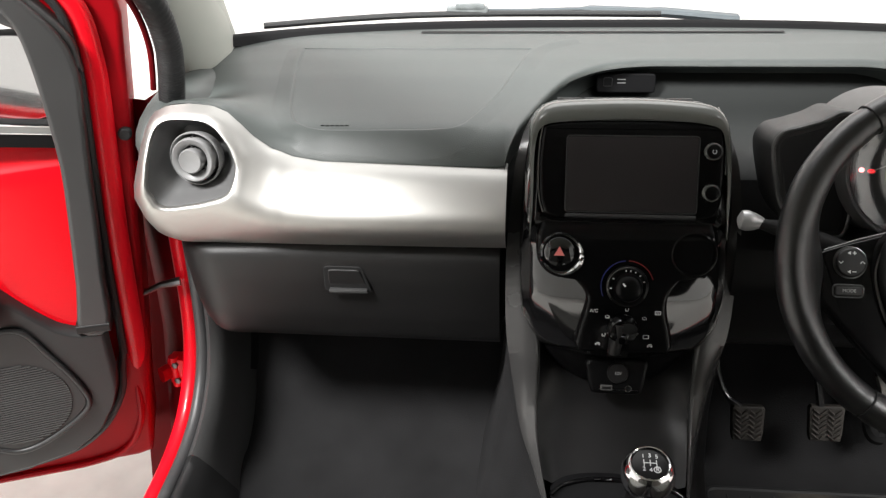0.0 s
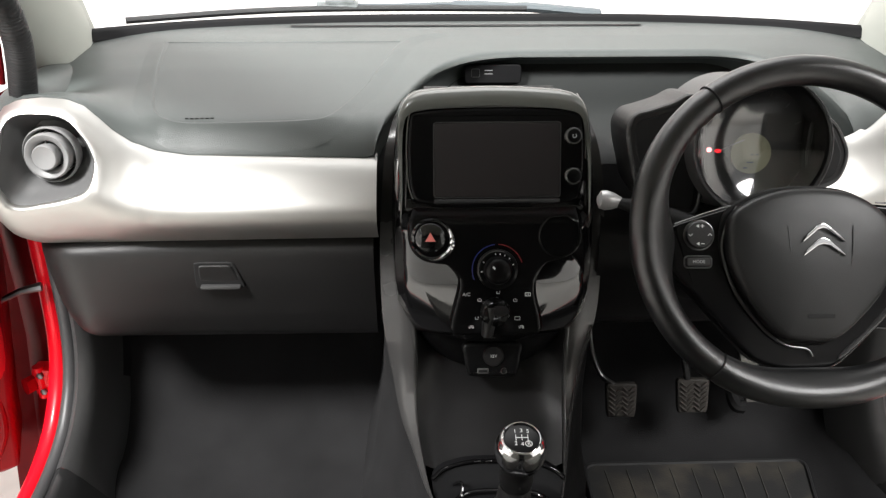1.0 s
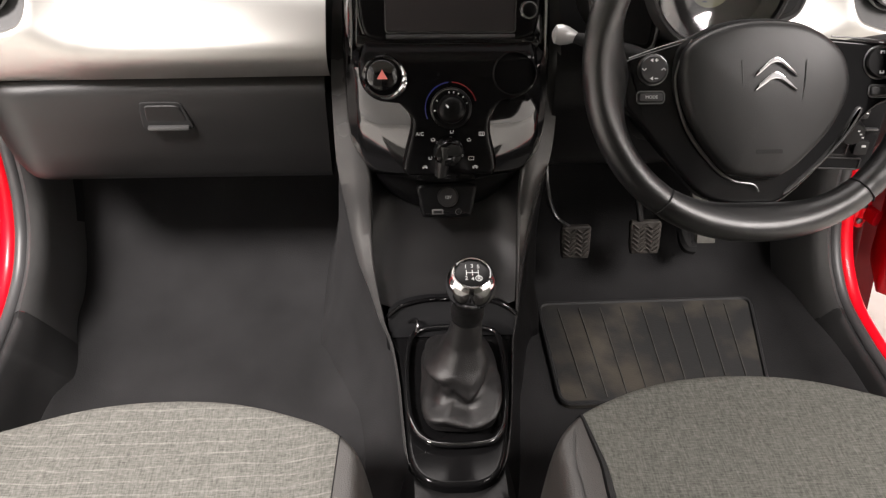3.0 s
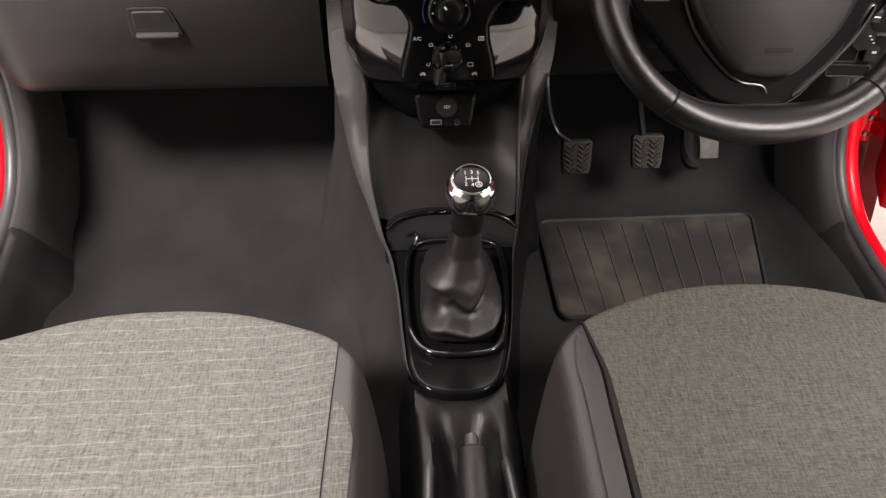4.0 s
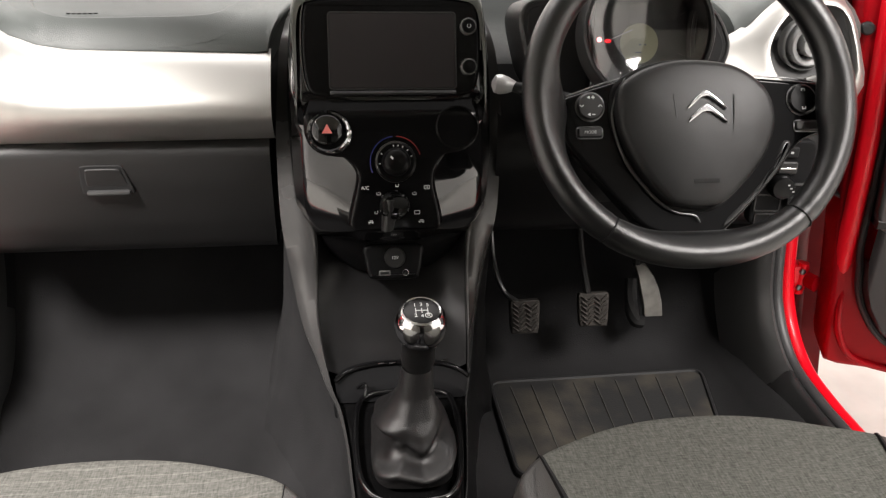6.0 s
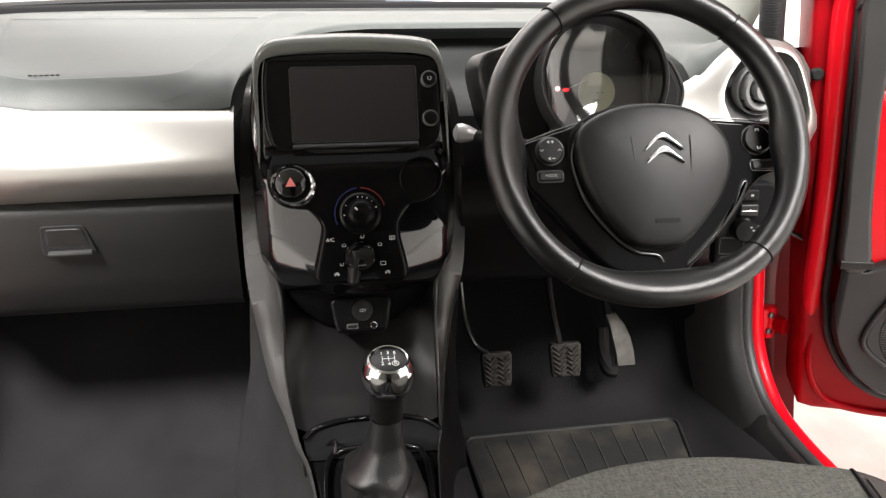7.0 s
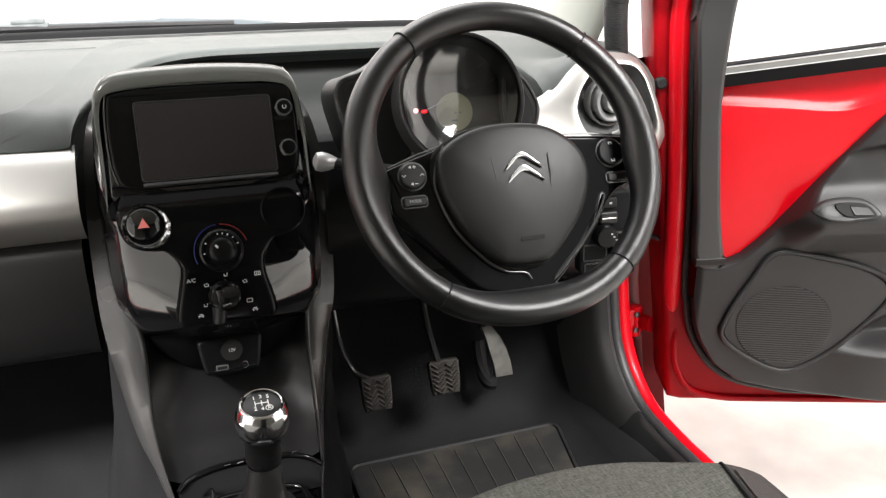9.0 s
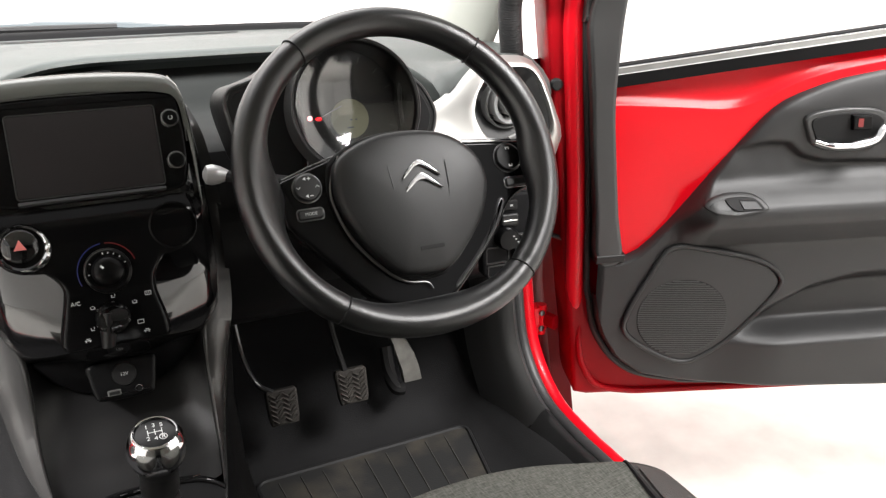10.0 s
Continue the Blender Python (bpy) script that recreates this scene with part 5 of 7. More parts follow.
def build_indicator():
    panel = thing("indicator_panel", "small gloss black indicator panel under the dashboard brow", "indicator", (0.015, 1.42, 0.87))
    m = axes((0.015, 1.415, 0.913), (1, 0, 0), (0, -1, 0.15))
    part("plate", plate(rounded(0.092, 0.030, 0.006, 4), 0.02, 0.002, m), BELT, panel)
    part("lamp_outline", tube([m @ (p + V(-0.028, 0.002, 0.0006)) for p in rounded(0.013, 0.013, 0.002, 3)], 0.0005, 5, closed=True, up=(0, -1, 0)), GREY, panel, "thin square outline")
    for dy in (0.004, -0.0015):
        part("printed_bar", place(box(-0.007, 0.002 + dy, 0.0004, 0.013, 0.0014, 0.0006, 0), m), NOZZLE, panel)


build_indicator()
build_console()
build_shifter()
build_handbrake()


# ---------------------------------------------------------------- driver's controls
WHEEL = V(0.326, 0.915, 0.866)
WM = axes(WHEEL, (1, 0, 0), (0, -1, 0.564))
HM = WM @ pose(0, 0, -0.030)
RIM_JOINTS = (50, 125, 234, 311)


def build_wheel():
    wheel = thing("steering_wheel", "black leather three-spoke steering wheel with airbag hub", "steering wheel", WHEEL)
    n = 120
    R = 0.181
    rings = []

    def rim_centre(a):
        return V(R * math.cos(a), R * math.sin(a) * (1.0 - 0.03 * max(0.0, -math.sin(a)) ** 6), 0)

    for i in range(n):
        a = 2 * math.pi * i / n
        ca, sa = math.cos(a), math.sin(a)
        deg = math.degrees(a)
        thick = 0.0168 + 0.0012 * math.exp(-((math.remainder(deg - 25, 360)) / 14) ** 2) + 0.0012 * math.exp(-((math.remainder(deg - 155, 360)) / 14) ** 2)
        for seam in RIM_JOINTS:
            if abs(math.remainder(deg - seam, 360)) < 1.6:
                thick -= 0.0010
        out = V(ca, sa, 0)
        web = 0.0
        for at, reach, wide in ((182, 0.024, 14), (358, 0.008, 14), (270, 0.010, 24)):
            web += reach * math.exp(-(math.remainder(deg - at, 360) / wide) ** 2)
        ring = []
        for k in range(20):
            b = 2 * math.pi * k / 20
            pull = max(0.0, -math.cos(b)) ** 1.3
            ring.append(rim_centre(a) + out * (thick * math.cos(b) - web * pull) + V(0, 0, thick * 1.12 * math.sin(b) - 1.1 * web * pull))
        rings.append(ring)
    rings.append(rings[0])
    bm = loft(rings)
    bmesh.ops.remove_doubles(bm, verts=bm.verts, dist=1e-6)
    part("rim", place(bm, WM), LEATHER, wheel, "black leather rim with stitched joints", smooth=80)
    for seam in RIM_JOINTS:
        a = radians(seam)
        out = V(math.cos(a), math.sin(a), 0)
        ring = [WM @ (rim_centre(a) + out * (0.0168 * math.cos(b)) + V(0, 0, 0.0188 * math.sin(b))) for b in [2 * math.pi * k / 24 for k in range(24)]]
        part("rim_joint", tube(ring, 0.0010, 6, closed=True), DEEP, wheel)
    # hand stitching along the inside of the upper grip on the driver's door side
    for k in range(22):
        a = radians(14 + 1.55 * k)
        c, out = rim_centre(a), V(math.cos(a), math.sin(a), 0)
        side = V(-math.sin(a), math.cos(a), 0)
        p = c - out * 0.0160 + V(0, 0, 0.0062)
        part("stitch", tube([WM @ (p - side * 0.0014 - V(0, 0, 0.001)), WM @ (p + side * 0.0014 + V(0, 0, 0.001))], 0.0005, 5), GREY, wheel)
    # airbag cover: a rounded shield
    hub = curve([V(-0.0725, 0.028, 0), V(-0.033, 0.0465, 0), V(0.014, 0.0510, 0), V(0.062, 0.0430, 0), V(0.0975, 0.0160, 0), V(0.1070, -0.022, 0), V(0.0900, -0.064, 0), V(0.060, -0.0985, 0), V(0.036, -0.1170, 0), V(0.010, -0.1215, 0),
                 V(-0.014, -0.1195, 0), V(-0.033, -0.1110, 0), V(-0.062, -0.0740, 0), V(-0.0815, -0.0315, 0), V(-0.0835, 0.004, 0)], 6, closed=True)
    hub.reverse()
    part("airbag_cover", plate(hub, 0.030, 0.009, WM @ pose(0, 0, -0.008), dome=0.007), HUBSKIN, wheel, "dark grained airbag cover", smooth=60)
    for x, lean in ((-0.021, 0.004), (0.052, -0.004)):
        part("cover_crease", tube([WM @ V(x, 0.008, -0.0030), WM @ V(x + 0.4 * lean, -0.016, -0.0024), WM @ V(x + lean, -0.038, -0.0030)], [0.0004, 0.0010, 0.0004], 6), HUBSKIN, wheel)
    # gloss black carrier: both side spokes and the lower one in a piece
    carrier = curve([V(0.181, 0.0215, 0), V(0.163, 0.028, 0), V(0.091, 0.034, 0), V(0.05, 0.042, 0), V(-0.05, 0.040, 0), V(-0.0765, 0.031, 0), V(-0.1375, 0.0125, 0), V(-0.1412, 0.004, 0), V(-0.1428, -0.034, 0), V(-0.1390, -0.0440, 0), V(-0.1221, -0.064, 0), V(-0.1009, -0.0889, 0),
                     V(-0.0767, -0.1173, 0), V(-0.052, -0.1424, 0), V(-0.0184, -0.1529, 0), V(0.0167, -0.1556, 0), V(0.0467, -0.1463, 0), V(0.0889, -0.1081, 0), V(0.1172, -0.0786, 0), V(0.135, -0.056, 0), V(0.1525, -0.0415, 0), V(0.178, -0.0310, 0), V(0.186, -0.007, 0)], 3, closed=True)
    part("spoke_carrier", plate(carrier, 0.020, 0.004, HM), GEARBLACK, wheel, "gloss black spokes and lower arm")
    gap = [V(p.x * 1.05 - 0.001, (p.y + 0.035) * 1.05 - 0.035, 0) for p in hub]
    part("hub_gap", plate(gap, 0.008, 0.002, HM @ pose(0, 0, 0.0025)), DEEP, wheel)
    line = curve([V(-0.0691, 0.0327, 0), V(-0.0835, 0.0055, 0), V(-0.0862, -0.022, 0), V(-0.0720, -0.0672, 0), V(-0.0415, -0.1075, 0), V(-0.0185, -0.1245, 0), V(0.0062, -0.1295, 0), V(0.0130, -0.1380, 0)], 7)
    part("hub_edge", tube([HM @ (p + V(0, 0, 0.0040)) for p in line], [0.0008 + 0.0013 * min(1.0, 2.2 * min(i, len(line) - 1 - i) / len(line)) for i in range(len(line))], 8, up=(0, -1, 0.4)), HUBTRIM, wheel, "satin silver line round the hub")
    # grey plate put in for the reflection along the gloss black right arm
    arm = curve([V(0.1240, -0.0440, 0), V(0.1070, -0.0740, 0), V(0.0800, -0.1050, 0), V(0.0450, -0.1360, 0), V(0.0480, -0.1405, 0), V(0.0860, -0.1075, 0), V(0.1140, -0.0785, 0), V(0.1330, -0.0480, 0)], 5, closed=True)
    if sum(a.x * b.y - b.x * a.y for a, b in zip(arm, arm[1:] + arm[:1])) < 0:
        arm.reverse()
    part("spoke_edge", plate(arm, 0.006, 0.003, HM @ pose(0, 0, 0.0022)), SMOKE, wheel, "grey band on the lower spoke in place of a reflection")
    # side spokes' switches
    for s, px, py, r, kx, ky in ((-1, -0.1118, 0.0003, 0.0160, -0.1136, -0.0302), (1, 0.1500, 0.0062, 0.0178, 0.1540, -0.0256)):
        pad = part("switch_pad", lathe([(r, -0.002), (r, 0.003), (r - 0.002, 0.005), (0.003, 0.0052)], HM @ pose(px, py, 0.0005), 32), DARK if s < 0 else DARKGLOSS, wheel, "round black switch pad")
        part("pad_ring", lathe([(r + 0.0014, -0.001), (r + 0.0016, 0.0008), (r + 0.0004, 0.0012), (r, -0.001)], HM @ pose(px, py, 0.0005), 32, False, False), HUBLINE, pad)
        mp = HM @ pose(px, py, 0.0059)
        if s < 0:
            for dy, plus in ((0.0100, True), (-0.0100, False)):
                icon = plate([V(-0.0045, dy, 0), V(-0.0010, dy - 0.0020, 0), V(-0.0010, dy + 0.0020, 0)], 0.0005, 0.0001, mp.copy())
                icon = merge(icon, place(box(0.0028, dy, -0.0002, 0.0040, 0.0009, 0.0005, 0), mp))
                if plus:
                    icon = merge(icon, place(box(0.0028, dy, -0.0002, 0.0009, 0.0040, 0.0005, 0), mp))
                part("switch_mark", icon, WHITE, pad)
            for dx, up_ in ((-0.0110, -1), (0.0110, 1)):
                part("switch_mark", tube([mp @ V(dx - 0.0022, -0.0011 * up_, 0), mp @ V(dx, 0.0013 * up_, 0), mp @ V(dx + 0.0022, -0.0011 * up_, 0)], 0.0005, 5), WHITE, pad)
        else:
            for dy, up_ in ((0.011, 1), (-0.011, -1)):
                icon = place(box(0, dy + 0.001 * up_, -0.0002, 0.0050, 0.0014, 0.0005, 0), mp)
                for dx in (-0.0019, 0.0019):
                    icon = merge(icon, place(box(dx, dy - 0.0006 * up_, -0.0002, 0.0014, 0.0020, 0.0005, 0), mp))
                part("switch_mark", icon, WHITE, pad)
        edge = [V(-0.0740, 0.0335, 0.0005), V(-0.105, 0.0245, 0.0005), V(-0.1385, 0.0130, 0.0)] if s < 0 else [V(0.092, 0.0355, 0.0005), V(0.130, 0.0330, 0.0005), V(0.172, 0.0270, 0.0)]
        part("spoke_edge", tube([HM @ p for p in edge], 0.0010, 6), HUBLINE, wheel, "thin bright spoke edge")
        key = part("switch_key", plate(rounded(0.029, 0.0112, 0.003, 4), 0.006, 0.0018, HM @ pose(kx, ky, 0.0045)), DARK, wheel, "dark oblong key")
        part("key_frame", tube([HM @ V(kx + p.x, ky + p.y, 0.0010) for p in rounded(0.0312, 0.0134, 0.004, 4)], 0.0008, 6, closed=True), HUBLINE, key)
        if s < 0:
            lettering("key_letters", "MODE", 0.0050, HM @ pose(kx, ky, 0.0049), MARK, key)
    # double chevron badge
    for dy, thin in ((0.0022, 0.75), (-0.0135, 1.0)):
        v = [V(-0.0220, -0.0125, 0), V(-0.0195, -0.0060, 0), V(-0.006, 0.0062, 0), V(0.0, 0.0090, 0), V(0.006, 0.0062, 0), V(0.0200, -0.0060, 0), V(0.0235, -0.0125, 0), V(0.006, 0.0062 - 0.0070 * thin, 0), V(0, 0.0090 - 0.0082 * thin, 0), V(-0.006, 0.0062 - 0.0070 * thin, 0)]
        v = [p + V(0.0163, dy, 0) for p in v]
        v.reverse()
        part("badge", plate(v, 0.006, 0.0012, WM @ pose(0, 0, 0.0016)), CHROME, wheel, "polished chrome chevron")
    part("hub_mark", place(box(0.014, -0.092, -0.0044, 0.030, 0.0045, 0.0008, 0), WM), DEEP, wheel)
    part("hub_back", lathe([(0.050, -0.07), (0.055, -0.03), (0.065, -0.012), (0.06, 0.0)], HM @ pose(0.012, -0.03, -0.018)), DEEP, wheel)


def build_column():
    col = thing("steering_column", "black plastic steering column shroud with stalks", "steering column", (0.333, 1.02, 0.75))
    axis = WM.to_3x3() @ V(0, 0, 1)
    rings = []
    for d, w, h in ((0.105, 0.046, 0.046), (0.11, 0.056, 0.060), (0.12, 0.058, 0.066), (0.20, 0.062, 0.074), (0.30, 0.07, 0.08)):
        c = WHEEL - axis * d
        rings.append([c + V(w * math.copysign(abs(math.cos(a)) ** 0.6, math.cos(a)), 0, h * math.copysign(abs(math.sin(a)) ** 0.6, math.sin(a)) - 0.012) for a in [2 * math.pi * k / 28 for k in range(28)]])
    part("shroud", loft(rings, cap_start=True), DARK, col)
    stalk = part("wiper_stalk", tube(curve([(0.27, 1.02, 0.815), (0.20, 1.030, 0.838), (0.140, 1.038, 0.851)], 6), [0.010] * 6 + [0.009] * 5 + [0.007, 0.006], 10), DEEP, col, "black stalk with bright end")
    part("stalk_end", lathe([(0.006, -0.016), (0.0105, -0.006), (0.0125, 0.003), (0.011, 0.010), (0.004, 0.0135)], axes((0.131, 1.040, 0.8525), (0, 1, 0), (-1, 0.05, 0.12)), 28), SATIN, stalk, "satin silver stalk tip")
    stalk = part("light_stalk", tube(curve([(0.38, 1.02, 0.815), (0.45, 1.01, 0.842), (0.528, 0.995, 0.862)], 6), [0.010] * 6 + [0.010] * 5 + [0.010, 0.008], 10), DEEP, col, "black light stalk")
    part("stalk_end", lathe([(0.009, -0.02), (0.0115, -0.01), (0.0115, 0.006), (0.009, 0.012), (0.004, 0.014)], axes((0.53, 0.995, 0.863), (0, 1, 0), (1, -0.12, 0.16)), 20), GUN, stalk, "grey stalk tip")
    for k in range(4):
        part("stalk_mark", box(0.445 + 0.018 * k, 0.998 - 0.003 * k, 0.846 + 0.005 * k, 0.005, 0.001, 0.004, 0), WHITE, stalk)


def build_cluster():
    dial = thing("instrument_cluster", "round black instrument cluster with glowing red warning lamps", "instrument cluster", (0.322, 1.10, 0.80))
    m = axes((0.322, 1.060, 0.9146), (1, 0, 0), (0, -1, 0.28))
    part("hood", lathe([(0.093, -0.16), (0.0900, -0.06), (0.0868, -0.008), (0.0855, 0.0), (0.0838, 0.0012), (0.0825, -0.001)], m, 72, False, False), GREY, dial, "satin dark grey round hood", smooth=50)
    part("hood_lining", lathe([(0.0826, -0.0012), (0.0812, -0.012), (0.0790, -0.035), (0.0784, -0.054)], m, 72, False, False), DARKGLOSS, dial, "gloss black inside of the hood", smooth=50)
    face = part("dial_face", lathe([(0.0785, -0.050), (0.076, -0.052), (0.004, -0.052)], m, 48), DIAL, dial, "black dial face")
    for k in range(13):
        a = radians(225 - 270 * k / 12)
        part("dial_tick", place(box(0.068, 0, -0.0490, 0.007, 0.001, 0.001, 0), m @ Matrix.Rotation(a, 4, "Z")), GREY, face)
    part("lcd", lathe([(0.0262, -0.051), (0.0262, -0.048), (0.003, -0.048)], m @ pose(0.004, -0.0125, 0), 36), LCD, dial, "round greenish display")
    for bx, by, w in ((0.004, -0.002, 0.004), (0.011, -0.002, 0.004), (0.002, -0.012, 0.012), (-0.004, -0.019, 0.008)):
        part("lcd_mark", place(box(bx + 0.001, by - 0.012, -0.0472, w * 0.7, 0.0018, 0.0006, 0), m), ARMGREY, face)
    part("needle", tube([m @ V(-0.0437, -0.0106, -0.046), m @ V(-0.0068, 0.0051, -0.046)], [0.0004, 0.0007], 6), PALEDIAL, dial, "thin pale needle")
    part("warning_lamp", lathe([(0.0030, -0.048), (0.0028, -0.046), (0.001, -0.0455)], m @ pose(-0.0512, -0.0074, 0), 16), LAMPWHITE, dial, "lit red warning lamp")
    part("warning_lamp", lathe([(0.0042, -0.049), (0.001, -0.0485)], m @ pose(-0.0390, -0.0090, 0) @ Matrix.Diagonal((1.1, 0.6, 1, 1)), 16), LAMPRED, dial, "dim red warning lamp")
    part("lens", lathe([(r, 0.1135 - math.sqrt(0.143 ** 2 - r * r)) for r in (0.0800, 0.072, 0.064, 0.056, 0.048, 0.040, 0.032, 0.024, 0.016, 0.008, 0.002)], m, 64, cap_start=False), LENS, dial, "clear curved lens")

    def pod(ring, at, depth):
        mm = axes(at, (1, 0, 0), (0, -1, 0.20))
        body = part("side_pod", plate(ring, depth, 0.006, mm), DARK, dial, "dark side pod")
        part("pod_window", plate([V(p.x, p.y, 0) for p in inset(ring, 0.010)], 0.008, 0.002, mm @ pose(0, 0, 0.0016)), DEEP, body, "black window in the pod")
        part("pod_rim", tube([mm @ V(p.x, p.y, -0.0010) for p in inset(ring, 0.0030)], 0.0030, 8, closed=True), GREY, body, "satin grey lip")

    def turned(pts, cx, cz):
        ring = curve([V(a - cx, (b - cz) * 1.02, 0) for a, b in pts], 5, closed=True)
        area = sum(a.x * b.y - b.x * a.y for a, b in zip(ring, ring[1:] + ring[:1]))
        return ring if area > 0 else list(reversed(ring))

    left = turned([(0.160, 0.930), (0.1600, 0.912), (0.166, 0.885), (0.176, 0.852), (0.196, 0.826), (0.225, 0.815), (0.258, 0.82), (0.262, 0.88), (0.256, 0.955), (0.238, 0.968), (0.215, 0.958), (0.190, 0.950), (0.170, 0.944)], 0.21, 0.89)
    pod(left, (0.21, 1.090, 0.89), 0.09)
    right = turned([(0.400, 0.945), (0.424, 0.934), (0.440, 0.912), (0.4480, 0.889), (0.441, 0.862), (0.424, 0.850), (0.400, 0.85), (0.392, 0.90)], 0.42, 0.895)
    pod(right, (0.42, 1.092, 0.895), 0.07)
    # thin bright lip from the pod over the top of the hood
    lip = [m @ V(0.0858 * math.cos(radians(a)), 0.0858 * math.sin(radians(a)), 0.0006) for a in range(0, 360, 5)]
    part("hood_rim", tube(lip, 0.0013, 8, closed=True), GREY, dial, "grey rim round the hood")


def build_driver_dash():
    columns = []
    for k in range(24):
        x = 0.150 + 0.535 * k / 23
        col = []
        for i in range(16):
            f = i / 15
            z = lerp(0.84, 0.575, f)
            y = table(f, [(0, 1.20), (0.25, 1.15), (0.5, 1.14), (0.85, 1.165), (0.95, 1.18), (1, 1.20)])
            col.append(V(x, y + 0.010 * max(0, (x - 0.59) / 0.06) ** 2, z))
        col += [V(x, 1.30, 0.575), V(x, 1.60, 0.60)]
        columns.append(col)
    structure("driver_dash_panel", loft(columns, closed=False), COVER, "dark grey lower dashboard panel behind the wheel", "dashboard", smooth=50)
    sw = thing("switch_panel", "black switch panel with mirror and headlamp levelling switches", "switch panel", (0.565, 1.14, 0.61))
    m = axes((0.587, 1.128, 0.675), (1, 0, 0), (-0.1, -1, 0.05))
    part("panel", plate(rounded(0.085, 0.135, 0.012), 0.02, 0.004, m @ pose(0, 0, 0.006)), BELT, sw)
    part("upper_switch", plate(rounded(0.026, 0.016, 0.003), 0.006, 0.002, m @ pose(0.002, 0.050, 0.010)), DEEP, sw)
    part("switch_mark", place(box(0.004, 0.050, 0.0106, 0.004, 0.003, 0.0008, 0), m), MARK, sw)
    part("rocker", plate(rounded(0.030, 0.020, 0.004), 0.008, 0.003, m @ pose(0.002, 0.026, 0.011)), DARK, sw)
    part("rocker_line", place(box(0.002, 0.026, 0.0115, 0.024, 0.0022, 0.001, 0.0004, 1), m), CHROME, sw, "bright line on the rocker")
    part("mirror_knob", lathe([(0.019, 0), (0.0185, 0.012), (0.016, 0.017), (0.003, 0.018)], m @ pose(-0.004, -0.002, 0.006), 28), DARKGLOSS, sw, "round black mirror adjuster")
    for k in range(3):
        part("switch_mark", place(box(0.002 + 0.004 * k, 0.004 - 0.005 * k, 0.0245, 0.003, 0.002, 0.0006, 0), m), MARK, sw)
    part("knob_tab", place(box(0.024, 0.002, 0.012, 0.020, 0.003, 0.006, 0.001), m), GREY, sw)
    part("thumb_wheel", place(box(0.018, -0.028, 0.010, 0.020, 0.022, 0.010, 0.003), m), DEEP, sw)
    part("switch_mark", place(box(0.020, -0.024, 0.0154, 0.006, 0.003, 0.0008, 0), m), MARK, sw)
    for x, y, w_, h_ in ((-0.018, -0.030, 0.038, 0.026), (-0.004, -0.057, 0.060, 0.018)):
        part("blank_frame", tube([m @ (p + V(x, y, 0.0065)) for p in rounded(w_, h_, 0.003, 3)], 0.0016, 6, closed=True, up=(0, -1, 0)), DARK, sw)


def build_pedals():
    def pad(name, label, x, z, w, h, y, tilt):
        ped = thing(name, label, "pedal", (x, y, z), group="pedals")
        m = axes((x, y, z), (1, 0, 0), (0, -1, tilt))
        outline = [V(-w * 0.42, -h / 2, 0), V(w * 0.42, -h / 2, 0), V(w * 0.47, -h * 0.3, 0), V(w * 0.5, h * 0.42, 0), V(w * 0.44, h / 2, 0), V(-w * 0.44, h / 2, 0), V(-w * 0.5, h * 0.42, 0), V(-w * 0.47, -h * 0.3, 0)]
        part("rubber_pad", plate(outline, 0.012, 0.003, m), PEDAL, ped, "worn ribbed rubber pad")
        for r in range(6):
            for c in (-1.5, -0.5, 0.5, 1.5):
                lean = 38 if (c + 1.5) % 2 else -38
                part("tread", place(box(0, 0, 0.0014, w * 0.25, h * 0.045, 0.005, 0.0008, 1), m @ pose(c * w * 0.205, -h * 0.36 + h * 0.140 * r, 0, 0, 0, lean)), PEDALTREAD, ped)
        return ped, m

    clutch, m = pad("clutch_pedal", "worn black rubber clutch pedal", 0.241, 0.381, 0.054, 0.060, 1.255, 0.35)
    part("arm", tube(curve([(0.228, 1.268, 0.405), (0.205, 1.285, 0.42), (0.190, 1.315, 0.47), (0.187, 1.355, 0.56)], 6), 0.0045, 8), HUBLINE, clutch, "dull steel arm")
    brake, m = pad("brake_pedal", "worn black rubber brake pedal", 0.361, 0.396, 0.056, 0.060, 1.245, 0.35)
    part("arm", tube(curve([(0.351, 1.258, 0.422), (0.343, 1.29, 0.48), (0.338, 1.34, 0.58)], 6), 0.006, 8), DARK, brake, "black painted arm")
    acc = thing("accelerator_pedal", "long black accelerator pedal with pale worn face", "pedal", (0.458, 1.29, 0.36), group="pedals")
    path = [V(0.468, 1.325, 0.440), V(0.475, 1.305, 0.424), V(0.480, 1.292, 0.404), V(0.485, 1.282, 0.380), V(0.487, 1.276, 0.358)]
    rows = []
    for p, w in zip(path, (0.010, 0.015, 0.018, 0.018, 0.018)):
        rows.append([p + V(-w, 0.004, 0), p + V(-w * 0.9, 0, 0), p + V(w * 0.9, 0, 0), p + V(w, 0.004, 0), p + V(w * 0.9, 0.014, -0.004), p + V(-w * 0.9, 0.014, -0.004)])
    part("face", loft(rows, cap_start=True, cap_end=True), PEDALWORN, acc, "pale worn pedal face")
    part("arm", tube(curve([(0.464, 1.33, 0.436), (0.458, 1.36, 0.50), (0.453, 1.40, 0.58)], 5), 0.008, 8), DEEP, acc)
    part("stop", tube(curve([(0.448, 1.31, 0.42), (0.446, 1.29, 0.38), (0.453, 1.28, 0.350), (0.468, 1.28, 0.344)], 5), 0.012, 8), DEEP, acc)


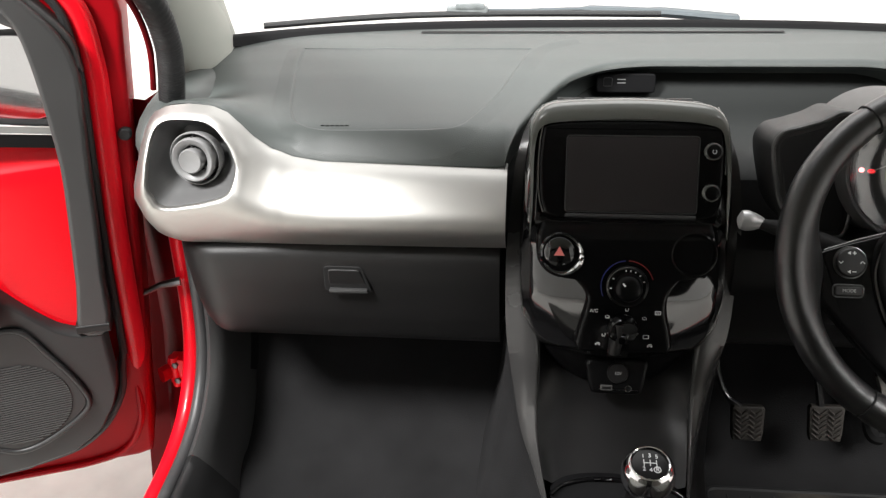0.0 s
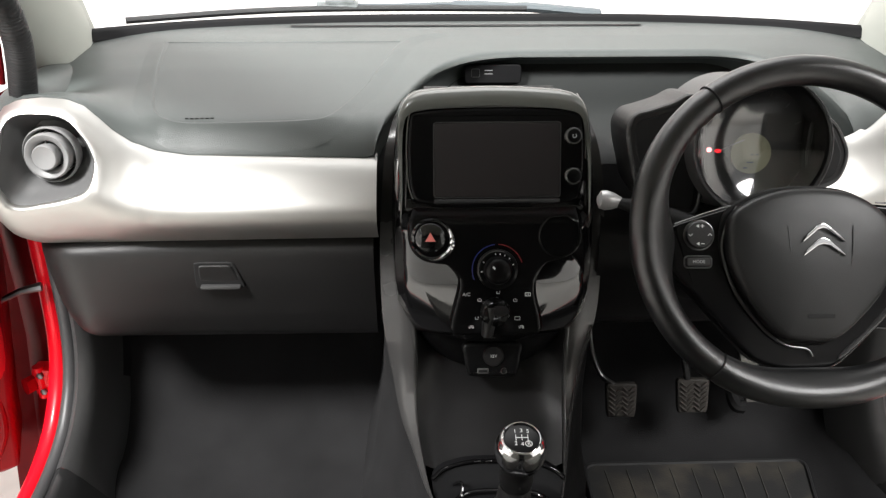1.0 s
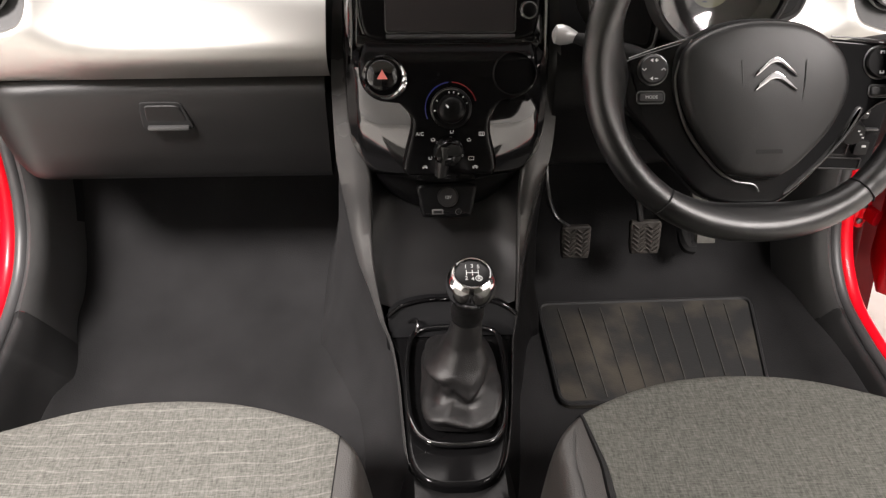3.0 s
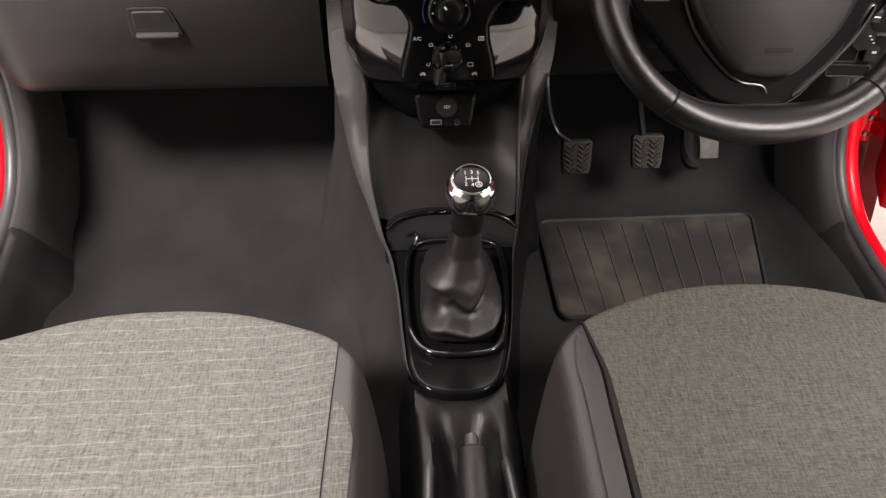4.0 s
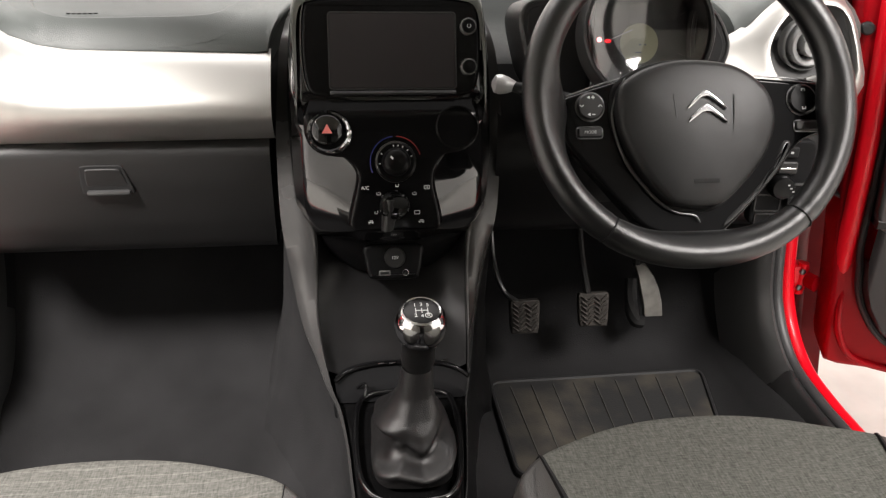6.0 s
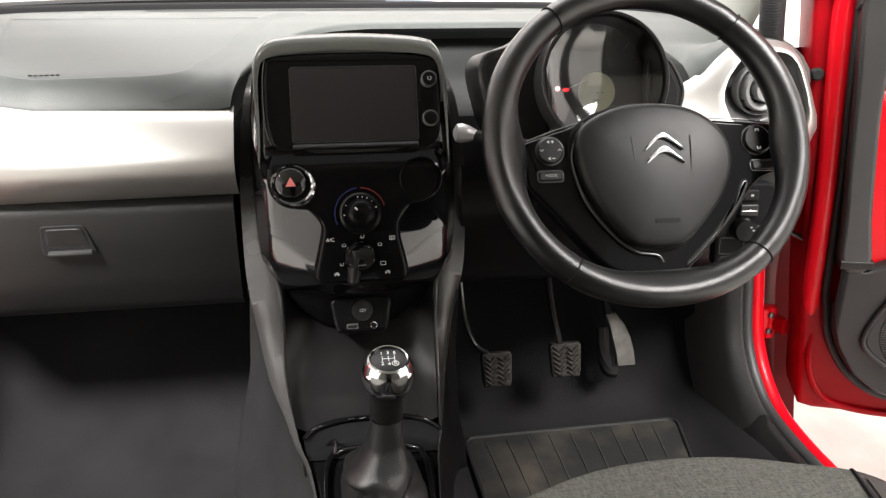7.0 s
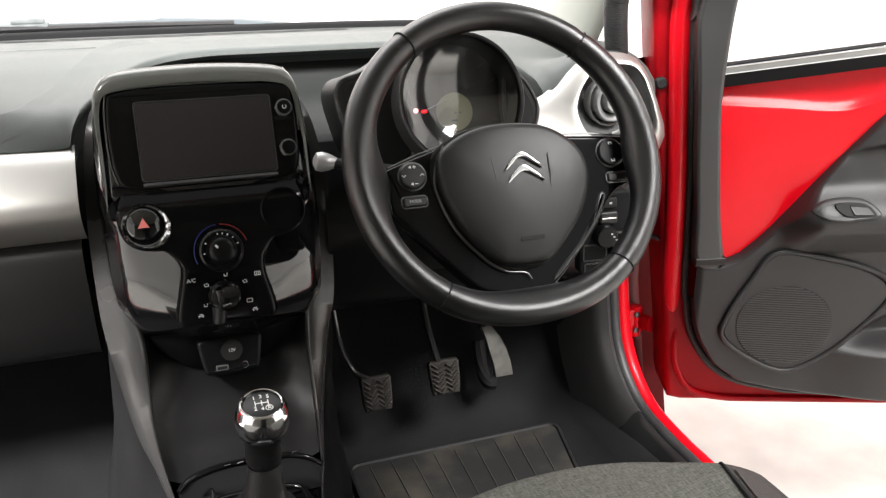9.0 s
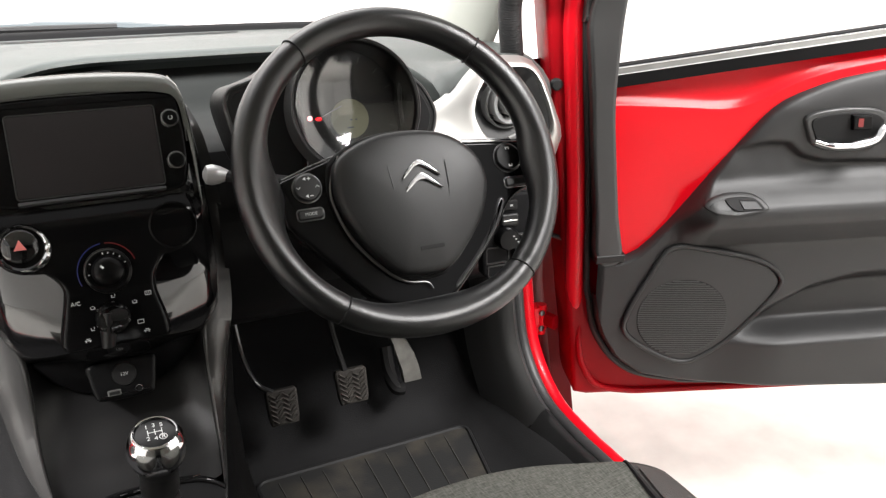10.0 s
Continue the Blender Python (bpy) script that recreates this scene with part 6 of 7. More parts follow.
def build_mat():
    mat_ob = thing("floor_mat", "dusty black rubber-faced floor mat on the carpet", "floor mat", (0.36, 1.10, 0.27))
    taper = lambda p: V(p.x - 0.056 * (0.122 - p.y) / 0.244 * (p.x + 0.198) / 0.396, p.y, 0)
    outline = [taper(p) for p in rounded(0.396, 0.244, 0.02, 5)]
    base = axes((0.372, 1.096, 0.275), (1, 0.01, 0), (0, 0, 1))
    part("mat", plate(outline, 0.010, 0.003, base), MATFACE, mat_ob)
    part("edge", tube([base @ taper(p) for p in rounded(0.392, 0.240, 0.02, 5)], 0.004, 6, closed=True), RUBBER, mat_ob, "raised black edge")
    for k in range(9):
        x = -0.155 + 0.0385 * k
        part("groove", tube([base @ taper(V(x - 0.006, 0.105, 0.0)), base @ (taper(V(x - 0.002, 0.04, 0)) + V(0, 0, 0.0005)), base @ taper(V(x + 0.008, -0.11, 0))], 0.0014, 5), MATLINE, mat_ob)


def mat_material():
    mat = material("dusty_mat_rubber", (0.011, 0.011, 0.0109), 0.8, grain=0.6, grain_size=350, mottle=0.1)
    nodes, links = mat.node_tree.nodes, mat.node_tree.links
    bsdf = nodes["Principled BSDF"]
    old = bsdf.inputs["Base Color"].links[0].from_socket
    dust, ramp, mix = nodes.new("ShaderNodeTexNoise"), nodes.new("ShaderNodeMapRange"), nodes.new("ShaderNodeMix")
    where = nodes.new("ShaderNodeTexCoord")
    dust.inputs["Scale"].default_value, dust.inputs["Detail"].default_value = 9.0, 6
    links.new(where.outputs["Object"], dust.inputs["Vector"])
    ramp.inputs["From Min"].default_value, ramp.inputs["From Max"].default_value = 0.53, 0.70
    ramp.inputs["To Max"].default_value = 0.9
    links.new(dust.outputs[0], ramp.inputs["Value"])
    mix.data_type = "RGBA"
    links.new(ramp.outputs[0], mix.inputs[0])
    links.new(old, mix.inputs[6])
    mix.inputs[7].default_value = (0.048, 0.041, 0.031, 1)
    links.new(mix.outputs[2], bsdf.inputs["Base Color"])
    return mat


MATFACE = mat_material()
MATLINE = material("worn_mat_rib", (0.034, 0.032, 0.029), 0.8, mottle=0.4, mottle_size=40)
build_wheel()
build_column()
build_cluster()
build_driver_dash()
build_pedals()
build_mat()


# ---------------------------------------------------------------- seats
def build_seat(cx, front, s, label, cloth):
    """s: +1 where the tunnel lies towards +x."""
    seat = thing("car_seat", label, "car seat", (cx, front - 0.25, 0.27), group="front seats")
    W, D = (0.262, 0.22) if s > 0 else (0.268, 0.245)

    def height(u, v):
        """u: -1..1 across, v: 0 front .. 1 back."""
        z = 0.512 + 0.012 * math.exp(-((abs(u) - 0.80) / 0.16) ** 2)
        z -= 0.05 * max(0.0, v - 0.25) * 0.5
        z -= 0.20 * max(0.0, 1 - v / 0.09) ** 2.6
        z -= 0.17 * max(0.0, (abs(u) - 0.84) / 0.16) ** 2.2
        return z

    def point(u, v, lift=0.0):
        y_front = front - D * (1 - (1 - min(abs(u), 0.9985) ** 2.2) ** 0.47)
        y = y_front - v * (0.52 - (front - y_front))
        return V(cx + W * u, y, height(u, v) + lift)

    vs = [(i / 44) ** 1.5 for i in range(45)]

    def patch(name, u0, u1, mat, text, nu, lift=0.0, v0=0.0):
        rows = [[point(lerp(u0(v), u1(v), k / nu), v, lift) for k in range(nu + 1)] for v in vs if v >= v0]
        return part(name, loft(rows, closed=False), mat, seat, text, smooth=80)

    edge = (lambda v: 0.800 - 0.055 * min(1.0, v * 2.0)) if s > 0 else (lambda v: 0.760 - 0.060 * min(1.0, v * 4.0))
    patch("cushion", lambda v: -edge(v), lambda v: edge(v), cloth, "grey flecked woven cloth cushion", 36)
    for t in (-1, 1):
        patch("bolster", lambda v, t=t: t * edge(v), lambda v, t=t: t * 1.0, VINYL, "dark grey vinyl side bolster", 14)
        if s > 0:
            patch("bolster_insert", lambda v, t=t: t * (edge(v) + 0.010), lambda v, t=t: t * (edge(v) + 0.010 + 0.085 * min(1, max(0.0, (v - 0.25) * 14)) ** 0.5), cloth, "cloth insert beside the cushion", 6, 0.0015, 0.25)
        else:
            patch("bolster_panel", lambda v, t=t: t * (edge(v) + 0.022), lambda v, t=t: t * (edge(v) + 0.022 + 0.085 * min(1, max(0.0, (v - 0.10) * 9)) ** 0.5), VINYL, "smooth vinyl panel beside the cushion", 6, 0.0030, 0.10)
        seam = [point(t * edge(v), v, 0.0005) for v in vs]
        part("seam", tube(seam, 0.0006 if s > 0 else [0.0012 + 0.004 * min(1.0, v * 3) for v in vs], 6), DEEP, seat)
    # backrest, behind the cushion
    rows = []
    for i in range(15):
        f = i / 14
        z, y = lerp(0.47, 1.07, f), front - 0.52 - 0.24 * f
        hw = 0.245 - 0.05 * f ** 2 - 0.05 * max(0.0, (f - 0.85) / 0.15) ** 2
        th = 0.055 - 0.03 * max(0.0, (f - 0.8) / 0.2) ** 2
        rows.append([V(cx + hw * math.copysign(abs(math.cos(a)) ** 0.5, math.cos(a)), y - 0.05 + th * math.copysign(abs(math.sin(a)) ** 0.6, math.sin(a)), z) for a in [2 * math.pi * k / 32 for k in range(32)]])
    part("backrest", loft(rows, cap_start=True, cap_end=True), cloth, seat, smooth=70)
    # valance
    rows = []
    for k in range(41):
        u = -1 + 2 * k / 40
        p = point(u, 0)
        rows.append([p, p + V(0, 0.004, -0.03), V(p.x, p.y - 0.02, 0.29)])
    part("valance", loft(rows, closed=False), VINYL, seat, "dark front skirt", smooth=80)
    for t in (-1, 1):
        rail = box(cx + t * 0.18, front - 0.33, 0.275, 0.03, 0.38, 0.025, 0.004)
        part("rail", rail, HUBLINE, seat, "dark steel seat rail")
        rows = [[point(t, v), V(cx + t * W * 0.97, point(t, v).y, 0.29)] for v in vs]
        part("side_skirt", loft(rows, closed=False), VINYL, seat, smooth=80)


build_seat(-0.350, 0.822, 1, "grey woven cloth passenger seat with pale weft streaks", CLOTH)
build_seat(0.331, 0.836, -1, "grey woven cloth driver seat with dark vinyl bolsters", CLOTHPLAIN)


# ---------------------------------------------------------------- doors
def build_door(name, origin, along, s, label):
    d = V(*along, 0).normalized()
    w = V(d.y, -d.x, 0)
    if w.y > 0:
        w = -w
    O = V(*origin, 0)

    def P(u, z, out=0.0):
        return O + d * u + w * out + V(0, 0, z)

    door = thing(name, label, "car door", P(0, 0.30), group="open front doors")

    def slab(outline, front, back, bevel):
        """A slab with its outline in u, z; front and back along the door's inward normal."""
        ring = [V(a, b, 0) for a, b in outline]
        area = sum(a.x * b.y - b.x * a.y for a, b in zip(ring, ring[1:] + ring[:1]))
        if area < 0:
            ring.reverse()
        rings = []
        for depth, ins in ((back, 0), (front - bevel, 0), (front - 0.55 * bevel, 0.12 * bevel), (front - 0.2 * bevel, 0.42 * bevel), (front, bevel), (front, bevel * 1.25)):
            rings.append([P(p.x, p.y, depth) for p in inset(ring, ins)])
        return loft(rings, cap_start=True, cap_end=True)

    def smooth(pts, n=5):
        return [(p.x, p.y) for p in curve([V(a, b, 0) for a, b in pts], n, closed=True)]

    lean = lambda z: -0.085 * max(0.0, min(1.3, (z - 0.36) / 0.70)) ** 0.9
    front_edge = [(lean(z) + 0.0, z) for z in (0.40, 0.55, 0.70, 0.85, 1.00)]
    # painted pressing with the window frame as one closed loop of steel
    outer_line = [(-0.0855, 1.06), (-0.074, 1.12), (-0.035, 1.19), (0.05, 1.27), (0.20, 1.345), (0.50, 1.39), (0.90, 1.36), (1.01, 1.0)]
    inner_line = [(-0.012, 0.99), (-0.006, 1.04), (0.033, 1.092), (0.075, 1.14), (0.13, 1.195), (0.24, 1.27), (0.50, 1.325), (0.85, 1.30), (0.94, 1.0)]
    ring_out = [(p.x, p.y) for p in curve([V(a, b, 0) for a, b in outer_line], 5)]
    ring_in = [(p.x, p.y) for p in reversed(curve([V(a, b, 0) for a, b in inner_line], 5))]
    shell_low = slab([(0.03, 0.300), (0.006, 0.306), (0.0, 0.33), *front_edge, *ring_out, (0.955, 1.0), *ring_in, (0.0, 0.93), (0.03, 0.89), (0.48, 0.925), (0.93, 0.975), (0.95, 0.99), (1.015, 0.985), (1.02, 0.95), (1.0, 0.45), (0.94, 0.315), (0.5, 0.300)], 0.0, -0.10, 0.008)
    # pressing, lower edge and hinge leaves carry their shade as darker red
    part("shell", shell_low, REDSHADE, door, "red painted inner pressing, darkened for shade")
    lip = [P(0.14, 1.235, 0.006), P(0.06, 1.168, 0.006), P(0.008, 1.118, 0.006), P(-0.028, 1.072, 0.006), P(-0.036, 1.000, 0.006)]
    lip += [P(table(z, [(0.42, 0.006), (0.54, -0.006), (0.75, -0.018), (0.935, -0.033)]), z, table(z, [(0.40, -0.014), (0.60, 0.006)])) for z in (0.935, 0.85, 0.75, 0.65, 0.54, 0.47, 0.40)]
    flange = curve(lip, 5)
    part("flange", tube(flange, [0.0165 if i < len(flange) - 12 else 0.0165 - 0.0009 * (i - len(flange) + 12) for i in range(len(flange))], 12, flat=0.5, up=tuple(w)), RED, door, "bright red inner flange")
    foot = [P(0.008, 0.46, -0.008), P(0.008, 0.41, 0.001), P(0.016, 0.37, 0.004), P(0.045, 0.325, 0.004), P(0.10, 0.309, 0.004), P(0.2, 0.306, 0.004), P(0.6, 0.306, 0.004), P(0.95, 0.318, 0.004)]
    part("lower_flange", tube(curve(foot, 6), 0.006, 8, up=tuple(w)), REDSHADE, door, "red painted lower edge, darkened for shade")
    seal = [p + d * 0.019 + w * 0.008 for p in lip[:-2]] + [P(0.020, 0.50, 0.010), P(0.027, 0.46, 0.010), P(0.042, 0.425, 0.010), P(0.072, 0.383, 0.010), P(0.12, 0.350, 0.010), P(0.19, 0.334, 0.010), P(0.25, 0.327, 0.010), P(0.6, 0.315, 0.010), P(0.95, 0.323, 0.010)]
    part("seal", tube(curve(seal, 5), 0.0062, 8, up=tuple(w)), RUBBER, door, "black door seal")
    trim_in = [(a + 0.036, b - 0.026 if b > 1.05 else b) for a, b in inner_line]
    trim_out = [(a - 0.012, b) for a, b in inner_line]
    band = [(p.x, p.y) for p in curve([V(a, b, 0) for a, b in trim_out], 5)] + [(p.x, p.y) for p in reversed(curve([V(a, b, 0) for a, b in trim_in], 5))]
    part("frame_trim", slab(band, 0.030, -0.05, 0.006), GREY, door, "dark grey window frame trim")
    low_edge = [(0.024, 0.585), (0.0245, 0.52), (0.031, 0.47), (0.044, 0.435), (0.072, 0.392), (0.12, 0.358), (0.19, 0.342), (0.25, 0.334), (0.6, 0.322), (0.95, 0.330)]
    top_edge = [(0.014, 0.587), (0.064, 0.588), (0.080, 0.594), (0.096, 0.602), (0.12, 0.624), (0.142, 0.648), (0.178, 0.692), (0.212, 0.737), (0.245, 0.777), (0.272, 0.809), (0.29, 0.831), (0.305, 0.846), (0.325, 0.861), (0.35, 0.874), (0.385, 0.888), (0.423, 0.90), (0.487, 0.913), (0.70, 0.925), (0.95, 0.935)]
    # exposed painted panel
    def crease(u):
        return table(u, [(0.03, 0.857), (0.15, 0.851), (0.225, 0.845), (0.27, 0.852), (0.33, 0.885), (0.40, 0.907), (0.50, 0.924), (0.95, 0.95)])

    def red_face(u, h):
        """Upright below the crease; above it a hollow shoulder that steepens again towards the belt."""
        if h < 0:
            return 0.020
        return 0.020 - 0.68 * table(h, [(0, 0.0), (0.0012, 0.0008), (0.003, 0.0030), (0.006, 0.0066), (0.010, 0.0108), (0.015, 0.0150), (0.021, 0.0188), (0.030, 0.0230), (0.042, 0.0265), (0.06, 0.030), (0.10, 0.035)])

    rows = []
    for k in range(61):
        u = 0.030 + 0.92 * k / 60
        top = lerp(0.905, 0.985, min(1.0, (u - 0.03) / 0.9))
        c = sum(crease(u + e) for e in (-0.03, -0.02, -0.01, 0, 0.01, 0.02, 0.03)) / 7
        low = max(0.56, table(u, top_edge) - 0.012)
        c = max(c, low + 0.002)
        col = [P(u, lerp(low, c, i / 10), 0.020) for i in range(10)]
        for i in range(25):
            h = (top - c) * (i / 24) ** 1.4
            col.append(P(u, c + h, red_face(u, h)))
        rows.append(col)
    part("painted_panel", loft(rows, closed=False), REDGLOSS, door, "bright red painted upper panel", smooth=60)
    # belt rubber and bright strip
    belt = [P(u, 0.884 + 0.129 * u, 0.016) for u in (0.03, 0.25, 0.5, 0.75, 0.97)]
    rings = [[p + V(0, 0, -0.004), p + w * 0.010 + V(0, 0, -0.002), p + w * 0.0135 + V(0, 0, 0.018), p + w * 0.012 + V(0, 0, 0.0195), p - w * 0.02 + V(0, 0, 0.020)] for p in belt]
    part("belt_rubber", loft(rings, closed=False), BELT, door, "black window belt rubber")
    rings = [[p + w * 0.012 + V(0, 0, 0.0185), p + w * 0.011 + V(0, 0, 0.0290), p + w * 0.009 + V(0, 0, 0.0300), p - w * 0.014 + V(0, 0, 0.0305)] for p in belt]
    part("belt_strip", loft(rings, closed=False), BELTSTRIP, door, "pale grey belt strip")
    for h, o in ((0.0195, 0.0125), (0.0298, 0.0105)):
        part("belt_bead", tube([p + w * o + V(0, 0, h) for p in belt], 0.0012, 8), CHROME, door, "thin bright bead")
    rings = [[p + w * 0.008 + V(0, 0, 0.0302), p + w * 0.007 + V(0, 0, 0.0322), p + w * 0.002 + V(0, 0, 0.0330), p - w * 0.014 + V(0, 0, 0.0333)] for p in belt]
    part("belt_lip", loft(rings, closed=False), BELT, door, "black glass wiper lip")
    glass = part("window_glass", slab([(0.05, 0.90), (0.05, 1.10), (0.12, 1.22), (0.32, 1.31), (0.60, 1.335), (0.90, 1.31), (0.95, 0.98)], -0.012, -0.016, 0.001), GLASS, door, "clear side window")
    glass.visible_shadow = False
    # dark strip by the mirror
    strip = [(0.020, 0.588), (0.064, 0.588), (0.053, 0.67), (0.042, 0.767), (0.0335, 0.86), (0.035, 0.949), (0.040, 1.02), (0.050, 1.065), (0.079, 1.105), (0.11, 1.14), (0.065, 1.13), (0.029, 1.092), (-0.006, 1.045), (-0.019, 0.995), (-0.014, 0.935), (-0.007, 0.868), (0.002, 0.761), (0.011, 0.68)]
    part("mirror_strip", slab(smooth(strip, 3), 0.042, 0.0, 0.006), GREY, door, "dark grey upright trim strip")
    part("strip_foot", slab([(0.018, 0.585), (0.068, 0.588), (0.068, 0.602), (0.018, 0.600)], 0.0435, 0.0, 0.003), DARK, door)
    # moulded trim: height field over the panel
    def ease(t):
        t = max(0.0, min(1.0, t))
        return t * t * (3 - 2 * t)

    def bump(u, z):
        """The relief of the moulding: armrest ledge, scoop above it, map pocket below."""
        o = 0.040
        zc = table(u, [(0.10, 0.690), (0.157, 0.694), (0.30, 0.697), (0.50, 0.702), (0.95, 0.715)])
        out = 0.050 * ease((u - 0.145) / 0.06)
        o += out * table(z - zc, [(-0.10, 0.0), (-0.085, 0.03), (-0.06, 0.45), (-0.035, 0.90), (-0.022, 1.0), (-0.012, 0.98), (-0.002, 0.88), (0.010, 0.60), (0.020, 0.32), (0.030, 0.10), (0.038, 0.02), (0.045, 0.0)])
        # hollow below the handle
        brow = table(u, [(0.24, 0.788), (0.30, 0.799), (0.335, 0.797), (0.36, 0.776), (0.40, 0.765), (0.52, 0.763), (0.95, 0.772)])
        o -= 0.014 * ease((u - 0.22) / 0.06) * ease((brow - z) / 0.014) * (1 - ease((brow - z) / max(0.03, brow - zc - 0.02)))
        # shoulder that leans back above the handle
        o -= 0.16 * max(0.0, z - 0.850) * ease((u - 0.28) / 0.08)
        lip = table(u, [(0.26, 0.430), (0.40, 0.436), (0.9, 0.452)])
        top = table(u, [(0.26, 0.440), (0.34, 0.49), (0.42, 0.535), (0.50, 0.555), (0.6, 0.56), (0.9, 0.56)])
        f = ease((u - 0.22) / 0.16)
        o += 0.030 * f * ease((lip - z) / 0.024 + 0.5) * (1 - 0.3 * ease((lip - z) / 0.10))
        o -= 0.036 * f * ease((z - lip) / 0.020) * ease((top - z) / 0.035)
        return o

    rows = []
    for k in range(141):
        u = 0.024 + 0.926 * (k / 140)
        hi = table(u, top_edge)
        lo = table(u, low_edge[2:]) if u > 0.031 else lerp(0.52, 0.47, (u - 0.024) / 0.007)
        col = [P(u, hi + 0.002, 0.012)]
        for i in range(161):
            z = lerp(hi, lo, i / 160)
            roll = 0.012 * max(0.0, 1 - min(hi - z, z - lo, (u - 0.022) * 1.2) / 0.010) ** 2
            roll += 0.009 * ease((u - 0.20) / 0.10) * max(0.0, 1 - (hi - z) / 0.040) ** 2
            col.append(P(u, z, bump(u, z) - roll))
        col.append(P(u, lo - 0.002, 0.010))
        rows.append(col)
    trim = part("trim_panel", loft(rows, closed=False), DOORTRIM, door, "moulded dark grey door trim with pocket", smooth=60)
    # loudspeaker
    bez = smooth([(0.151, 0.611), (0.222, 0.605), (0.307, 0.584), (0.350, 0.557), (0.352, 0.522), (0.285, 0.441), (0.227, 0.398), (0.185, 0.388), (0.129, 0.412), (0.079, 0.452), (0.083, 0.495), (0.115, 0.559)], 7)
    part("speaker_surround", tube([P(a, b, 0.044) for a, b in bez], 0.0045, 10, closed=True, up=tuple(w)), DOORTRIM, trim, "raised speaker surround")
    face = [(lerp(0.195, a, 0.965), lerp(0.50, b, 0.965)) for a, b in bez]
    part("speaker_panel", slab(face, 0.0445, 0.03, 0.002), DOORTRIM, trim, "dark speaker panel")
    part("speaker_backing", slab([(0.182 + 0.0825 * math.cos(a), 0.477 + 0.0735 * math.sin(a)) for a in [2 * math.pi * k / 40 for k in range(40)]], 0.0452, 0.03, 0.0005), DEEP, trim)
    for k in range(34):
        z = 0.4060 + 0.0043 * k
        r2 = 0.074 ** 2 - (z - 0.477) ** 2
        if r2 > 0.0002:
            h = math.sqrt(r2) * 1.12
            tilt = 0.004 * h / 0.08
            part("grille_slat", slab([(0.182 - h, z + tilt - 0.0011), (0.182 + h, z - tilt - 0.0011), (0.182 + h, z - tilt + 0.0011), (0.182 - h, z + tilt + 0.0011)], 0.0466, 0.04, 0.0003), GRILLE, trim)
    # pull and switch on the armrest
    def on_trim(outline, lift, soft):
        """A low raised patch that follows the moulding."""
        ring = [V(a, b, 0) for a, b in outline]
        if sum(a.x * b.y - b.x * a.y for a, b in zip(ring, ring[1:] + ring[:1])) < 0:
            ring.reverse()
        rings = []
        for ins, h in ((0, -0.012), (0, 0.0), (0.3 * soft, 0.7 * lift), (soft, lift), (2.2 * soft, lift)):
            rings.append([P(p.x, p.y, bump(p.x, p.y) + h) for p in inset(ring, ins)])
        return loft(rings, cap_start=True, cap_end=True)

    part("switch_bezel", on_trim(smooth([(0.186, 0.697), (0.200, 0.708), (0.230, 0.714), (0.268, 0.713), (0.288, 0.702), (0.290, 0.690), (0.25, 0.683), (0.215, 0.683), (0.193, 0.689)], 4), 0.0030, 0.0020), DOORTRIM, trim, "raised switch pod")
    part("switch_pocket", on_trim(smooth([(0.222, 0.706), (0.250, 0.709), (0.274, 0.706), (0.284, 0.692), (0.260, 0.690), (0.234, 0.692)], 4), 0.0036, 0.0006), DEEP, trim)
    part("window_switch", on_trim([(0.248, 0.693), (0.279, 0.693), (0.272, 0.705), (0.244, 0.706)], 0.0052, 0.0012), DARK, trim, "black window switch")
    # inner handle
    bowl = smooth([(0.357, 0.838), (0.362, 0.808), (0.378, 0.786), (0.42, 0.776), (0.47, 0.779), (0.497, 0.798), (0.502, 0.830), (0.475, 0.848), (0.41, 0.850)], 5)
    part("handle_bowl", slab(bowl, 0.0475, 0.03, 0.004), GREY, trim, "grey handle bowl")
    part("handle_hollow", slab([(lerp(0.428, a, 0.86), lerp(0.813, b, 0.80)) for a, b in bowl], 0.0495, 0.03, 0.002), DEEP, trim)
    lev = [P(0.372, 0.797, 0.054), P(0.398, 0.791, 0.060), P(0.435, 0.792, 0.064), P(0.472, 0.801, 0.062), P(0.486, 0.822, 0.055)]
    part("handle_lever", tube(curve(lev, 5), [0.004] * 5 + [0.006] * 5 + [0.0075] * 5 + [0.0075] * 5 + [0.005], 10), CHROME, trim, "chrome door lever")
    part("lock_button", slab([(0.433, 0.815), (0.467, 0.815), (0.463, 0.840), (0.430, 0.840)], 0.058, 0.04, 0.004), DARKGLOSS, trim)
    part("lock_mark", slab([(0.440, 0.821), (0.449, 0.821), (0.448, 0.835), (0.439, 0.835)], 0.0586, 0.05, 0.0005), REDPRINT, trim)
    # rubber stop on the pressing
    part("rubber_stop", lathe([(0.010, -0.004), (0.010, 0.006), (0.007, 0.009), (0.002, 0.0092)], axes(P(-0.058, 0.890, 0.0), d, w), 20), RUBBER, door)
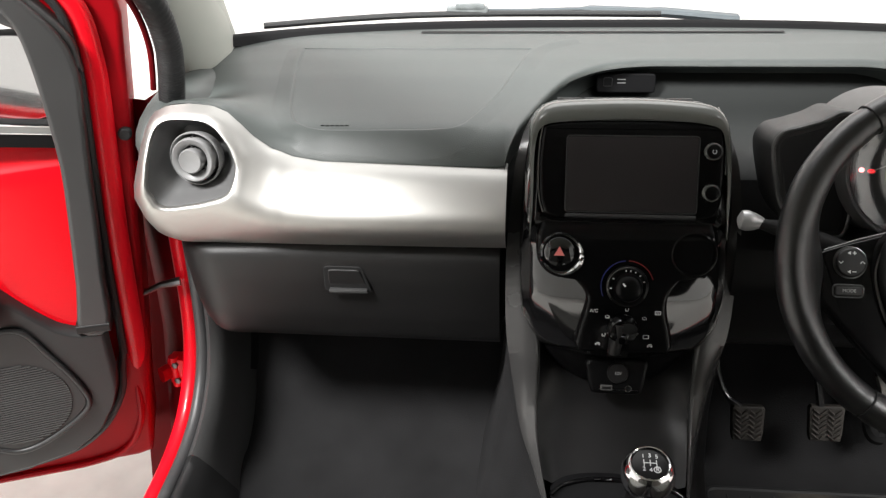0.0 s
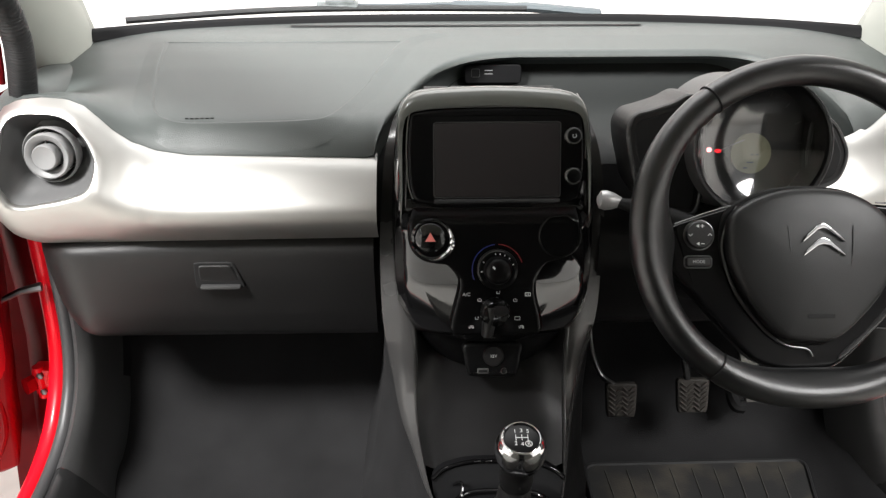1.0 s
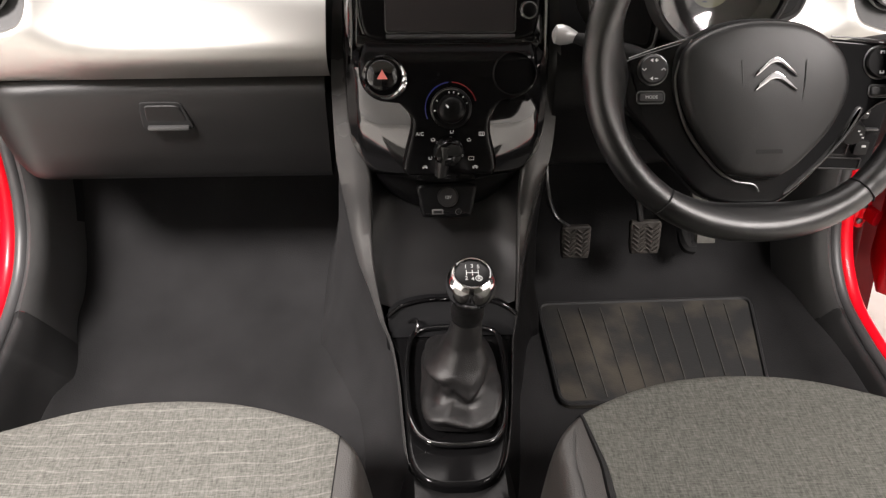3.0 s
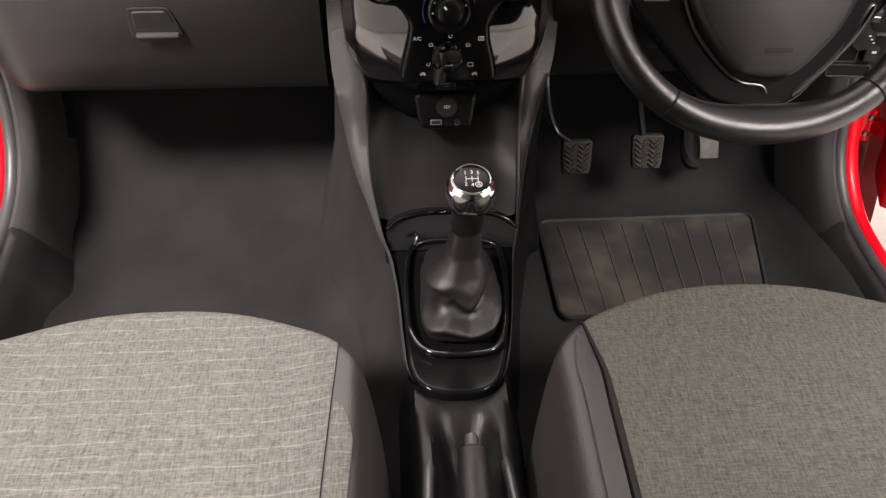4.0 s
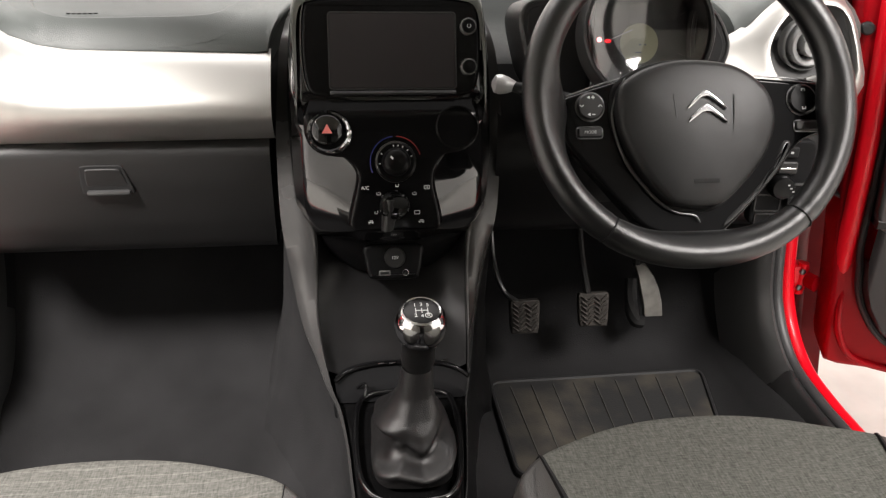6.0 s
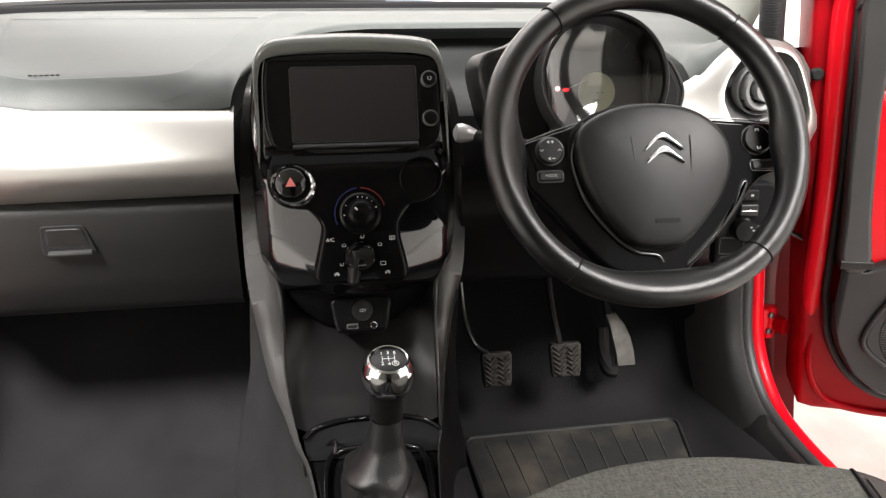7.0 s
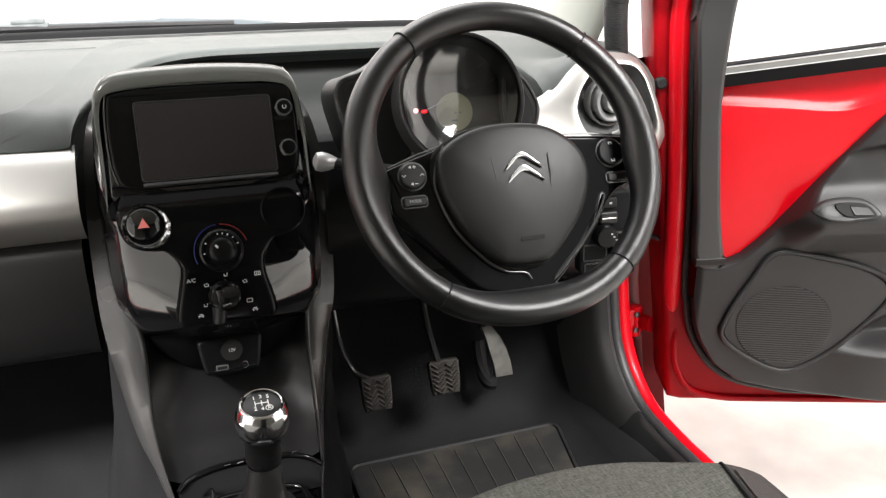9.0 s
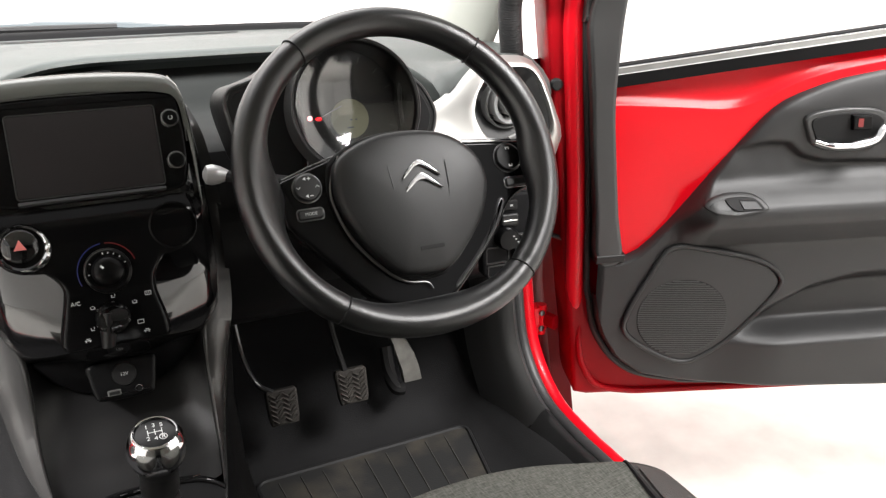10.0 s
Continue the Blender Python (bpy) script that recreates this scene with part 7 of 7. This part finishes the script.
    # outside mirror
    if s < 0:
        turned = V(-0.05, -1, 0.2).normalized()
        m = axes(P(0.115, 0.965, -0.13), d, turned)
        mirror = part("door_mirror", plate(curve([V(-0.095, 0.07, 0), V(-0.10, 0.0, 0), V(-0.07, -0.05, 0), V(0.0, -0.062, 0), V(0.08, -0.05, 0), V(0.10, 0.02, 0), V(0.09, 0.08, 0), V(0, 0.09, 0)], 5, closed=True), 0.09, 0.02, m), DEEP, door, "black-edged door mirror")
        part("mirror_glass", plate(curve([V(-0.088, 0.06, 0), V(-0.09, 0.0, 0), V(-0.062, -0.042, 0), V(0.0, -0.052, 0), V(0.075, -0.042, 0), V(0.09, 0.02, 0), V(0.082, 0.07, 0), V(0, 0.08, 0)], 5, closed=True), 0.004, 0.001, m @ pose(0, 0, 0.002)), CHROME, mirror, "mirror glass")
    # hinges and check strap reach from the pillar to the door
    base = V(s * 0.732, 1.262, 0)
    for zz in (0.44, 0.80):
        hinge = part("hinge", merge(box(s * 0.738, base.y, zz, 0.03, 0.03, 0.05, 0.004), tube([V(s * 0.742, base.y - 0.01, zz - 0.03), V(s * 0.742, base.y - 0.01, zz + 0.03)], 0.009, 10)), RED, door, "red painted hinge")
        part("hinge_leaf", tube([V(s * 0.745, base.y, zz), P(-0.03, zz, -0.03)], 0.010, 8, flat=1.6), REDSHADE, hinge)
        for dz in (-0.016, 0.016):
            part("bolt", lathe([(0.006, 0), (0.006, 0.004), (0.0045, 0.005), (0.001, 0.005)], axes((s * 0.738, base.y - 0.0155, zz + dz), (1, 0, 0), (0, -1, 0)), 6), HUBLINE, hinge)
    part("check_strap", tube([V(s * 0.700, base.y - 0.014, 0.624), V(s * 0.73, base.y - 0.024, 0.621), P(-0.03, 0.615, -0.01)], [0.010, 0.007, 0.006], 8, flat=0.7), HUBLINE, door, "bare steel check strap")
    return door


build_door("door_right", (0.774, 1.187), (0.937, -0.349), 1, "open red driver's door with dark moulded trim")
build_door("door_left", (-0.779, 1.197), (-0.933, -0.360), -1, "open red passenger's door with dark moulded trim")
